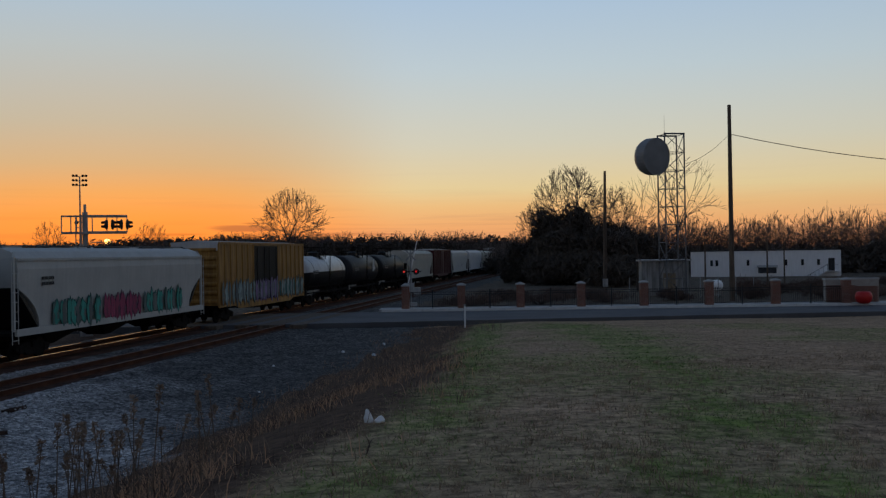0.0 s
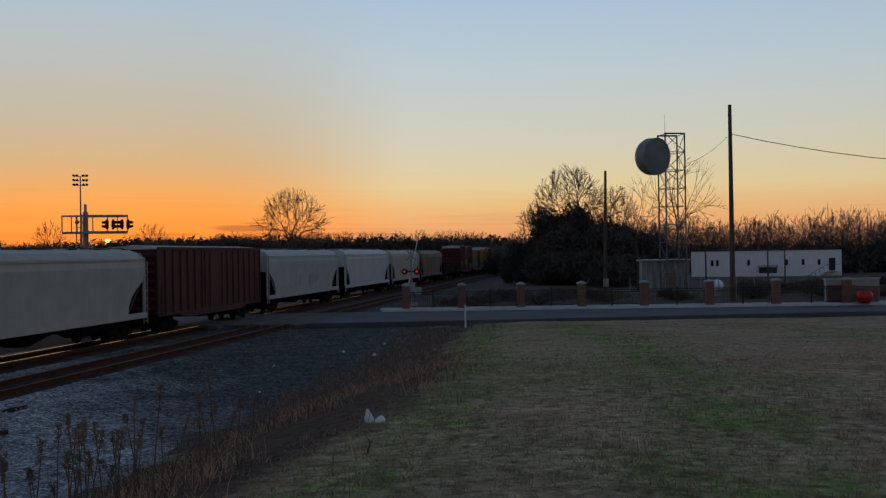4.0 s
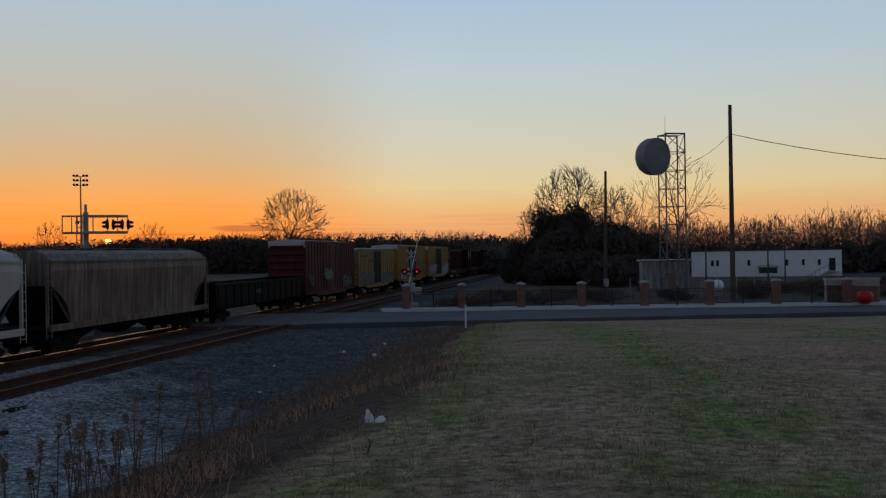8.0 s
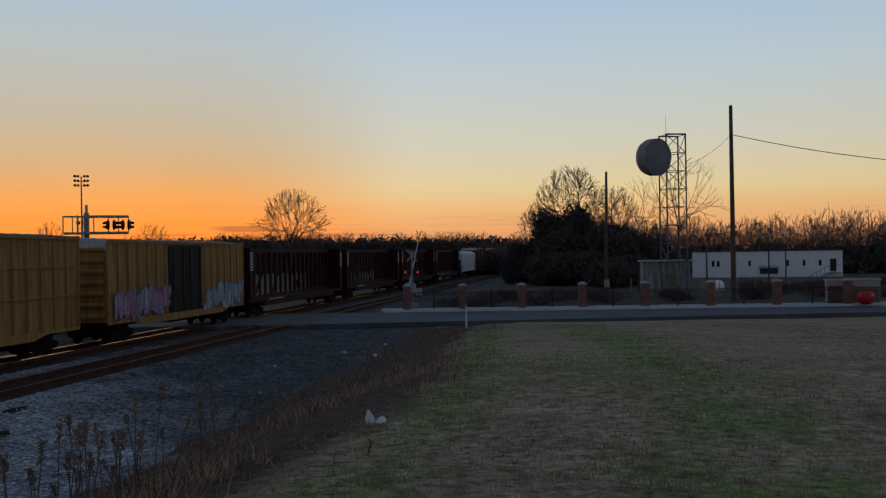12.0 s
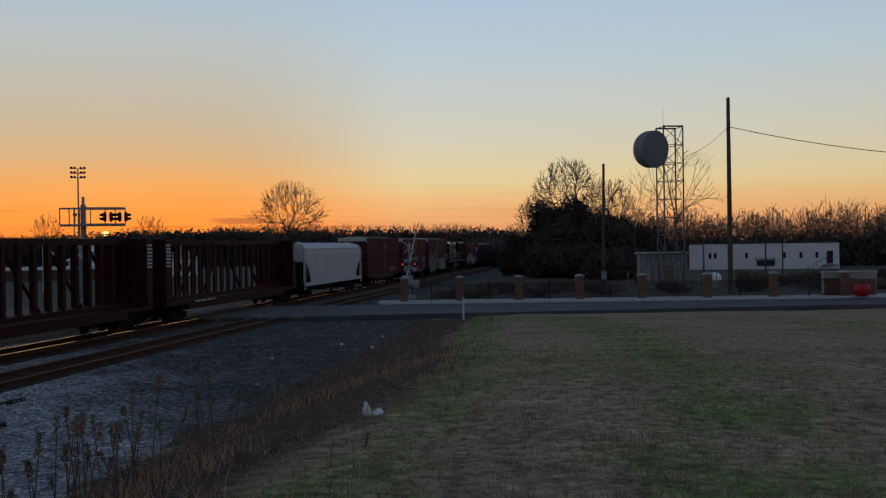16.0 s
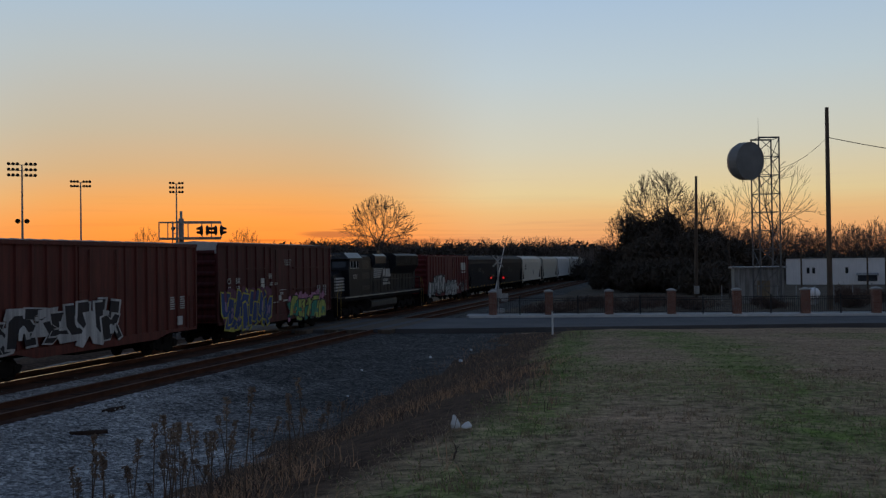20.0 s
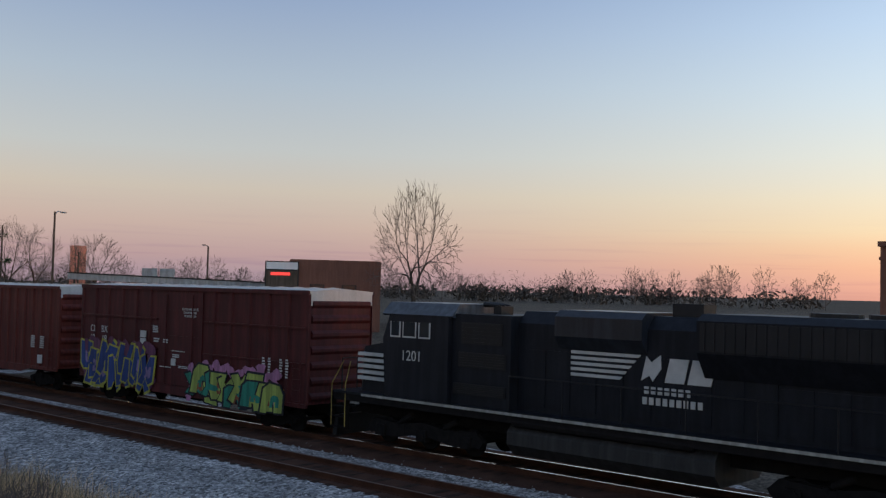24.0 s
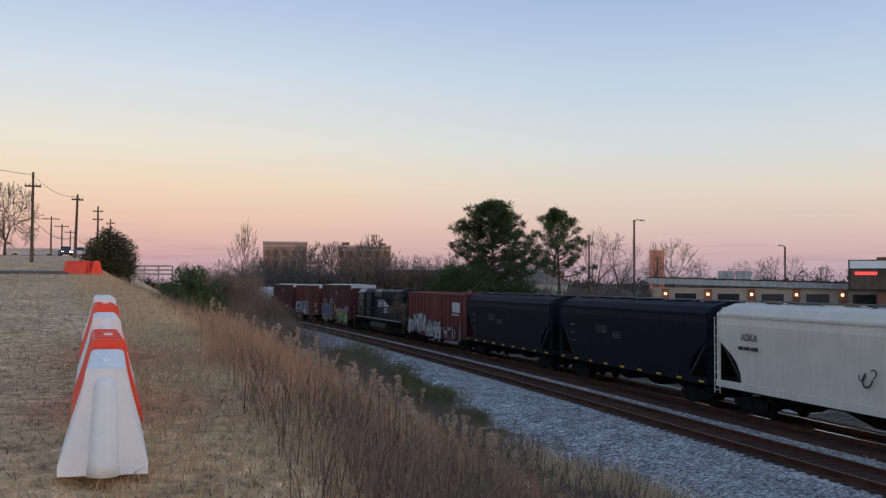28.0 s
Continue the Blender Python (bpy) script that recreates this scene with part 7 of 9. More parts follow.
def boom_lift(x, y):
    root = anchor("boom_lift", "green telescopic boom lift with an empty basket", "boom lift", m=pose(x, y, ground(x, y) + 0.75, 0, 0, face_eye(-43.5, 25)))
    green = paint("lift_green", (0.16, 0.22, 0.16), (0.11, 0.15, 0.11))
    part("boom", loft(B(), [[(2.6, -0.14, 1.4), (3.0, -0.14, 1.5), (3.0, 0.14, 1.5), (2.6, 0.14, 1.4)], [(0.55, -0.12, 6.75), (0.85, -0.12, 6.85), (0.85, 0.12, 6.85), (0.55, 0.12, 6.75)]]), green, root)
    part("jib", loft(B(), [[(0.75, -0.1, 6.5), (0.75, 0.1, 6.5), (0.75, 0.1, 6.9), (0.75, -0.1, 6.9)], [(-0.15, -0.1, 6.75), (-0.15, 0.1, 6.75), (-0.15, 0.1, 7.0), (-0.15, -0.1, 7.0)]]), green, root)
    bm = box(B(), -1.5, 0.0, -0.5, 0.5, 6.1, 6.18)
    part("basket_floor", bm, M["iron"], root)
    bm = B()
    for z in (6.6, 7.15):
        for a, b in (((-1.5, -0.5), (0, -0.5)), ((-1.5, 0.5), (0, 0.5)), ((-1.5, -0.5), (-1.5, 0.5)), ((0, -0.5), (0, 0.5))):
            rod(bm, (*a, z), (*b, z), 0.03, seg=5)
    for a in (-1.5, -1.0, -0.5, 0.0):
        for b in (-0.5, 0.5):
            rod(bm, (a, b, 6.15), (a, b, 7.15), 0.03, seg=5)
    part("basket_rail", bm, M["iron"], root)
    part("control_box", box(B(), -0.45, -0.05, -0.4, 0.4, 6.6, 7.2), green, root)
    part("chassis", box(B(), 1.2, 4.4, -1.1, 1.1, 0.4, 1.4), green, root)
    for a in (1.6, 4.0):
        for b in (-1.1, 1.1):
            part("wheel", rod(B(), (a, b - 0.15, 0.45), (a, b + 0.15, 0.45), 0.45, seg=14), M["black"], root)


boom_lift(-43.2, 25.0)


# ---- trees ----
def crown_limbs(seed, h, w, base=0.2, tips=400, trunk=0.25, twig=0.02, egg=0.0, stems=1, upright=0.3):
    """A winter tree: a fork low on the trunk, limbs that sweep smoothly out and up, and fine twigs that fill a lumpy round crown.
    Gives (start, end, radius, radius, level) for each piece of limb."""
    rng = random.Random(seed)
    out, pts = [], []
    while len(pts) < tips:
        d = Vector((rng.uniform(-1, 1), rng.uniform(-1, 1), rng.uniform(-0.85, 1)))
        if not 0.25 < d.length < 1:
            continue
        d *= d.length ** -0.3
        lump = 1 + 0.22 * noise.noise((d.x * 2.1 + seed, d.y * 2.1, d.z * 2.1)) + 0.06 * rng.gauss(0, 1)
        k = (1 - egg * max(0.0, d.z)) * lump
        pts.append(Vector((d.x * w / 2 * k, d.y * w / 2 * k, h * (base * 0.8 + 1) / 2 + h * (1 - base * 0.8) / 2 * d.z * (0.9 + 0.1 * lump))))
    fork = h * base

    def radius(n):
        return max(twig, trunk * 0.8 * (n / tips) ** 0.55)

    def grow(p, way, group):
        n = len(group)
        c = sum(group, Vector()) / n
        reach = (c - p).length
        want = (c - p).normalized()
        if n == 1:
            m = p + (way * 0.5 + want).normalized() * reach * 0.5 + Vector((rng.gauss(0, 0.03), rng.gauss(0, 0.03), -0.02)) * reach
            out.append((p, m, twig, twig * 0.85, 4))
            out.append((m, c, twig * 0.85, twig * 0.5, 4))
            for _ in range(2):
                f = m.lerp(c, rng.uniform(0.0, 0.6))
                e = f + (want + Vector((rng.gauss(0, 0.5), rng.gauss(0, 0.5), rng.gauss(upright, 0.3)))).normalized() * reach * rng.uniform(0.25, 0.5)
                out.append((f, e, twig * 0.7, twig * 0.4, 4))
            return
        d = (way * 0.8 + want).normalized()
        q = p + d * reach * rng.uniform(0.24, 0.36) + Vector((rng.gauss(0, 0.02), rng.gauss(0, 0.02), rng.gauss(0, 0.02))) * reach
        level = 1 if n > tips / 8 else 2 if n > tips / 40 else 3
        out.append((p, q, radius(n), radius(n) * 0.9, level))
        far = max(group, key=lambda g: (g - c - d * d.dot(g - c)).length) - c
        axis = (far - d * d.dot(far)).normalized() + Vector((rng.gauss(0, 1), rng.gauss(0, 1), rng.gauss(0, 1))) * 0.2
        group.sort(key=lambda g: g.dot(axis))
        k = max(1, min(n - 1, round(n * rng.uniform(0.36, 0.64))))
        for half in (group[:k], group[k:]):
            grow(q, d, half)
    if stems > 1:
        pts.sort(key=lambda g: math.atan2(g.y, g.x))
    share = [pts[len(pts) * k // stems:len(pts) * (k + 1) // stems] for k in range(stems)]
    for group in share:
        c = sum(group, Vector()) / len(group)
        out_way = Vector((c.x, c.y, 0)) * (0.12 if stems > 1 else 0.0)
        p, r = out_way * 0.3 + Vector((0, 0, -0.15)), trunk / math.sqrt(stems)
        for k in range(3):
            q = out_way * (0.3 + 0.35 * (k + 1) / 3) + Vector((rng.gauss(0, 0.006) * h, rng.gauss(0, 0.006) * h, fork * (k + 1) / 3))
            out.append((p, q, r * (1.15 if k == 0 else 1.0), r, 0))
            p = q
        grow(p, Vector((0, 0, 1)), group)
    return out


def limb_mesh(name, limbs, material, thick=1.0, seg_of=lambda l: 6 if l < 2 else 3):
    verts, faces = [], []
    for p, q, r, r2, l in limbs:
        n = seg_of(l)
        t = (q - p).to_track_quat("Z", "Y")
        k = len(verts)
        for c, rr in ((p, r), (q, r2)):
            for i in range(n):
                a = 2 * math.pi * i / n
                verts.append(c + t @ Vector((rr * thick * math.cos(a), rr * thick * math.sin(a), 0)))
        for i in range(n):
            faces.append((k + i, k + (i + 1) % n, k + n + (i + 1) % n, k + n + i))
    return raw(name, verts, faces, material)


def bare_tree(x, y, h, seed, label="leafless winter tree with fine bare twigs", w=None, tips=320, base=0.2, egg=0.1, trunk=None, z=None, twig=0.014, stems=1):
    z = ground(x, y) if z is None else z
    root = anchor("bare_tree", label, "tree", "bare trees", m=pose(x, y, z))
    limbs = crown_limbs(seed, h, w or h * 0.7, base * 0.8, int(tips * 1.3), trunk or h * 0.02, twig * 0.75, egg, stems)
    again("trunk", limb_mesh("trunk", [b for b in limbs if b[4] < 2], M["bark"]), root)
    again("crown", limb_mesh("crown", [b for b in limbs if b[4] >= 2], M["twig"]), root)
    return root


def leaf_cloud(rng, blobs, n, size, flat=0.5, slim=1.0):
    """Small leaf quads scattered through soft lumps (x, y, z, rx, ry, rz)."""
    verts, faces = [], []
    weights = [b[3] * b[4] * b[5] for b in blobs]
    for b in rng.choices(blobs, weights, k=n):
        while True:
            d = Vector((rng.uniform(-1, 1), rng.uniform(-1, 1), rng.uniform(-1, 1)))
            if 0.12 < d.length < 1:
                break
        d *= rng.uniform(0.8, 1.12)
        c = Vector((b[0] + d.x * b[3], b[1] + d.y * b[4], b[2] + d.z * b[5]))
        s = size * rng.uniform(0.5, 1.3)
        u = Vector((rng.gauss(0, 1), rng.gauss(0, 1), rng.gauss(0, flat))).normalized() * s
        v = u.orthogonal().normalized() * s * rng.uniform(0.35, 0.7) * slim
        v.rotate(Matrix.Rotation(rng.uniform(0, 6.28), 3, u.normalized()))
        k = len(verts)
        verts += [c - u, c - v * 0.9, c + u, c + v]
        faces.append((k, k + 1, k + 2, k + 3))
    return verts, faces


def pine(x, y, h, seed, z=None, base=0.3, w=6.0, boughs=46, lean=0.0):
    """An open pine: a straight trunk, uneven boughs that turn up at their ends, and round tufts of needles."""
    z = ground(x, y) if z is None else z
    rng = random.Random(seed)
    root = anchor("pine_tree", "tall green pine with tufted open boughs", "tree", "pine trees", m=pose(x, y, z))
    top = Vector((lean, 0, h * 0.97))
    trunk, limbs, tufts = [], [], []
    p = Vector((0, 0, -0.2))
    for k in range(8):
        q = top * ((k + 1) / 8) + Vector((rng.gauss(0, 0.05), rng.gauss(0, 0.05), 0))
        trunk.append((p, q, h * 0.02 * (1 - k / 9), h * 0.02 * (1 - (k + 1) / 9), 0))
        p = q
    for b in range(boughs):
        f = (b + rng.uniform(0, 0.8)) / boughs
        zz = h * (base + (0.99 - base) * f)
        reach = w / 2 * (1 - f) ** 0.55 * (0.55 + 0.45 * min(1.0, f * 6 + 0.3)) * rng.uniform(0.6, 1.12)
        a = b * 2.4 + rng.uniform(-0.5, 0.5)
        d = Vector((math.cos(a), math.sin(a), rng.uniform(-0.1, 0.35) + 0.5 * f))
        p = top * (zz / h)
        r = 0.05 + 0.04 * (1 - f)
        for k in range(4):
            q = p + d.normalized() * reach / 4
            limbs.append((p, q, r * (1 - k / 5), r * (1 - (k + 1) / 5), 2))
            if k > 0:
                for _ in range(2):
                    e = q + Vector((rng.gauss(0, 0.3), rng.gauss(0, 0.3), rng.uniform(0.1, 0.5))) * (0.5 + 0.13 * reach)
                    limbs.append((q, e, 0.022, 0.012, 3))
                    tufts.append(e)
            d = d + Vector((rng.gauss(0, 0.14), rng.gauss(0, 0.14), 0.12))
            p = q
        tufts.append(p)
    tufts += [top + Vector((rng.gauss(0, 0.25), rng.gauss(0, 0.25), rng.uniform(-0.5, 0.2))) for _ in range(8)]
    again("trunk", limb_mesh("trunk", trunk, M["bark"]), root)
    again("bough", limb_mesh("bough", limbs, M["bark"]), root)
    verts, faces = [], []
    for c in tufts:
        size = rng.uniform(0.28, 0.5) * (0.75 + w / 26)
        for _ in range(58):
            u = Vector((rng.gauss(0, 1), rng.gauss(0, 1), rng.gauss(0.35, 0.8))).normalized() * size * rng.uniform(0.6, 1.0)
            n = u.orthogonal().normalized() * 0.032
            n.rotate(Matrix.Rotation(rng.uniform(0, 6.28), 3, u.normalized()))
            o = c + Vector((rng.gauss(0, 0.14), rng.gauss(0, 0.14), rng.gauss(0, 0.08)))
            k = len(verts)
            verts += [o + u * 0.1, o + u * 0.55 + n, o + u, o + u * 0.55 - n]
            faces.append((k, k + 1, k + 2, k + 3))
    again("crown", raw("crown", verts, faces, M["needle"]), root)


def bush(x, y, w, h, seed, material, label, leaves=3000, size=0.14, z=None, lumps=14, name="bush", depth=None, slim=1.0, dome=False):
    z = ground(x, y) if z is None else z
    rng = random.Random(seed)
    root = anchor(name, label, "bush", "bushes", m=pose(x, y, z))
    d = depth or w
    blobs, limbs = [], []
    for _ in range(lumps):
        a, r = rng.uniform(0, 6.283), math.sqrt(rng.uniform(0, 1)) * 0.36
        cz = rng.uniform(0.22, 0.74) * h
        k = rng.uniform(0.16, 0.30)
        if dome:
            k = rng.uniform(0.13, 0.22)
            cz = h * rng.uniform(0.06, 0.98 - k) * math.sqrt(1 - (r / 0.45) ** 2)
        blobs.append((math.cos(a) * r * w, math.sin(a) * r * d, cz, k * w, k * d, k * h * 1.1))
        limbs.append((Vector((0, 0, -0.05)), Vector((math.cos(a) * r * w, math.sin(a) * r * d, cz)), 0.05, 0.015, 2))
    v, f = leaf_cloud(rng, blobs, leaves, size, 0.5 if slim == 1.0 else 1.4, slim)
    tagged(again("stem", limb_mesh("stem", limbs, M["bark"]), root), kind="stuff")
    again("foliage", raw("foliage", v, f, material), root)


def thicket(x, y, w, h, seed, stems=16, label="grey-brown leafless thicket of thin stems", z=None, material="twig"):
    rng = random.Random(seed)
    root = anchor("thicket", label, "bush", "thickets", m=pose(x, y, 0))
    for i in range(stems):
        a, r = rng.uniform(0, 6.283), math.sqrt(rng.random()) * w / 2
        px, py = math.cos(a) * r, math.sin(a) * r
        key = ("stem", i % 5, material, round(h))
        if key not in CACHE:
            limbs = crown_limbs(700 + i % 5, h * (0.7 + 0.09 * (i % 5)), h * 0.6, 0.08, 22, 0.02, 0.006, 0.2, 1, 0.6)
            CACHE[key] = limb_mesh("stem", limbs, M[material], 1.0, lambda l: 3)
        again("stem", CACHE[key], root, pose(px, py, (ground(x + px, y + py) if z is None else z) - 0.05, 0, 0, rng.uniform(0, 360)))


def far_woods(name, line_pts, count, hmin, hmax, seed, depth, base=0.0, brush=9000, label="distant leafless woods against the sky", twig=0.035, solid=0.6):
    """A belt of far bare trees with dark brush below, one object for each."""
    rng = random.Random(seed)
    kinds = []
    for k in range(5):
        limbs = crown_limbs(seed * 10 + k, 1.0, rng.uniform(0.62, 0.85), 0.16, 95, 0.014, 0.0012, 0.15)
        p, q = np.array([b[0][:] for b in limbs]), np.array([b[1][:] for b in limbs])
        r = np.array([(b[2], b[3]) for b in limbs])
        d = q - p
        d /= np.linalg.norm(d, axis=1)[:, None] + 1e-9
        u = np.cross(d, np.array((0.31, 0.83, 0.46)))
        u /= np.linalg.norm(u, axis=1)[:, None] + 1e-9
        kinds.append((p, q, r, u, np.cross(d, u)))
    seg = list(zip(line_pts, line_pts[1:]))
    lens = [math.hypot(b[0] - a[0], b[1] - a[1]) for a, b in seg]

    def spot():
        (a, b), = rng.choices(seg, lens)
        t = rng.random()
        n = Vector((b[1] - a[1], a[0] - b[0])).normalized() * rng.uniform(-depth, depth)
        return a[0] + (b[0] - a[0]) * t + n.x, a[1] + (b[1] - a[1]) * t + n.y
    verts, total = [], 0
    for _ in range(count):
        x, y = spot()
        h = rng.uniform(hmin, hmax)
        c, sn = math.cos(rng.uniform(0, 6.28)), math.sin(rng.uniform(0, 6.28))
        n = math.hypot(c, sn) or 1.0
        rot = np.array(((c / n, sn / n, 0), (-sn / n, c / n, 0), (0, 0, 1)))
        p, q, r, u, v = rng.choice(kinds)
        r = np.maximum(r * h, twig * 0.7)
        ring = []
        for end, k in ((p, 0), (q, 1)):
            for i in range(3):
                a = 2.0944 * i
                ring.append(end * h + (u * math.cos(a) + v * math.sin(a)) * r[:, k:k + 1])
        verts.append((np.stack(ring, 1) @ rot + np.array((x, y, base))).reshape(-1, 3))
        total += len(p)
    k = np.arange(total)[:, None, None] * 6
    faces = (k + np.array(((0, 1, 4, 3), (1, 2, 5, 4), (2, 0, 3, 5)))[None]).reshape(-1, 4)
    me = raw(name, np.concatenate(verts).tolist(), faces.tolist(), M["twig"])
    tagged(new(name, me), label, "woods", kind="stuff")
    blobs, low = [], []
    for _ in range(count * 3):
        x, y = spot()
        h = rng.uniform(0.7, 1.1) * hmin
        blobs.append((x, y, base + h * 0.4, h * 0.9, h * 0.9, h * 0.6))
        low.append((x, y, base + h * solid * 0.4, h * 0.8, h * 0.8, h * solid * 0.55))
    v, f = leaf_cloud(rng, blobs, int(brush * 3), 0.8, 1.5, 0.12)
    v2, f2 = leaf_cloud(rng, low, int(brush * 2), 0.8, 1.2, 0.7)
    n = len(v)
    f += [tuple(i + n for i in g) for g in f2]
    tagged(new(name + "_brush", raw(name + "_brush", v + v2, f, M["darkscrub"])), "dark tangled brush below distant bare trees", "brush", kind="stuff")


def trees():
    # beyond the street
    bare_tree(-29.2, 187.7, 15.6, 3, "broad vase-shaped leafless tree beyond the railway", 14.6, 760, 0.2, z=1.9, twig=0.04, trunk=0.36, stems=2)
    bare_tree(18.2, 139.5, 16.7, 5, "large round-topped leafless tree above dark scrub", 11.6, 1000, 0.3, z=0.0, twig=0.04, trunk=0.4)
    bare_tree(13.4, 142.0, 11.7, 15, "leafless tree in dark scrub", 7.0, 500, z=0.0, twig=0.036)
    bare_tree(25.0, 141.0, 13.6, 8, "leafless tree in dark scrub", 8.5, 600, 0.3, z=0.0, twig=0.036)
    bare_tree(24.2, 101.5, 16.2, 12, "thin spreading leafless tree behind the tower", 10.5, 70, 0.3, z=-0.3, trunk=0.2, twig=0.026, stems=2)
    bare_tree(20.8, 104.5, 12.4, 14, "thin spreading leafless tree behind the tower", 7.5, 50, 0.35, z=-0.3, trunk=0.13, twig=0.024)
    for i, (x, y, w, h) in enumerate(((11.6, 138, 5, 5.6), (14.6, 136, 5.5, 9.6), (17.0, 136, 7, 11.0), (20.5, 136, 7, 10.2), (24.0, 137, 7, 8.0), (27.0, 139, 6, 6.8), (30.5, 141, 8, 6.2), (15.6, 133, 7, 8.0), (19.5, 132, 8, 7.6), (23.5, 133, 8, 6.8), (10.4, 140, 4, 3.6), (13, 128, 5, 4.0), (17, 126, 7, 4.0), (23, 124, 8, 3.6), (20, 118, 6, 3.0))):
        bush(x, y, w, h, 30 + i, M["darkscrub"], "dark dense leafless scrub", 9000, 0.6, 0.0, 26, "scrub", None, 0.3)
    for i, (x, y, w, h) in enumerate(((29, 92, 3.5, 1.8), (32.5, 94, 4, 1.5), (36, 96, 5, 1.4), (40, 98, 5, 1.3), (45, 100, 5, 1.5), (20, 84, 3, 1.0), (27, 86, 3, 1.3), (2, 80, 6, 0.9), (8, 82, 6, 1.0), (14, 84, 6, 1.1), (5, 88, 7, 1.1), (12, 92, 7, 1.2), (33, 84, 5, 1.1), (38, 86, 6, 1.2), (44, 88, 6, 1.2))):
        bush(x, y, w, h, 60 + i, M["darkweed"], "brown dry brush behind the fence", 1500, 0.3, name="dry_brush", slim=0.15)
    bare_tree(-86.0, 213.3, 12.5, 21, "small round leafless tree on the skyline", 9.0, 240, z=0.5, twig=0.035)
    bare_tree(-65.8, 220.4, 12.2, 22, "small round leafless tree on the skyline", 8.5, 240, z=0.5, twig=0.035)
    far_woods("low_woods", [(-134, 250), (-84, 256)], 60, 8.0, 9.8, 4, 8, 0.0, 9000, solid=1.05)
    far_woods("west_woods", [(-84, 256), (-55, 264)], 46, 8.6, 10.6, 24, 8, 0.0, 9000, solid=1.08)
    far_woods("far_woods", [(-62, 262), (-30, 275), (-10, 285), (20, 300)], 120, 8.8, 11.4, 14, 12, 0.0, 18000, solid=1.08)
    far_woods("street_woods", [(26, 200), (45, 190), (75, 176), (110, 160)], 110, 9.2, 12.8, 6, 10, -0.5, 11000, "leafless woods behind the white building")
    far_woods("curve_woods", [(0, 340), (6, 290), (14, 230), (17, 180)], 30, 6.0, 9.5, 7, 5, -0.3, 5000, "leafless woods beside the far bend of the railway")
    # beyond the track, abeam
    bare_tree(-76.0, 28.4, 14.9, 41, "big spreading leafless tree behind the brick office", 13.6, 760, 0.22, 0.0, z=0.3, trunk=0.5, twig=0.05, stems=2)
    bare_tree(-72.0, 36.0, 11.2, 42, "dense round leafless tree", 11.0, 760, z=0.3, twig=0.042, trunk=0.35)
    far_woods("town_woods", [(-260, 60), (-230, 120), (-190, 200)], 40, 6, 10, 9, 15, 0.0, 4000, "low far leafless trees behind the sports ground")
    # back down the line
    pine(-39.6, -86.5, 10.5, 51, 2.6, 0.16, 12.0, 96, 0.3)
    pine(-52.5, -97.0, 10.9, 57, 2.6, 0.3, 9.5, 40, 0.4)
    for i, (x, y, w, h) in enumerate(((-37.0, -86.0, 6.0, 5.2), (-34.5, -88.0, 5.0, 4.6), (-40.5, -85.0, 5.5, 3.8))):
        bush(x, y, w, h, 80 + i, M["needle"], "dark green evergreen scrub below the pines", 5200, 0.2, 2.2, name="evergreen_scrub", slim=0.5)
    for i, (x, y, w, h) in enumerate(((-43.5, -86.0, 5, 3.0), (-46.5, -86.0, 5, 3.2), (-49.5, -86.5, 5, 3.4), (-52.5, -86.0, 5, 3.2), (-55.0, -84.5, 4, 2.8), (-32.0, -90.0, 4, 2.6))):
        bush(x, y, w, h, 180 + i, M["weed"], "brown leafless brush on the far bank", 3200, 0.42, 2.0, 16, "brown_brush", None, 0.1)
    bare_tree(-46.0, -94.0, 8.5, 53, "leafless tree beside the pines", 6.5, 180, z=2.4)
    bare_tree(-57.0, -97.0, 9.6, 54, "leafless tree with rounded grey crown", 7.5, 240, 0.15, z=2.4, twig=0.018)
    bare_tree(-61.0, -98.5, 9.2, 55, "leafless tree with rounded grey crown", 7.5, 240, 0.15, z=2.4, twig=0.018)
    bare_tree(-55.0, -103.0, 12.6, 56, "tall pale leafless tree", 5.5, 360, 0.3, 0.4, z=2.4, twig=0.016)
    bare_tree(-85.0, -122.0, 10.4, 57, "rounded leafless tree behind the store", 9.5, 460, 0.1, 0.25, z=2.0, twig=0.02)
    bare_tree(-79.0, -118.0, 9.6, 58, "thin upright leafless tree", 4.2, 120, 0.15, 0.4, z=2.0, twig=0.02)
    bare_tree(-60.0, -45.5, 13.0, 59, "large upright oval leafless tree", 8.0, 480, 0.15, 0.3, z=1.0, twig=0.018)
    bare_tree(-12.2, -69.0, 6.4, 61, "upright leafless sapling with whippy shoots", 3.0, 140, 0.12, 0.4, z=3.5, trunk=0.09, twig=0.018, stems=2)
    for i, (x, y, h, w) in enumerate(((-52.0, -166, 12.0, 9), (-47.0, -172, 11, 8), (-43, -168, 10.5, 8), (-62.0, -205.0, 12, 11), (-46.0, -192.0, 11.0, 9), (-47, -220, 11.5, 10), (-70, -190, 7, 8), (-44, -150, 8, 7), (-56, -176, 9, 9))):
        bare_tree(x, y, h, 62 + i, "grey leafless tree in front of the town", w, 420, 0.12, 0.2, z=2.2, twig=0.05)
    bush(-44.0, -200.0, 3.6, 8.0, 75, M["darkscrub"], "dark conical evergreen tree before the town", 2600, 0.25, 2.2, name="evergreen", dome=True)
    bare_tree(5.6, -120.0, 10.0, 77, "leafless tree beside the road", 8, 380, z=7.0, twig=0.036)
    bare_tree(8.5, -110.0, 9.0, 78, "leafless tree beside the road", 7, 320, z=7.0, twig=0.036)
    bush(-3.4, -72.0, 4.0, 3.9, 76, M["scrub"], "round dense dark evergreen bush", 17000, 0.085, 5.6, 60, "round_bush", dome=True)
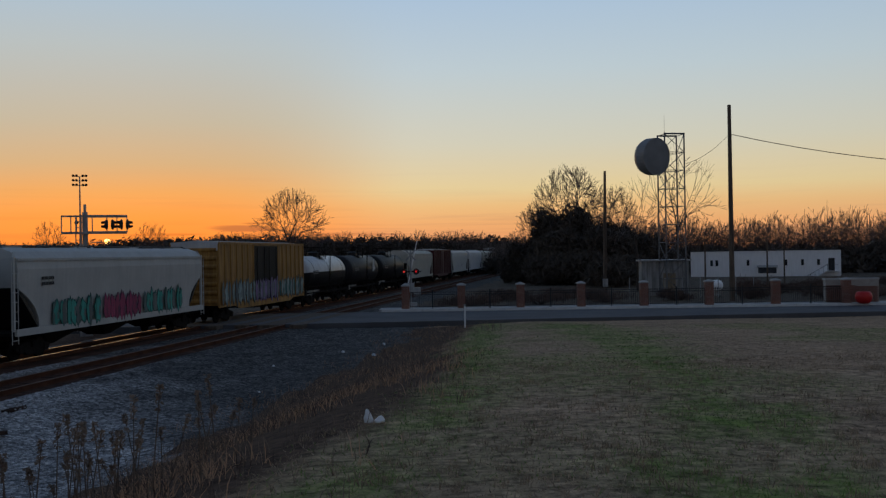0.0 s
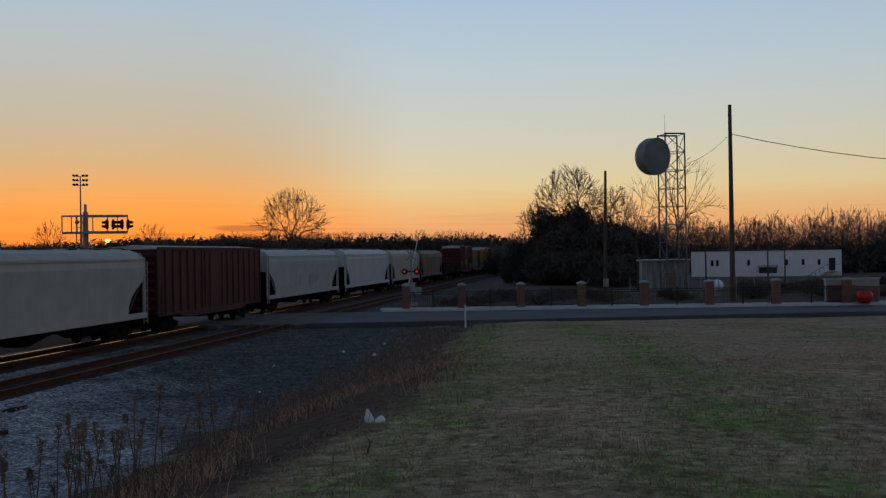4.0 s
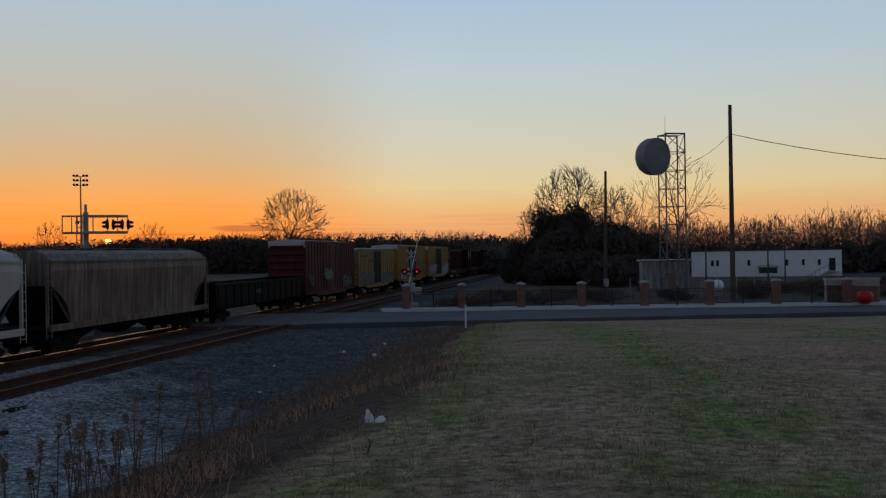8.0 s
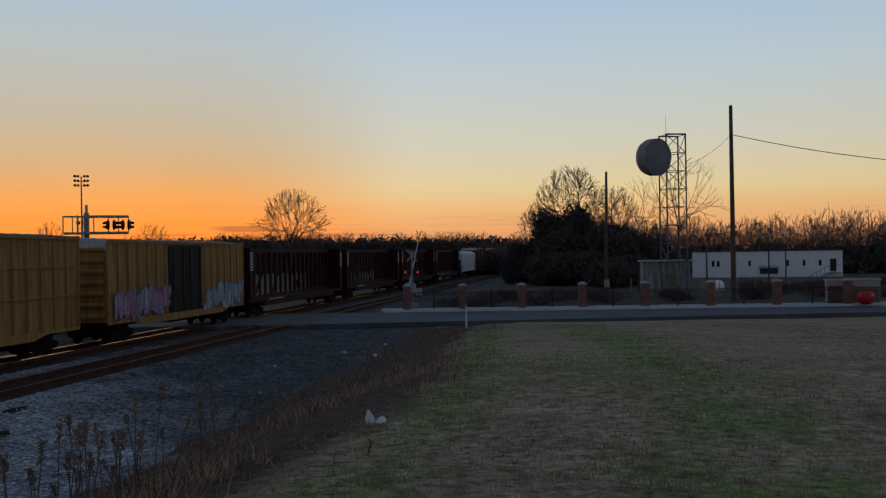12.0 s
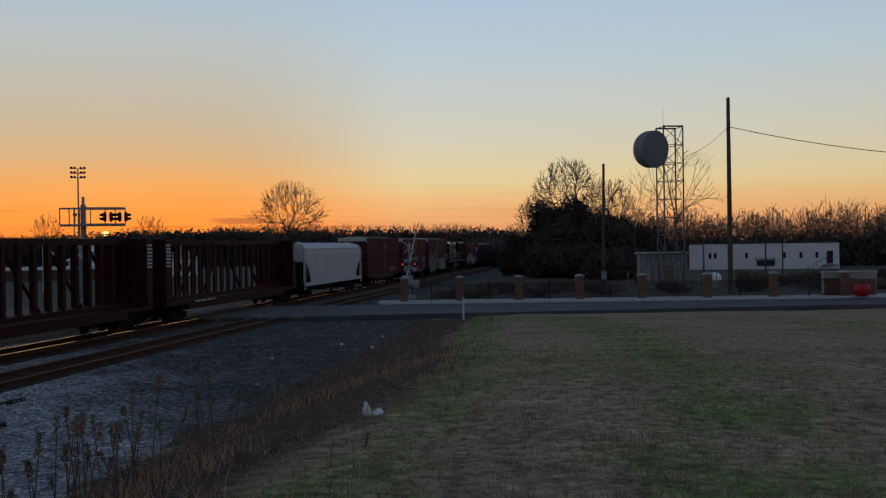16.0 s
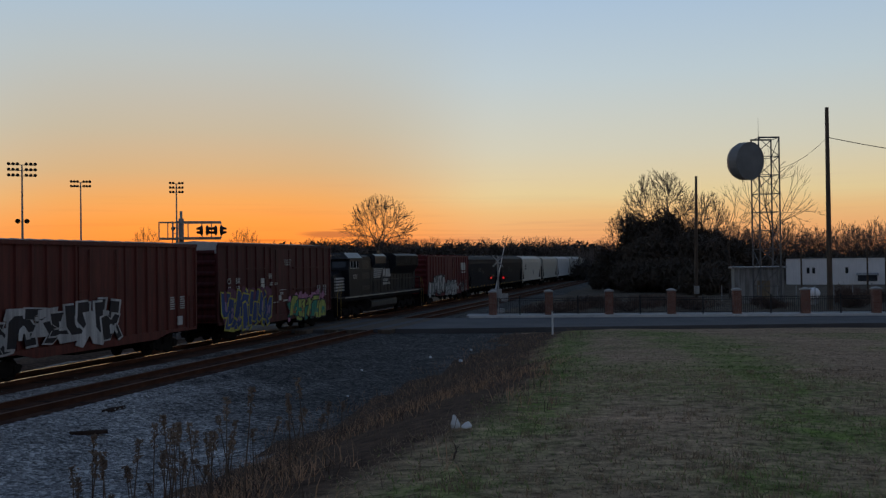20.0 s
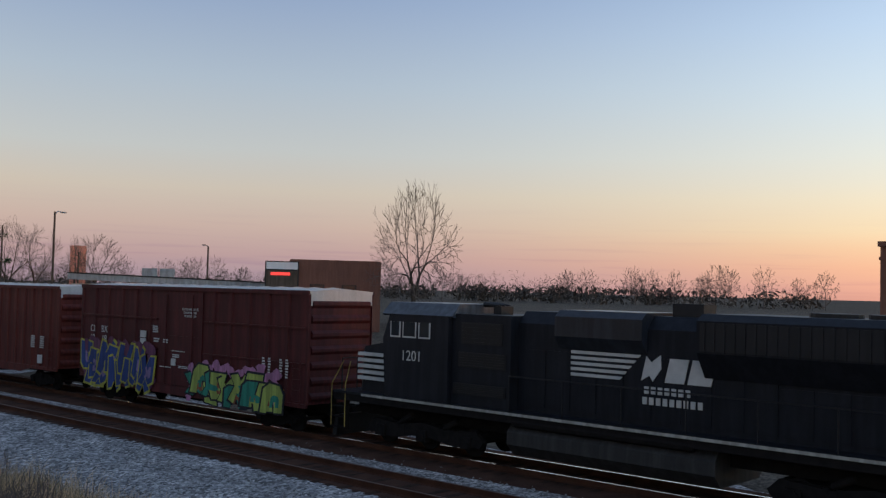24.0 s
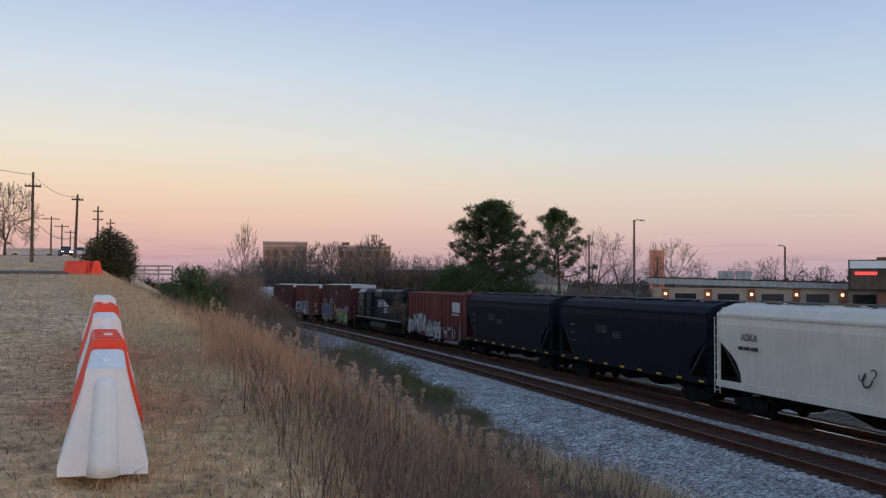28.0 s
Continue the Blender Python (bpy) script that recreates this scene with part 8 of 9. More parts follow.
    bush(-6.9, -54.6, 4.2, 2.9, 79, M["needle"], "loose green shrub on the bank", 9000, 0.12, 3.6, 30, "green_shrub", None, 0.6, True)
    for i, (x, y, w, h) in enumerate(((-8.8, -58, 4.0, 4.4), (-10.3, -59, 4.5, 4.8), (-11.2, -63, 5.0, 5.0), (-9.6, -49, 4.0, 3.2), (-11.2, -71, 5.0, 5.2), (-13.4, -80, 6.0, 5.2), (-8.8, -41, 3.4, 2.2), (-10.6, -52, 4.0, 3.0), (-11.8, -67, 5.0, 4.8))):
        bush(x, y, w, h, 230 + i, M["weed"], "grey-brown leafless shrub, dense with twigs", 7000, 0.3, None, 26, "leafless_shrub", None, 0.05, True)
    for i, (x, y, w, h) in enumerate(((-10.0, -48, 4.0, 2.4), (-10.6, -56, 4.5, 2.6), (-9.0, -40, 3.5, 1.8), (-12.0, -64, 5, 3.2), (-13.0, -76.0, 6, 3.4), (-9.5, -33, 3.2, 1.5), (-15, -88, 6, 3.2), (-16.5, -100, 7, 3.6), (-8.6, -26, 3, 1.2))):
        thicket(x, y, w, h, 90 + i, 26)
    for i, (y, off, w, h) in enumerate(((-33, 13.8, 2.4, 0.9), (-37, 13.6, 3.0, 1.3), (-41, 13.2, 3.0, 1.6), (-46, 13.4, 3.2, 1.8), (-51, 13.6, 3.4, 1.9), (-57, 13.4, 3.6, 2.0))):
        bush(line(y, 0)[0] + off, y, w, h, 330 + i, M["olive"], "rough olive shrub at the foot of the slope", 5200, 0.22, None, 22, "olive_shrub", None, 0.1)
    for i in range(16):
        y = -8.5 - 1.35 * i
        thicket(line(y, 0)[0] + 16.2 + 3.6 * ((i * 0.618) % 1) , y, 2.0, 0.9 + 0.02 * i, 130 + i, 12, "low grey-brown tangle of dead weeds")
    for i, (x, y, w, h) in enumerate(((-57.0, -64.6, 4.5, 3.3), (-60.4, -62.0, 3.5, 3.0), (-50.6, -70.0, 3.6, 3.0))):
        bush(x, y, w, h, 350 + i, M["scrub"], "clipped dark hedge bush before the store", 4200, 0.16, 1.2, 20, "hedge_bush", None, 0.6, True)
    far_woods("town_brush", [(-45, -152), (-58, -164), (-74, -150)], 60, 5.5, 9.4, 15, 6, 2.0, 8000, "grey leafless thicket before the town", 0.022)
    far_woods("bend_brush", [(-44, -180), (-48, -215), (-46, -270)], 40, 6.5, 11.0, 16, 6, 1.5, 5000, "grey leafless thicket beyond the railway's bend", 0.035)
    far_woods("trackside_brush", [(-16.5, -112), (-20.0, -140), (-22, -190)], 26, 3.0, 5.5, 11, 5, 1.0, 3000, "grey-brown thicket beside the railway", 0.02)
    far_woods("north_brush", [(-40, -60), (-46, -84), (-60, -110)], 26, 2.2, 4.0, 12, 4, 1.6, 3500, "brown brush on the bank beyond the tracks", 0.015)
    far_woods("horizon_woods", [(60, -320), (0, -330), (-80, -330), (-160, -270), (-210, -180), (-240, -60)], 90, 7, 11, 13, 20, 3.0, 7000)


trees()


# ---- down the line, near side ----
def barrier_mesh():
    """A water-filled plastic barrier unit: flared foot, sloped flanks, stepped ends with a rounded buttress, grooved top."""
    L = 1.84
    sec = [(-0.305, 0.0), (-0.305, 0.09), (-0.275, 0.20), (-0.205, 0.46), (-0.155, 0.68), (-0.14, 0.785), (-0.125, 0.81), (0.125, 0.81), (0.14, 0.785), (0.155, 0.68), (0.205, 0.46), (0.275, 0.20), (0.305, 0.09), (0.305, 0.0)]
    bm = B()
    rings = []
    for y, k in ((-L / 2, 0.95), (-L / 2 + 0.03, 1.0), (-0.66, 1.0), (-0.60, 0.87), (-0.2, 0.87), (-0.14, 1.0), (0.14, 1.0), (0.2, 0.87), (0.60, 0.87), (0.66, 1.0), (L / 2 - 0.03, 1.0), (L / 2, 0.95)):
        rings.append([(x * (k if 0.12 < z < 0.7 else 1.0), y * (1.0 if z > 0.5 else 1.0), z) for x, z in sec])
    loft(bm, rings)
    bmesh.ops.scale(bm, vec=(1, 1, 0.93), verts=bm.verts)
    return bm


def buttress_mesh():
    """The rounded upright column moulded on a barrier's end, standing at y = 0 and bulging to +y."""
    prof = ((0.0, 0.115, 0.13), (0.1, 0.105, 0.115), (0.4, 0.095, 0.09), (0.64, 0.085, 0.06), (0.69, 0.078, 0.03), (0.70, 0.07, 0.005))
    return loft(B(), [[(a * math.cos(math.pi * i / 10), b * math.sin(math.pi * i / 10), z) for i in range(11)] + [(-a * 0.9, -0.12, z), (a * 0.9, -0.12, z)] for z, a, b in prof])


def barriers():
    white = finish(barrier_mesh(), "shell", M["plastic"])
    orange = finish(barrier_mesh(), "shell", M["orange"])
    ends = [finish(buttress_mesh(), "buttress", M[k], True) for k in ("plastic", "orange")]
    ridge = loft(B(), [[(-0.12, -0.05, 0), (0.12, -0.05, 0), (0.12, 0.05, 0), (-0.12, 0.05, 0)], [(-0.1, -0.025, 0.02), (0.1, -0.025, 0.02), (0.1, 0.025, 0.02), (-0.1, 0.025, 0.02)]])
    ridge_o = ridge.copy()
    ridges = [finish(ridge, "top_ridge", M["plastic"]), finish(ridge_o, "top_ridge", M["orange"])]

    def mouldings(ob, k):
        for a in (0, 180):
            again("buttress", ends[k], ob, Matrix.Rotation(radians(a), 4, "Z") @ Matrix.Translation((0, 0.90, 0)))
        for y in (-0.7, -0.45, -0.2, 0.05, 0.3, 0.55, 0.75):
            again("top_ridge", ridges[k], ob, Matrix.Translation((0, y, 0.752)))
    cap = finish(rod(B(), (0, 0.42, 0.76), (0, 0.42, 0.785), 0.04, seg=12), "filler_cap", M["white"])
    a, b = Vector((-0.35, -7.33)), Vector((-0.70, -16.9))
    d = (b - a).normalized()
    yaw = math.degrees(math.atan2(-d.x, d.y))
    z = [4.02, 4.11, 4.23, 4.32, 4.39]
    for i in range(5):
        p = a + d * (0.92 + i * 1.91)
        ob = tagged(new("plastic_barrier"), "%s plastic water-filled road barrier on the grass" % ("orange" if i % 2 else "white"), "barrier", "row of barriers")
        ob.matrix_world = pose(p.x + (0.02, 0.005, 0.0, 0.005, 0.0)[i], p.y, z[i], random.uniform(-0.5, 0.5), (-1.0, -0.8, -0.5, -0.6, -0.4)[i], yaw + 180 + random.uniform(-1.2, 1.2))
        again("shell", orange if i % 2 else white, ob)
        mouldings(ob, i % 2)
        again("filler_cap", cap, ob)
    for x, y, r in ((-1.05, -58.4, 38), (-1.95, -57.5, 3)):
        ob = tagged(new("plastic_barrier"), "orange plastic road barrier closing the path", "barrier", "row of barriers")
        ob.matrix_world = pose(x, y, ground(x, y) - 0.02, 0, 0, r)
        again("shell", orange, ob)
        mouldings(ob, 1)
        again("filler_cap", cap, ob)


def path_and_road():
    def strip(name, pts, w, material, label, dz):
        bm = B()
        rings = []
        for i, (x, y) in enumerate(pts):
            d = Vector(pts[min(i + 1, len(pts) - 1)]) - Vector(pts[max(i - 1, 0)])
            n = Vector((-d.y, d.x)).normalized() * w / 2
            za, zb = max(ground(x + n.x, y + n.y), ground(x, y)), max(ground(x - n.x, y - n.y), ground(x, y))
            rings.append([(x + n.x, y + n.y, za + dz), (x - n.x, y - n.y, zb + dz), (x - n.x, y - n.y, zb - 0.3), (x + n.x, y + n.y, za - 0.3)])
        loft(bm, rings)
        thing(name, bm, material, label, name, kind="structure")
    strip("path", [(40 - i * 1.5, -59.2 - 0.02 * i) for i in range(28)], 3.0, M["asphalt"], "grey asphalt path across the grass", 0.05)
    strip("street", [(60 - i * 2.0, -60 - i * 3.2) for i in range(32)], 8.0, M["asphalt"], "grey asphalt street climbing past the field", 0.08)


def guard_rail():
    root = anchor("guard_rail", "pale bridge parapet with horizontal rails", "guard rail", m=pose(-9.8, -149.5, 5.4, 0, 0, 175))
    for z in (0.9, 1.5, 2.1):
        part("rail", box(B(), -6, 6, -0.06, 0.06, z, z + 0.22), M["steel"], root)
    for i in range(7):
        part("post", box(B(), -6 + i * 2 - 0.12, -6 + i * 2 + 0.12, -0.05, 0.2, -0.5, 2.2), M["steel"], root)


def parked_car(x, y, yaw, colour, label, name="car"):
    root = anchor(name, label, "car", "road vehicles", m=pose(x, y, ground(x, y) + 0.08, 0, 0, yaw))
    bm = loft(B(), [[(px, -w, z0), (px, w, z0), (px, w * 0.98, z1), (px, -w * 0.98, z1)] for px, w, z0, z1 in ((-2.2, 0.78, 0.4, 0.85), (-1.9, 0.88, 0.28, 0.98), (1.8, 0.88, 0.28, 0.92), (2.2, 0.76, 0.35, 0.75))])
    part("body", bm, colour, root)
    bm = loft(B(), [[(px, -w, 0.9), (px, w, 0.9), (px, w * 0.82, z1), (px, -w * 0.82, z1)] for px, w, z1 in ((-1.85, 0.8, 0.95), (-1.0, 0.8, 1.46), (0.4, 0.8, 1.48), (1.1, 0.8, 0.96))])
    part("cabin", bm, M["glass"], root)
    part("roof", box(B(), -0.95, 0.35, -0.66, 0.66, 1.46, 1.5), colour, root)
    for px in (-1.35, 1.35):
        for py in (-0.82, 0.82):
            w = part("wheel", rod(B(), (px, py - 0.1, 0.32), (px, py + 0.1, 0.32), 0.32, seg=14), M["black"], root)
            part("rim", rod(B(), (px, py - 0.11, 0.32), (px, py + 0.11, 0.32), 0.18, seg=10), M["galv"], w)
    for py in (-0.6, 0.6):
        part("headlight", box(B(), 2.14, 2.2, py - 0.15, py + 0.15, 0.6, 0.72), M["white_lamp"] if name == "car_lit" else M["white"], root)


M["white_lamp"] = mat("white_lamp", (0.9, 0.9, 0.85), rough=0.3, emit=((1.0, 0.95, 0.85), 6.0))
barriers()
path_and_road()
guard_rail()
parked_car(-3.2, -165.0, 75, paint("car_white", (0.6, 0.6, 0.6), streak=0.0), "white saloon car parked beside the road")
parked_car(-1.0, -160.0, 95, paint("car_dark", (0.05, 0.05, 0.06), streak=0.0), "dark car with lit headlights on the road", "car_lit")
utility_pole(1.75, -75.0, 6.4, 0.13, "wooden utility pole with a small crossarm", ((5.4, 1.1),), z=6.7)
utility_pole(-1.4, -95.0, 6.2, 0.15, "weathered wooden roadside utility pole", ((5.7, 1.0),), z=7.1, lean=-1.5)
utility_pole(-4.4, -125.0, 6.6, 0.15, "weathered wooden roadside utility pole", ((6.0, 1.2), (5.0, 1.2)), z=7.8)
utility_pole(-7.0, -150.0, 6.2, 0.15, "weathered wooden roadside utility pole", ((5.6, 1.2),), z=8.2)
utility_pole(1.0, -150.0, 6.4, 0.15, "far weathered wooden utility pole", ((6.0, 2.2),), z=8.2)
utility_pole(-0.5, -170.0, 6.4, 0.15, "far weathered wooden utility pole", ((6.0, 2.2),), z=8.2)
utility_pole(-2.0, -190.0, 6.4, 0.15, "far weathered wooden utility pole", ((6.0, 2.2),), z=8.2)
utility_pole(5.6, -92.0, 5.0, 0.12, "slim pale roadside lamp pole", (), z=7.0)
wire("overhead_wire", (1.75, -75, 12.9), (-1.4, -95, 13.1), 0.5, 0.015)
wire("overhead_wire", (1.75, -75, 12.9), (14.0, -50, 13.6), 0.5, 0.015)
wire("overhead_wire", (1.75, -75, 11.4), (14.0, -50, 12.4), 0.5, 0.015)
wire("overhead_wire", (1.75, -75, 9.8), (-1.4, -95, 9.4), 0.7, 0.025)
wire("overhead_wire", (-1.4, -95, 9.4), (-4.4, -125, 10.2), 0.6, 0.025)
wire("overhead_wire", (1.75, -75, 9.9), (14.0, -58, 10.2), 0.5, 0.02)
street_lamp(-45.9, -71.6, 10.8, 1.7, 1.8, 213)
street_lamp(-62.2, -71.8, 8.8, -1.4, 1.6, 213)
utility_pole(-47.5, -82.0, 8.0, 0.11, "slim wooden pole behind the bank", (), z=2.0)
utility_pole(-64.0, -95.0, 6.4, 0.14, "short dark wooden roadside pole", (), z=2.0)
blk = block("roadside_store", 4.0, -175.0, 175, 8, 8, 2.8, M["concrete"], "small grey roadside store", (0.8,), 3, z=7.6)


# ---- grass, weeds and stones ----
def blades(name, spots, hmin, hmax, width, material, label, lean=0.35, seed=1, bend=False, category="grass"):
    rng = np.random.default_rng(seed)
    p = np.array(spots)
    n = len(p)
    a = rng.uniform(0, 2 * np.pi, n)
    h = rng.uniform(hmin, hmax, n)
    w = width * rng.uniform(0.6, 1.4, n)
    la = rng.uniform(0, 2 * np.pi, n)
    lr = rng.uniform(0, lean, n) * h
    side = np.stack([np.cos(a) * w, np.sin(a) * w, np.zeros(n)], 1)
    tip = p + np.stack([np.cos(la) * lr, np.sin(la) * lr, h], 1)
    if bend:
        mid = p + np.stack([np.cos(la) * lr * 0.3, np.sin(la) * lr * 0.3, h * 0.6], 1)
        v = np.stack([p - side, p + side, mid + side * 0.75, mid - side * 0.75, tip], 1).reshape(-1, 3)
        k = np.arange(n)[:, None] * 5
        faces = np.concatenate([k + np.array([[0, 1, 2, 3]])], 1).tolist() + np.concatenate([k + np.array([[3, 2, 4]])], 1).tolist()
    else:
        v = np.stack([p - side, p + side, tip], 1).reshape(-1, 3)
        faces = (np.arange(n)[:, None] * 3 + np.array([[0, 1, 2]])).tolist()
    me = raw(name, v.tolist(), faces, material)
    return tagged(new(name, me), label, category, kind="stuff")


def scatter(n, area, keep, seed):
    """Random places in a box (x0, x1, y0, y1), kept by keep(x, y, s, q, noise) and dropped on the ground."""
    rng = random.Random(seed)
    out = []
    x0, x1, y0, y1 = area
    for _ in range(n):
        x, y = rng.uniform(x0, x1), rng.uniform(y0, y1)
        s, q = along(x, y)
        if keep(x, y, s, q, noise.noise((x * 0.16, y * 0.16, 5)) + 0.35 * noise.noise((x * 0.6, y * 0.6, 9)), rng.random()):
            out.append((x, y, ground(x, y) - 0.01))
    return out


def meadow():
    def ahead(x, y):
        return abs(math.atan2(x, y)) < 0.5 and y > 3.2

    rng = random.Random(77)
    turf = scatter(190000, (-7, 11, 3.5, 22), lambda x, y, s, q, n, r: r < smooth_step(20.6, 22.2, q + n) * 8 / y and ahead(x, y), 1)
    leafy = [lush(p[0], p[1]) for p in turf]
    blades("dry_turf", [p for p, g in zip(turf, leafy) if rng.random() > g], 0.012, 0.055, 0.006, M["turf"], "short dry winter grass", 2.4, 1)
    blades("green_turf", [p for p, g in zip(turf, leafy) if rng.random() < g * 0.9], 0.015, 0.06, 0.006, M["green"], "patches of short green grass", 1.8, 2)
    blades("dead_turf", turf[::14], 0.02, 0.06, 0.007, M["weed"], "short brown dead grass", 2.2, 41)
    tuft = []
    for p in turf[::70]:
        for _ in range(14):
            x, y = p[0] + rng.gauss(0, 0.05), p[1] + rng.gauss(0, 0.05)
            tuft.append((x, y, ground(x, y) - 0.005))
    blades("grass_tuft", tuft, 0.03, 0.10, 0.004, M["turf"], "scattered tufts of longer dry grass", 1.0, 47, True)
    far = scatter(90000, (-10, 34, 18, 57), lambda x, y, s, q, n, r: q + n > 21.2 - 3.8 * smooth_step(16, 46, y) and ahead(x, y), 3)
    leafy = [lush(p[0], p[1]) for p in far]
    blades("far_turf", [p for p, g in zip(far, leafy) if rng.random() > g], 0.02, 0.06, 0.014, M["turf"], "dry winter grass across the field", 2.2, 3)
    blades("far_green_turf", [p for p, g in zip(far, leafy) if rng.random() < g], 0.02, 0.06, 0.014, M["green"], "green grass patches across the field", 1.8, 4)
    bank = scatter(150000, (-22, 4, 3.0, 57), lambda x, y, s, q, n, r: 12.8 + 1.4 * n < q and r < smooth_step(22.7, 20.2, q + n + 3.8 * smooth_step(16, 46, y)) * smooth_step(12.0, 15.0, q - n) * 13 / (6 + y) and y > 3, 5)
    thin = [p for p in bank if noise.noise((p[0] * 0.45, p[1] * 0.3, 12)) > -0.12]
    blades("bank_weeds", thin[::2], 0.05, 0.28, 0.005, M["darkweed"], "brown dead weeds on the bank", 1.5, 5, True, "weeds")
    blades("bank_straw", thin[1::2], 0.05, 0.26, 0.005, M["rustgrass"], "rust-tan dead grass on the bank", 1.7, 45, True, "weeds")
    blades("bank_grey_weeds", bank[::5], 0.08, 0.32, 0.004, M["weed"], "grey-brown dead weeds on the bank", 1.0, 46, True, "weeds")
    patchy = [p for p in bank if noise.noise((p[0] * 0.28, p[1] * 0.16, 33)) > 0.05]
    blades("bank_tan_patch", patchy[::2], 0.04, 0.2, 0.006, M["rustgrass"], "tan patches of flattened dead grass on the bank", 2.2, 48, True, "weeds")
    tall = scatter(9000, (-14, 3, 11.0, 57), lambda x, y, s, q, n, r: 14.6 < q < 19.5 and n > 0.22, 6)
    blades("tall_weeds", tall, 0.25, 0.7, 0.004, M["weed"], "tall dead weed stalks on the bank", 0.4, 6, True, "weeds")
    # down the line
    lawn = scatter(200000, (-5, 7, -18, -2.5), lambda x, y, s, q, n, r: q > 20.5 and r < 6 / abs(y), 7)
    blades("dry_lawn", lawn, 0.02, 0.075, 0.005, M["straw"], "short pale dry grass on the hill", 2.2, 7)
    blades("dead_lawn", lawn[::9], 0.03, 0.09, 0.006, M["weed"], "short brown dead grass on the hill", 2.0, 17)
    blades("olive_lawn", [p for p in lawn if noise.noise((p[0] * 0.5, p[1] * 0.35, 21)) > 0.12][::3], 0.02, 0.07, 0.005, M["olive"], "thin olive grass among the dry", 1.8, 27)
    far = scatter(50000, (-8, 24, -70, -14), lambda x, y, s, q, n, r: q > 20.0, 8)
    blades("hill_grass", far, 0.03, 0.09, 0.014, M["turf"], "pale dry grass on the hill", 1.5, 8)
    slope = scatter(270000, (-19, 0.5, -60, 1.0), lambda x, y, s, q, n, r: 11.2 + 1.0 * n + 2.0 * smooth_step(-9, 2, y) < q < 24.5 + n + bulge(y) and r < 14 / (6 + abs(y)), 9)
    short = [p for p in slope if along(p[0], p[1])[1] > 21.6 + bulge(p[1])]
    blades("slope_grass", short, 0.05, 0.2, 0.006, M["straw"], "pale dry grass on the slope", 1.4, 9, True)
    deep = [p for p in slope if along(p[0], p[1])[1] <= 22.0 + bulge(p[1]) + 0.8 * noise.noise((p[0] * 0.5, p[1] * 0.5, 4))]
    blades("slope_straw", deep[::4], 0.12, 0.5, 0.004, M["straw"], "long pale straw on the slope", 1.5, 19, True)
    blades("slope_weeds", deep[::2], 0.12, 0.55, 0.0045, M["weed"], "grey-brown dead weeds on the slope", 1.3, 10, True, "weeds")
    blades("slope_dark", deep[1::5], 0.12, 0.5, 0.005, M["darkweed"], "dark tangled dead weeds on the slope", 1.2, 20, True, "weeds")
    low = scatter(46000, (-24, -3, -75, -3), lambda x, y, s, q, n, r: 10.6 + 1.0 * n < q < 15.5 and n > -0.25, 11)
    blades("slope_green", [p for p in low if noise.noise((p[0] * 0.3, p[1] * 0.3, 1)) > 0.0], 0.15, 0.6, 0.008, M["olive"], "rough olive growth at the foot of the slope", 0.7, 11, True)
    blades("slope_brown", low[::2], 0.15, 0.6, 0.007, M["darkweed"], "brown dead growth at the foot of the slope", 0.7, 18, True, "weeds")
    near = scatter(42000, (-17, -4, -25, -5), lambda x, y, s, q, n, r: 11.0 < q < 17.0 and r < 0.7 + n, 31)
    blades("arching_straw", near[::2], 0.45, 1.15, 0.006, M["straw"], "tall arching pale straw at the foot of the slope", 0.75, 32, True)
    blades("foot_tussock", near, 0.3, 0.8, 0.006, M["olive"], "olive tussock grass at the foot of the slope", 0.9, 33, True)
    tangle = scatter(60000, (-8, 0.5, -17, -3.5), lambda x, y, s, q, n, r: 18.0 < q < 23.2 + 0.8 * n + bulge(y) and r < 9 / (3 + abs(y)) * smooth_step(23.7, 21.8, q), 61)
    blades("dark_tangle", tangle[::3], 0.2, 0.55, 0.0045, M["darkweed"], "dark purple-brown tangle of dead stems", 1.0, 62, True, "weeds")
    blades("grey_tangle", tangle[1::2], 0.2, 0.62, 0.004, M["weed"], "grey dead stems in the tangle", 0.7, 63, True, "weeds")
    rust = []
    rng = random.Random(4)
    for _ in range(60):
        cy = -8.5 - 13 * rng.random() ** 1.2
        cx = line(cy, 0)[0] + rng.uniform(19.0, 22.6) + 0.7 * bulge(cy)
        for _ in range(100):
            x, y = cx + rng.gauss(0, 0.26), cy + rng.gauss(0, 0.26)
            rust.append((x, y, ground(x, y)))
    blades("broomsedge", rust, 0.3, 0.8, 0.004, M["rustgrass"], "upright clumps of tan broomsedge", 0.5, 12, True)


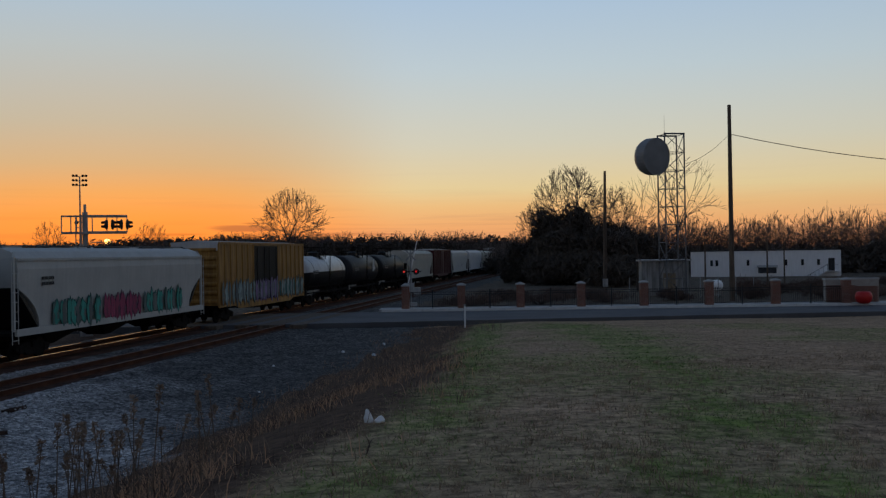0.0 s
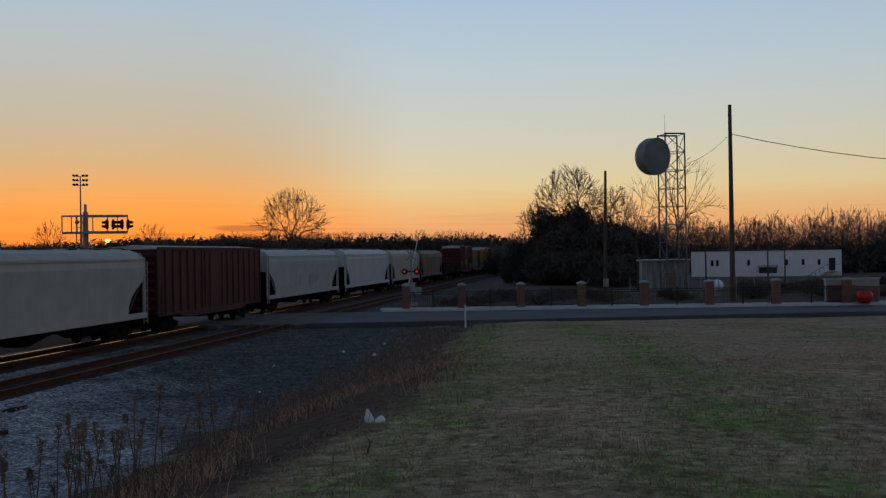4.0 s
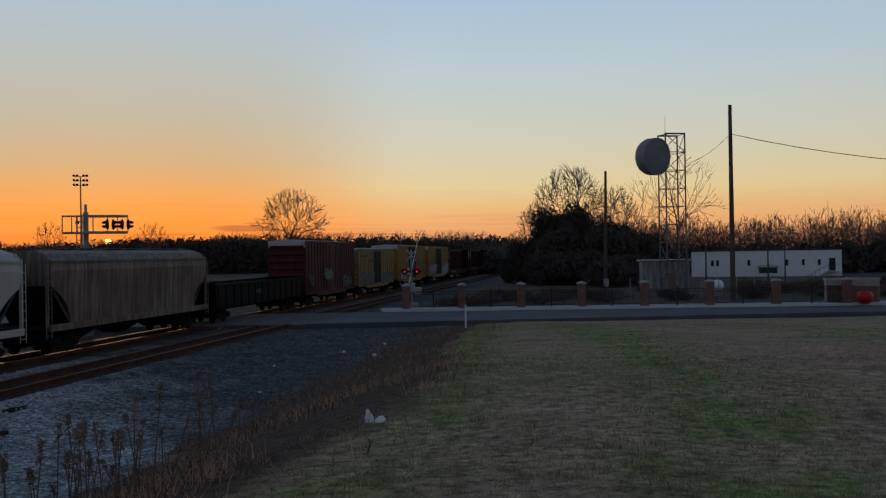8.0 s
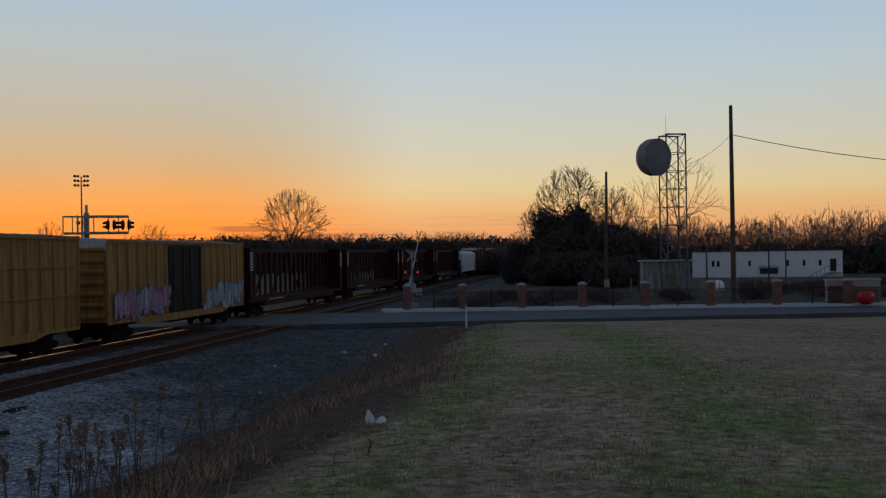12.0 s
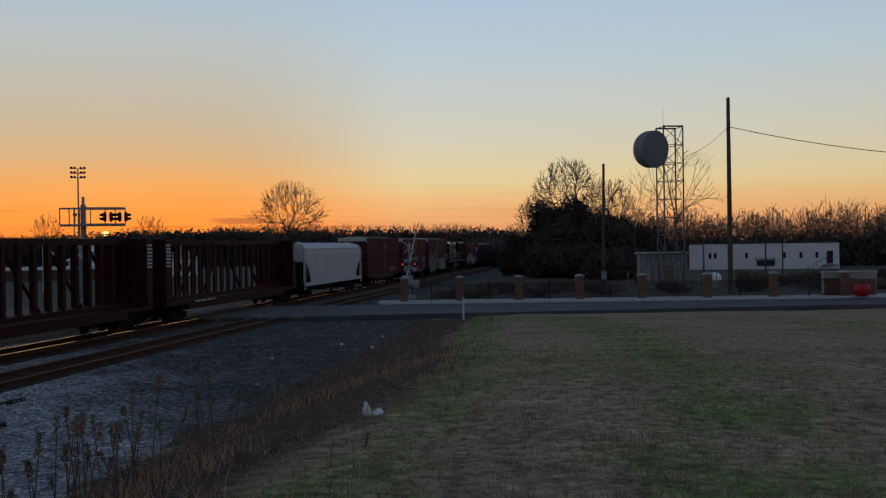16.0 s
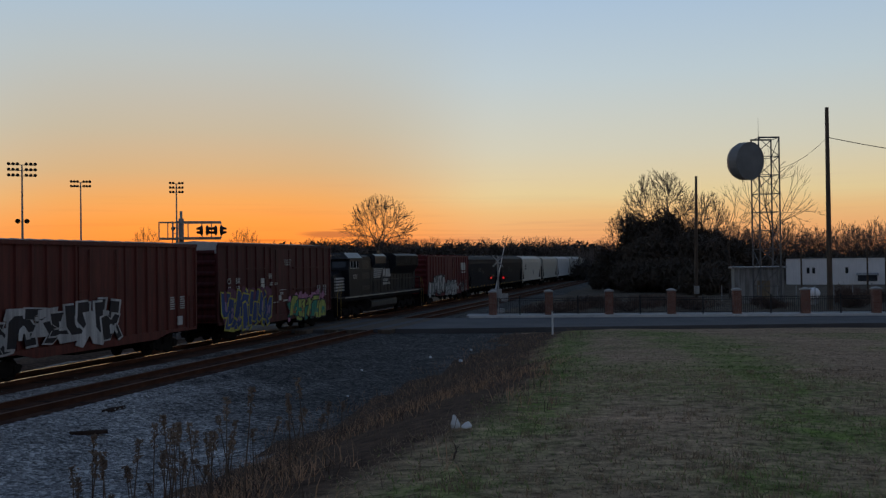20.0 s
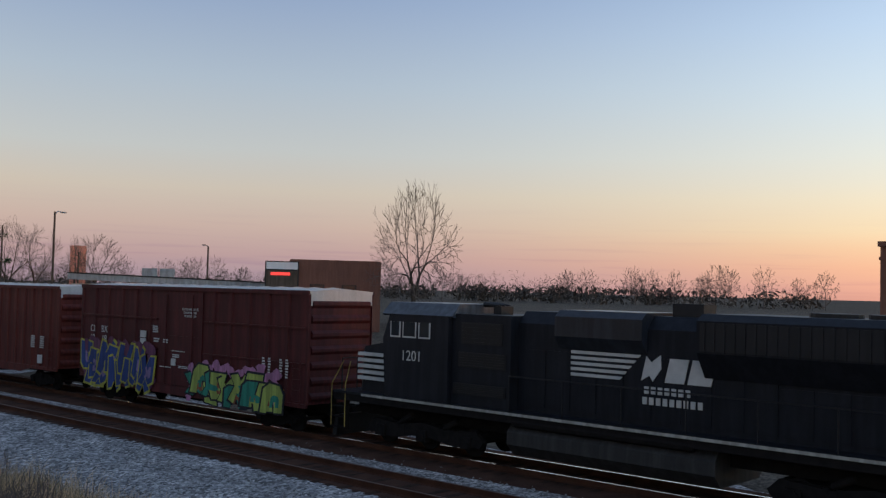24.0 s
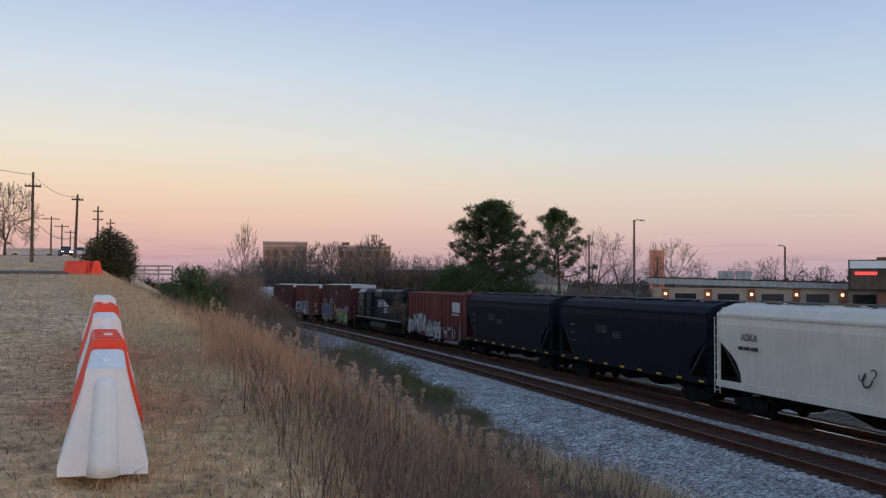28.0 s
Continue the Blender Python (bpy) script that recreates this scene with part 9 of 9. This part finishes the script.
def plume_stalks():
    """Tall stalks with pale seed heads, at the foot of the near slope."""
    rng = random.Random(6)
    v, f, v2, f2 = [], [], [], []
    places = [(rng.gauss(-3.3, 0.5), rng.uniform(7.2, 10.8), rng.uniform(0.45, 1.0)) for _ in range(46)]
    places += [(rng.gauss(-2.55, 0.25), rng.gauss(11.6, 0.3), rng.uniform(0.5, 0.75)) for _ in range(5)]
    for _ in range(230):
        y = -8.8 - 20 * rng.random() ** 1.5
        places.append((line(y, 0)[0] + rng.uniform(18.2, 21.8) + 0.8 * bulge(y), y, rng.uniform(0.45, 0.9)))
    v3, f3 = [], []
    for x, y, h in places:
        heads = (v2, f2) if y < 0 else (v3, f3)
        base = Vector((x, y, ground(x, y)))
        top = base + Vector((rng.gauss(0, 0.08), rng.gauss(0, 0.08), h))
        t = (top - base).to_track_quat("Z", "Y")
        k = len(v)
        for c, r in ((base, 0.009), (top, 0.004)):
            for i in range(3):
                v.append(c + t @ Vector((r * math.cos(2.094 * i), r * math.sin(2.094 * i), 0)))
        f += [(k, k + 1, k + 4, k + 3), (k + 1, k + 2, k + 5, k + 4), (k + 2, k, k + 3, k + 5)]
        for _ in range(46):
            c = base.lerp(top, 1.02 - 0.22 * rng.random() ** 1.5) + Vector((rng.gauss(0, 0.016), rng.gauss(0, 0.016), 0))
            u = Vector((rng.gauss(0, 1), rng.gauss(0, 1), rng.gauss(0.8, 0.6))).normalized() * (0.028 if y < 0 else 0.02)
            w = u.orthogonal().normalized() * 0.01
            k = len(heads[0])
            heads[0].extend([c - u, c + w, c + u, c - w])
            heads[1].append((k, k + 1, k + 2, k + 3))
    tagged(new("weed_stalks", raw("weed_stalks", v, f, M["weed"])), "tall dry weed stalks on the slope", "weeds", kind="stuff")
    tagged(new("dark_seed_heads", raw("dark_seed_heads", v3, f3, M["weed"])), "dull brown seed heads on tall stalks", "weeds", kind="stuff")
    tagged(new("seed_heads", raw("seed_heads", v2, f2, M["seed"])), "pale feathery seed heads on tall stalks", "weeds", kind="stuff")


def stones():
    """Loose crushed stone over the gravel apron and the ballast shoulders."""
    rng = np.random.default_rng(3)
    shape = np.array([(-1, -0.6, -0.4), (0.7, -1, -0.5), (1, 0.5, -0.3), (-0.5, 1, -0.4), (0.1, -0.2, 0.8), (-0.5, 0.4, 0.5)])
    tri = np.array([(0, 1, 4), (1, 2, 4), (2, 5, 4), (2, 3, 5), (3, 0, 5), (0, 4, 5)])
    spots = scatter(70000, (-26, -4, -26, 46), lambda x, y, s, q, n, r: GAP + 1.5 < q < 14.0 and r < 18 / (8 + abs(s)) and not (y > 0 and y + 1.6 * (q - 8) > 31), 21)
    spots += scatter(9000, (-30, -14, -26, 40), lambda x, y, s, q, n, r: 1.5 < q < GAP - 1.5, 22)
    p = np.array(spots)
    n = len(p)
    size = rng.uniform(0.022, 0.055, n)
    ang = rng.uniform(0, 2 * np.pi, n)
    c, s_ = np.cos(ang), np.sin(ang)
    st = shape[None] * size[:, None, None] * rng.uniform(0.6, 1.2, (n, 1, 3))
    v = np.stack([st[..., 0] * c[:, None] - st[..., 1] * s_[:, None], st[..., 0] * s_[:, None] + st[..., 1] * c[:, None], st[..., 2]], -1) + p[:, None, :]
    v[..., 2] += 0.02
    on_bed = (np.array([along(a, b)[1] for a, b, _ in spots]) < GAP + 3.0)
    v[on_bed, :, 2] += 0.05
    faces = (np.arange(n)[:, None, None] * 6 + tri[None]).reshape(-1, 3)
    tagged(new("crushed_stone", raw("crushed_stone", v.reshape(-1, 3).tolist(), faces.tolist(), M["stone"])), "loose grey crushed stone beside the tracks", "gravel", kind="stuff")


def litter():
    x, y = -0.84, 11.2
    z = ground(x, y)
    rng = random.Random(2)
    root = anchor("litter_bag", "crumpled white plastic bag caught in the weeds", "litter", m=pose(x, y, z + 0.02) @ Matrix.Scale(0.6, 4))
    def crumple(cx, w, h, peak):
        rings = []
        for j, (zz, k) in enumerate(((0, 1.0), (0.3, 1.05), (0.65, 0.75), (0.9, 0.35), (1.0, 0.08))):
            rings.append([(cx + peak * zz * 0.1 + w / 2 * k * math.cos(2 * math.pi * i / 12) * rng.uniform(0.75, 1.15), w / 2.6 * k * math.sin(2 * math.pi * i / 12) * rng.uniform(0.75, 1.15), h * zz * rng.uniform(0.9, 1.1)) for i in range(12)])
        return loft(B(), rings)
    part("bag", crumple(-0.08, 0.17, 0.25, -0.2), M["plastic"], root)
    part("crumpled_sheet", crumple(0.13, 0.2, 0.12, 0.3), M["white"], root)
    for px, py, w in ((-4.8, 46.0, 0.17), (-3.2, 44.0, 0.2), (-7.2, 41.0, 0.12), (-10.0, 27.5, 0.09), (-2.4, -11.4, 0.14), (-3.0, 48.5, 0.18), (-6.3, 33.0, 0.09)):
        bm = loft(B(), [[(w * k * math.cos(i) * rng.uniform(0.6, 1), w * k * math.sin(i) * rng.uniform(0.6, 1), zz * w) for i in range(6)] for zz, k in ((0, 0.6), (0.4, 0.5), (0.6, 0.1))])
        thing("litter_scrap", bm, M["plastic"], "scrap of pale litter on the ground", "litter", "scraps of litter", m=pose(px, py, ground(px, py)))
    for px, py, r in ((-11.6, 24.6, 25), (-12.4, 28.0, 80)):
        bm = loft(B(), [[(a, b * rng.uniform(0.7, 1.2), c * rng.uniform(0.7, 1.2)) for b, c in ((-0.1, 0.0), (0.1, 0.0), (0.08, 0.1), (-0.07, 0.09))] for a in (-0.45, -0.1, 0.3, 0.5)])
        thing("old_timber", bm, M["tie"], "dark broken piece of timber on the gravel", "timber", "old timbers", m=pose(px, py, ground(px, py), 0, 0, r))


meadow()
plume_stalks()
stones()
litter()

# the low sun's disc, far away
bm = B()
bmesh.ops.create_uvsphere(bm, u_segments=24, v_segments=16, radius=9.0)
disc = thing("sun_disc", bm, M["sun_glow"], "glowing setting sun low in the sky", "sun", kind="structure", m=Matrix.Translation(Vector((-976.7, 2836.6, 53.0))))


# ---- movement ----
def motions():
    """The train runs along the far track at one speed."""
    for car, middle in TRAIN:
        rows = []
        for i in range(29):
            t = 1.0 * i
            x, y, a = line(middle - SPEED * t)
            rows.append((t, pose(x, y, grade(middle - SPEED * t), 0, 0, 90 - math.degrees(a))))
        walk(car, rows)


motions()
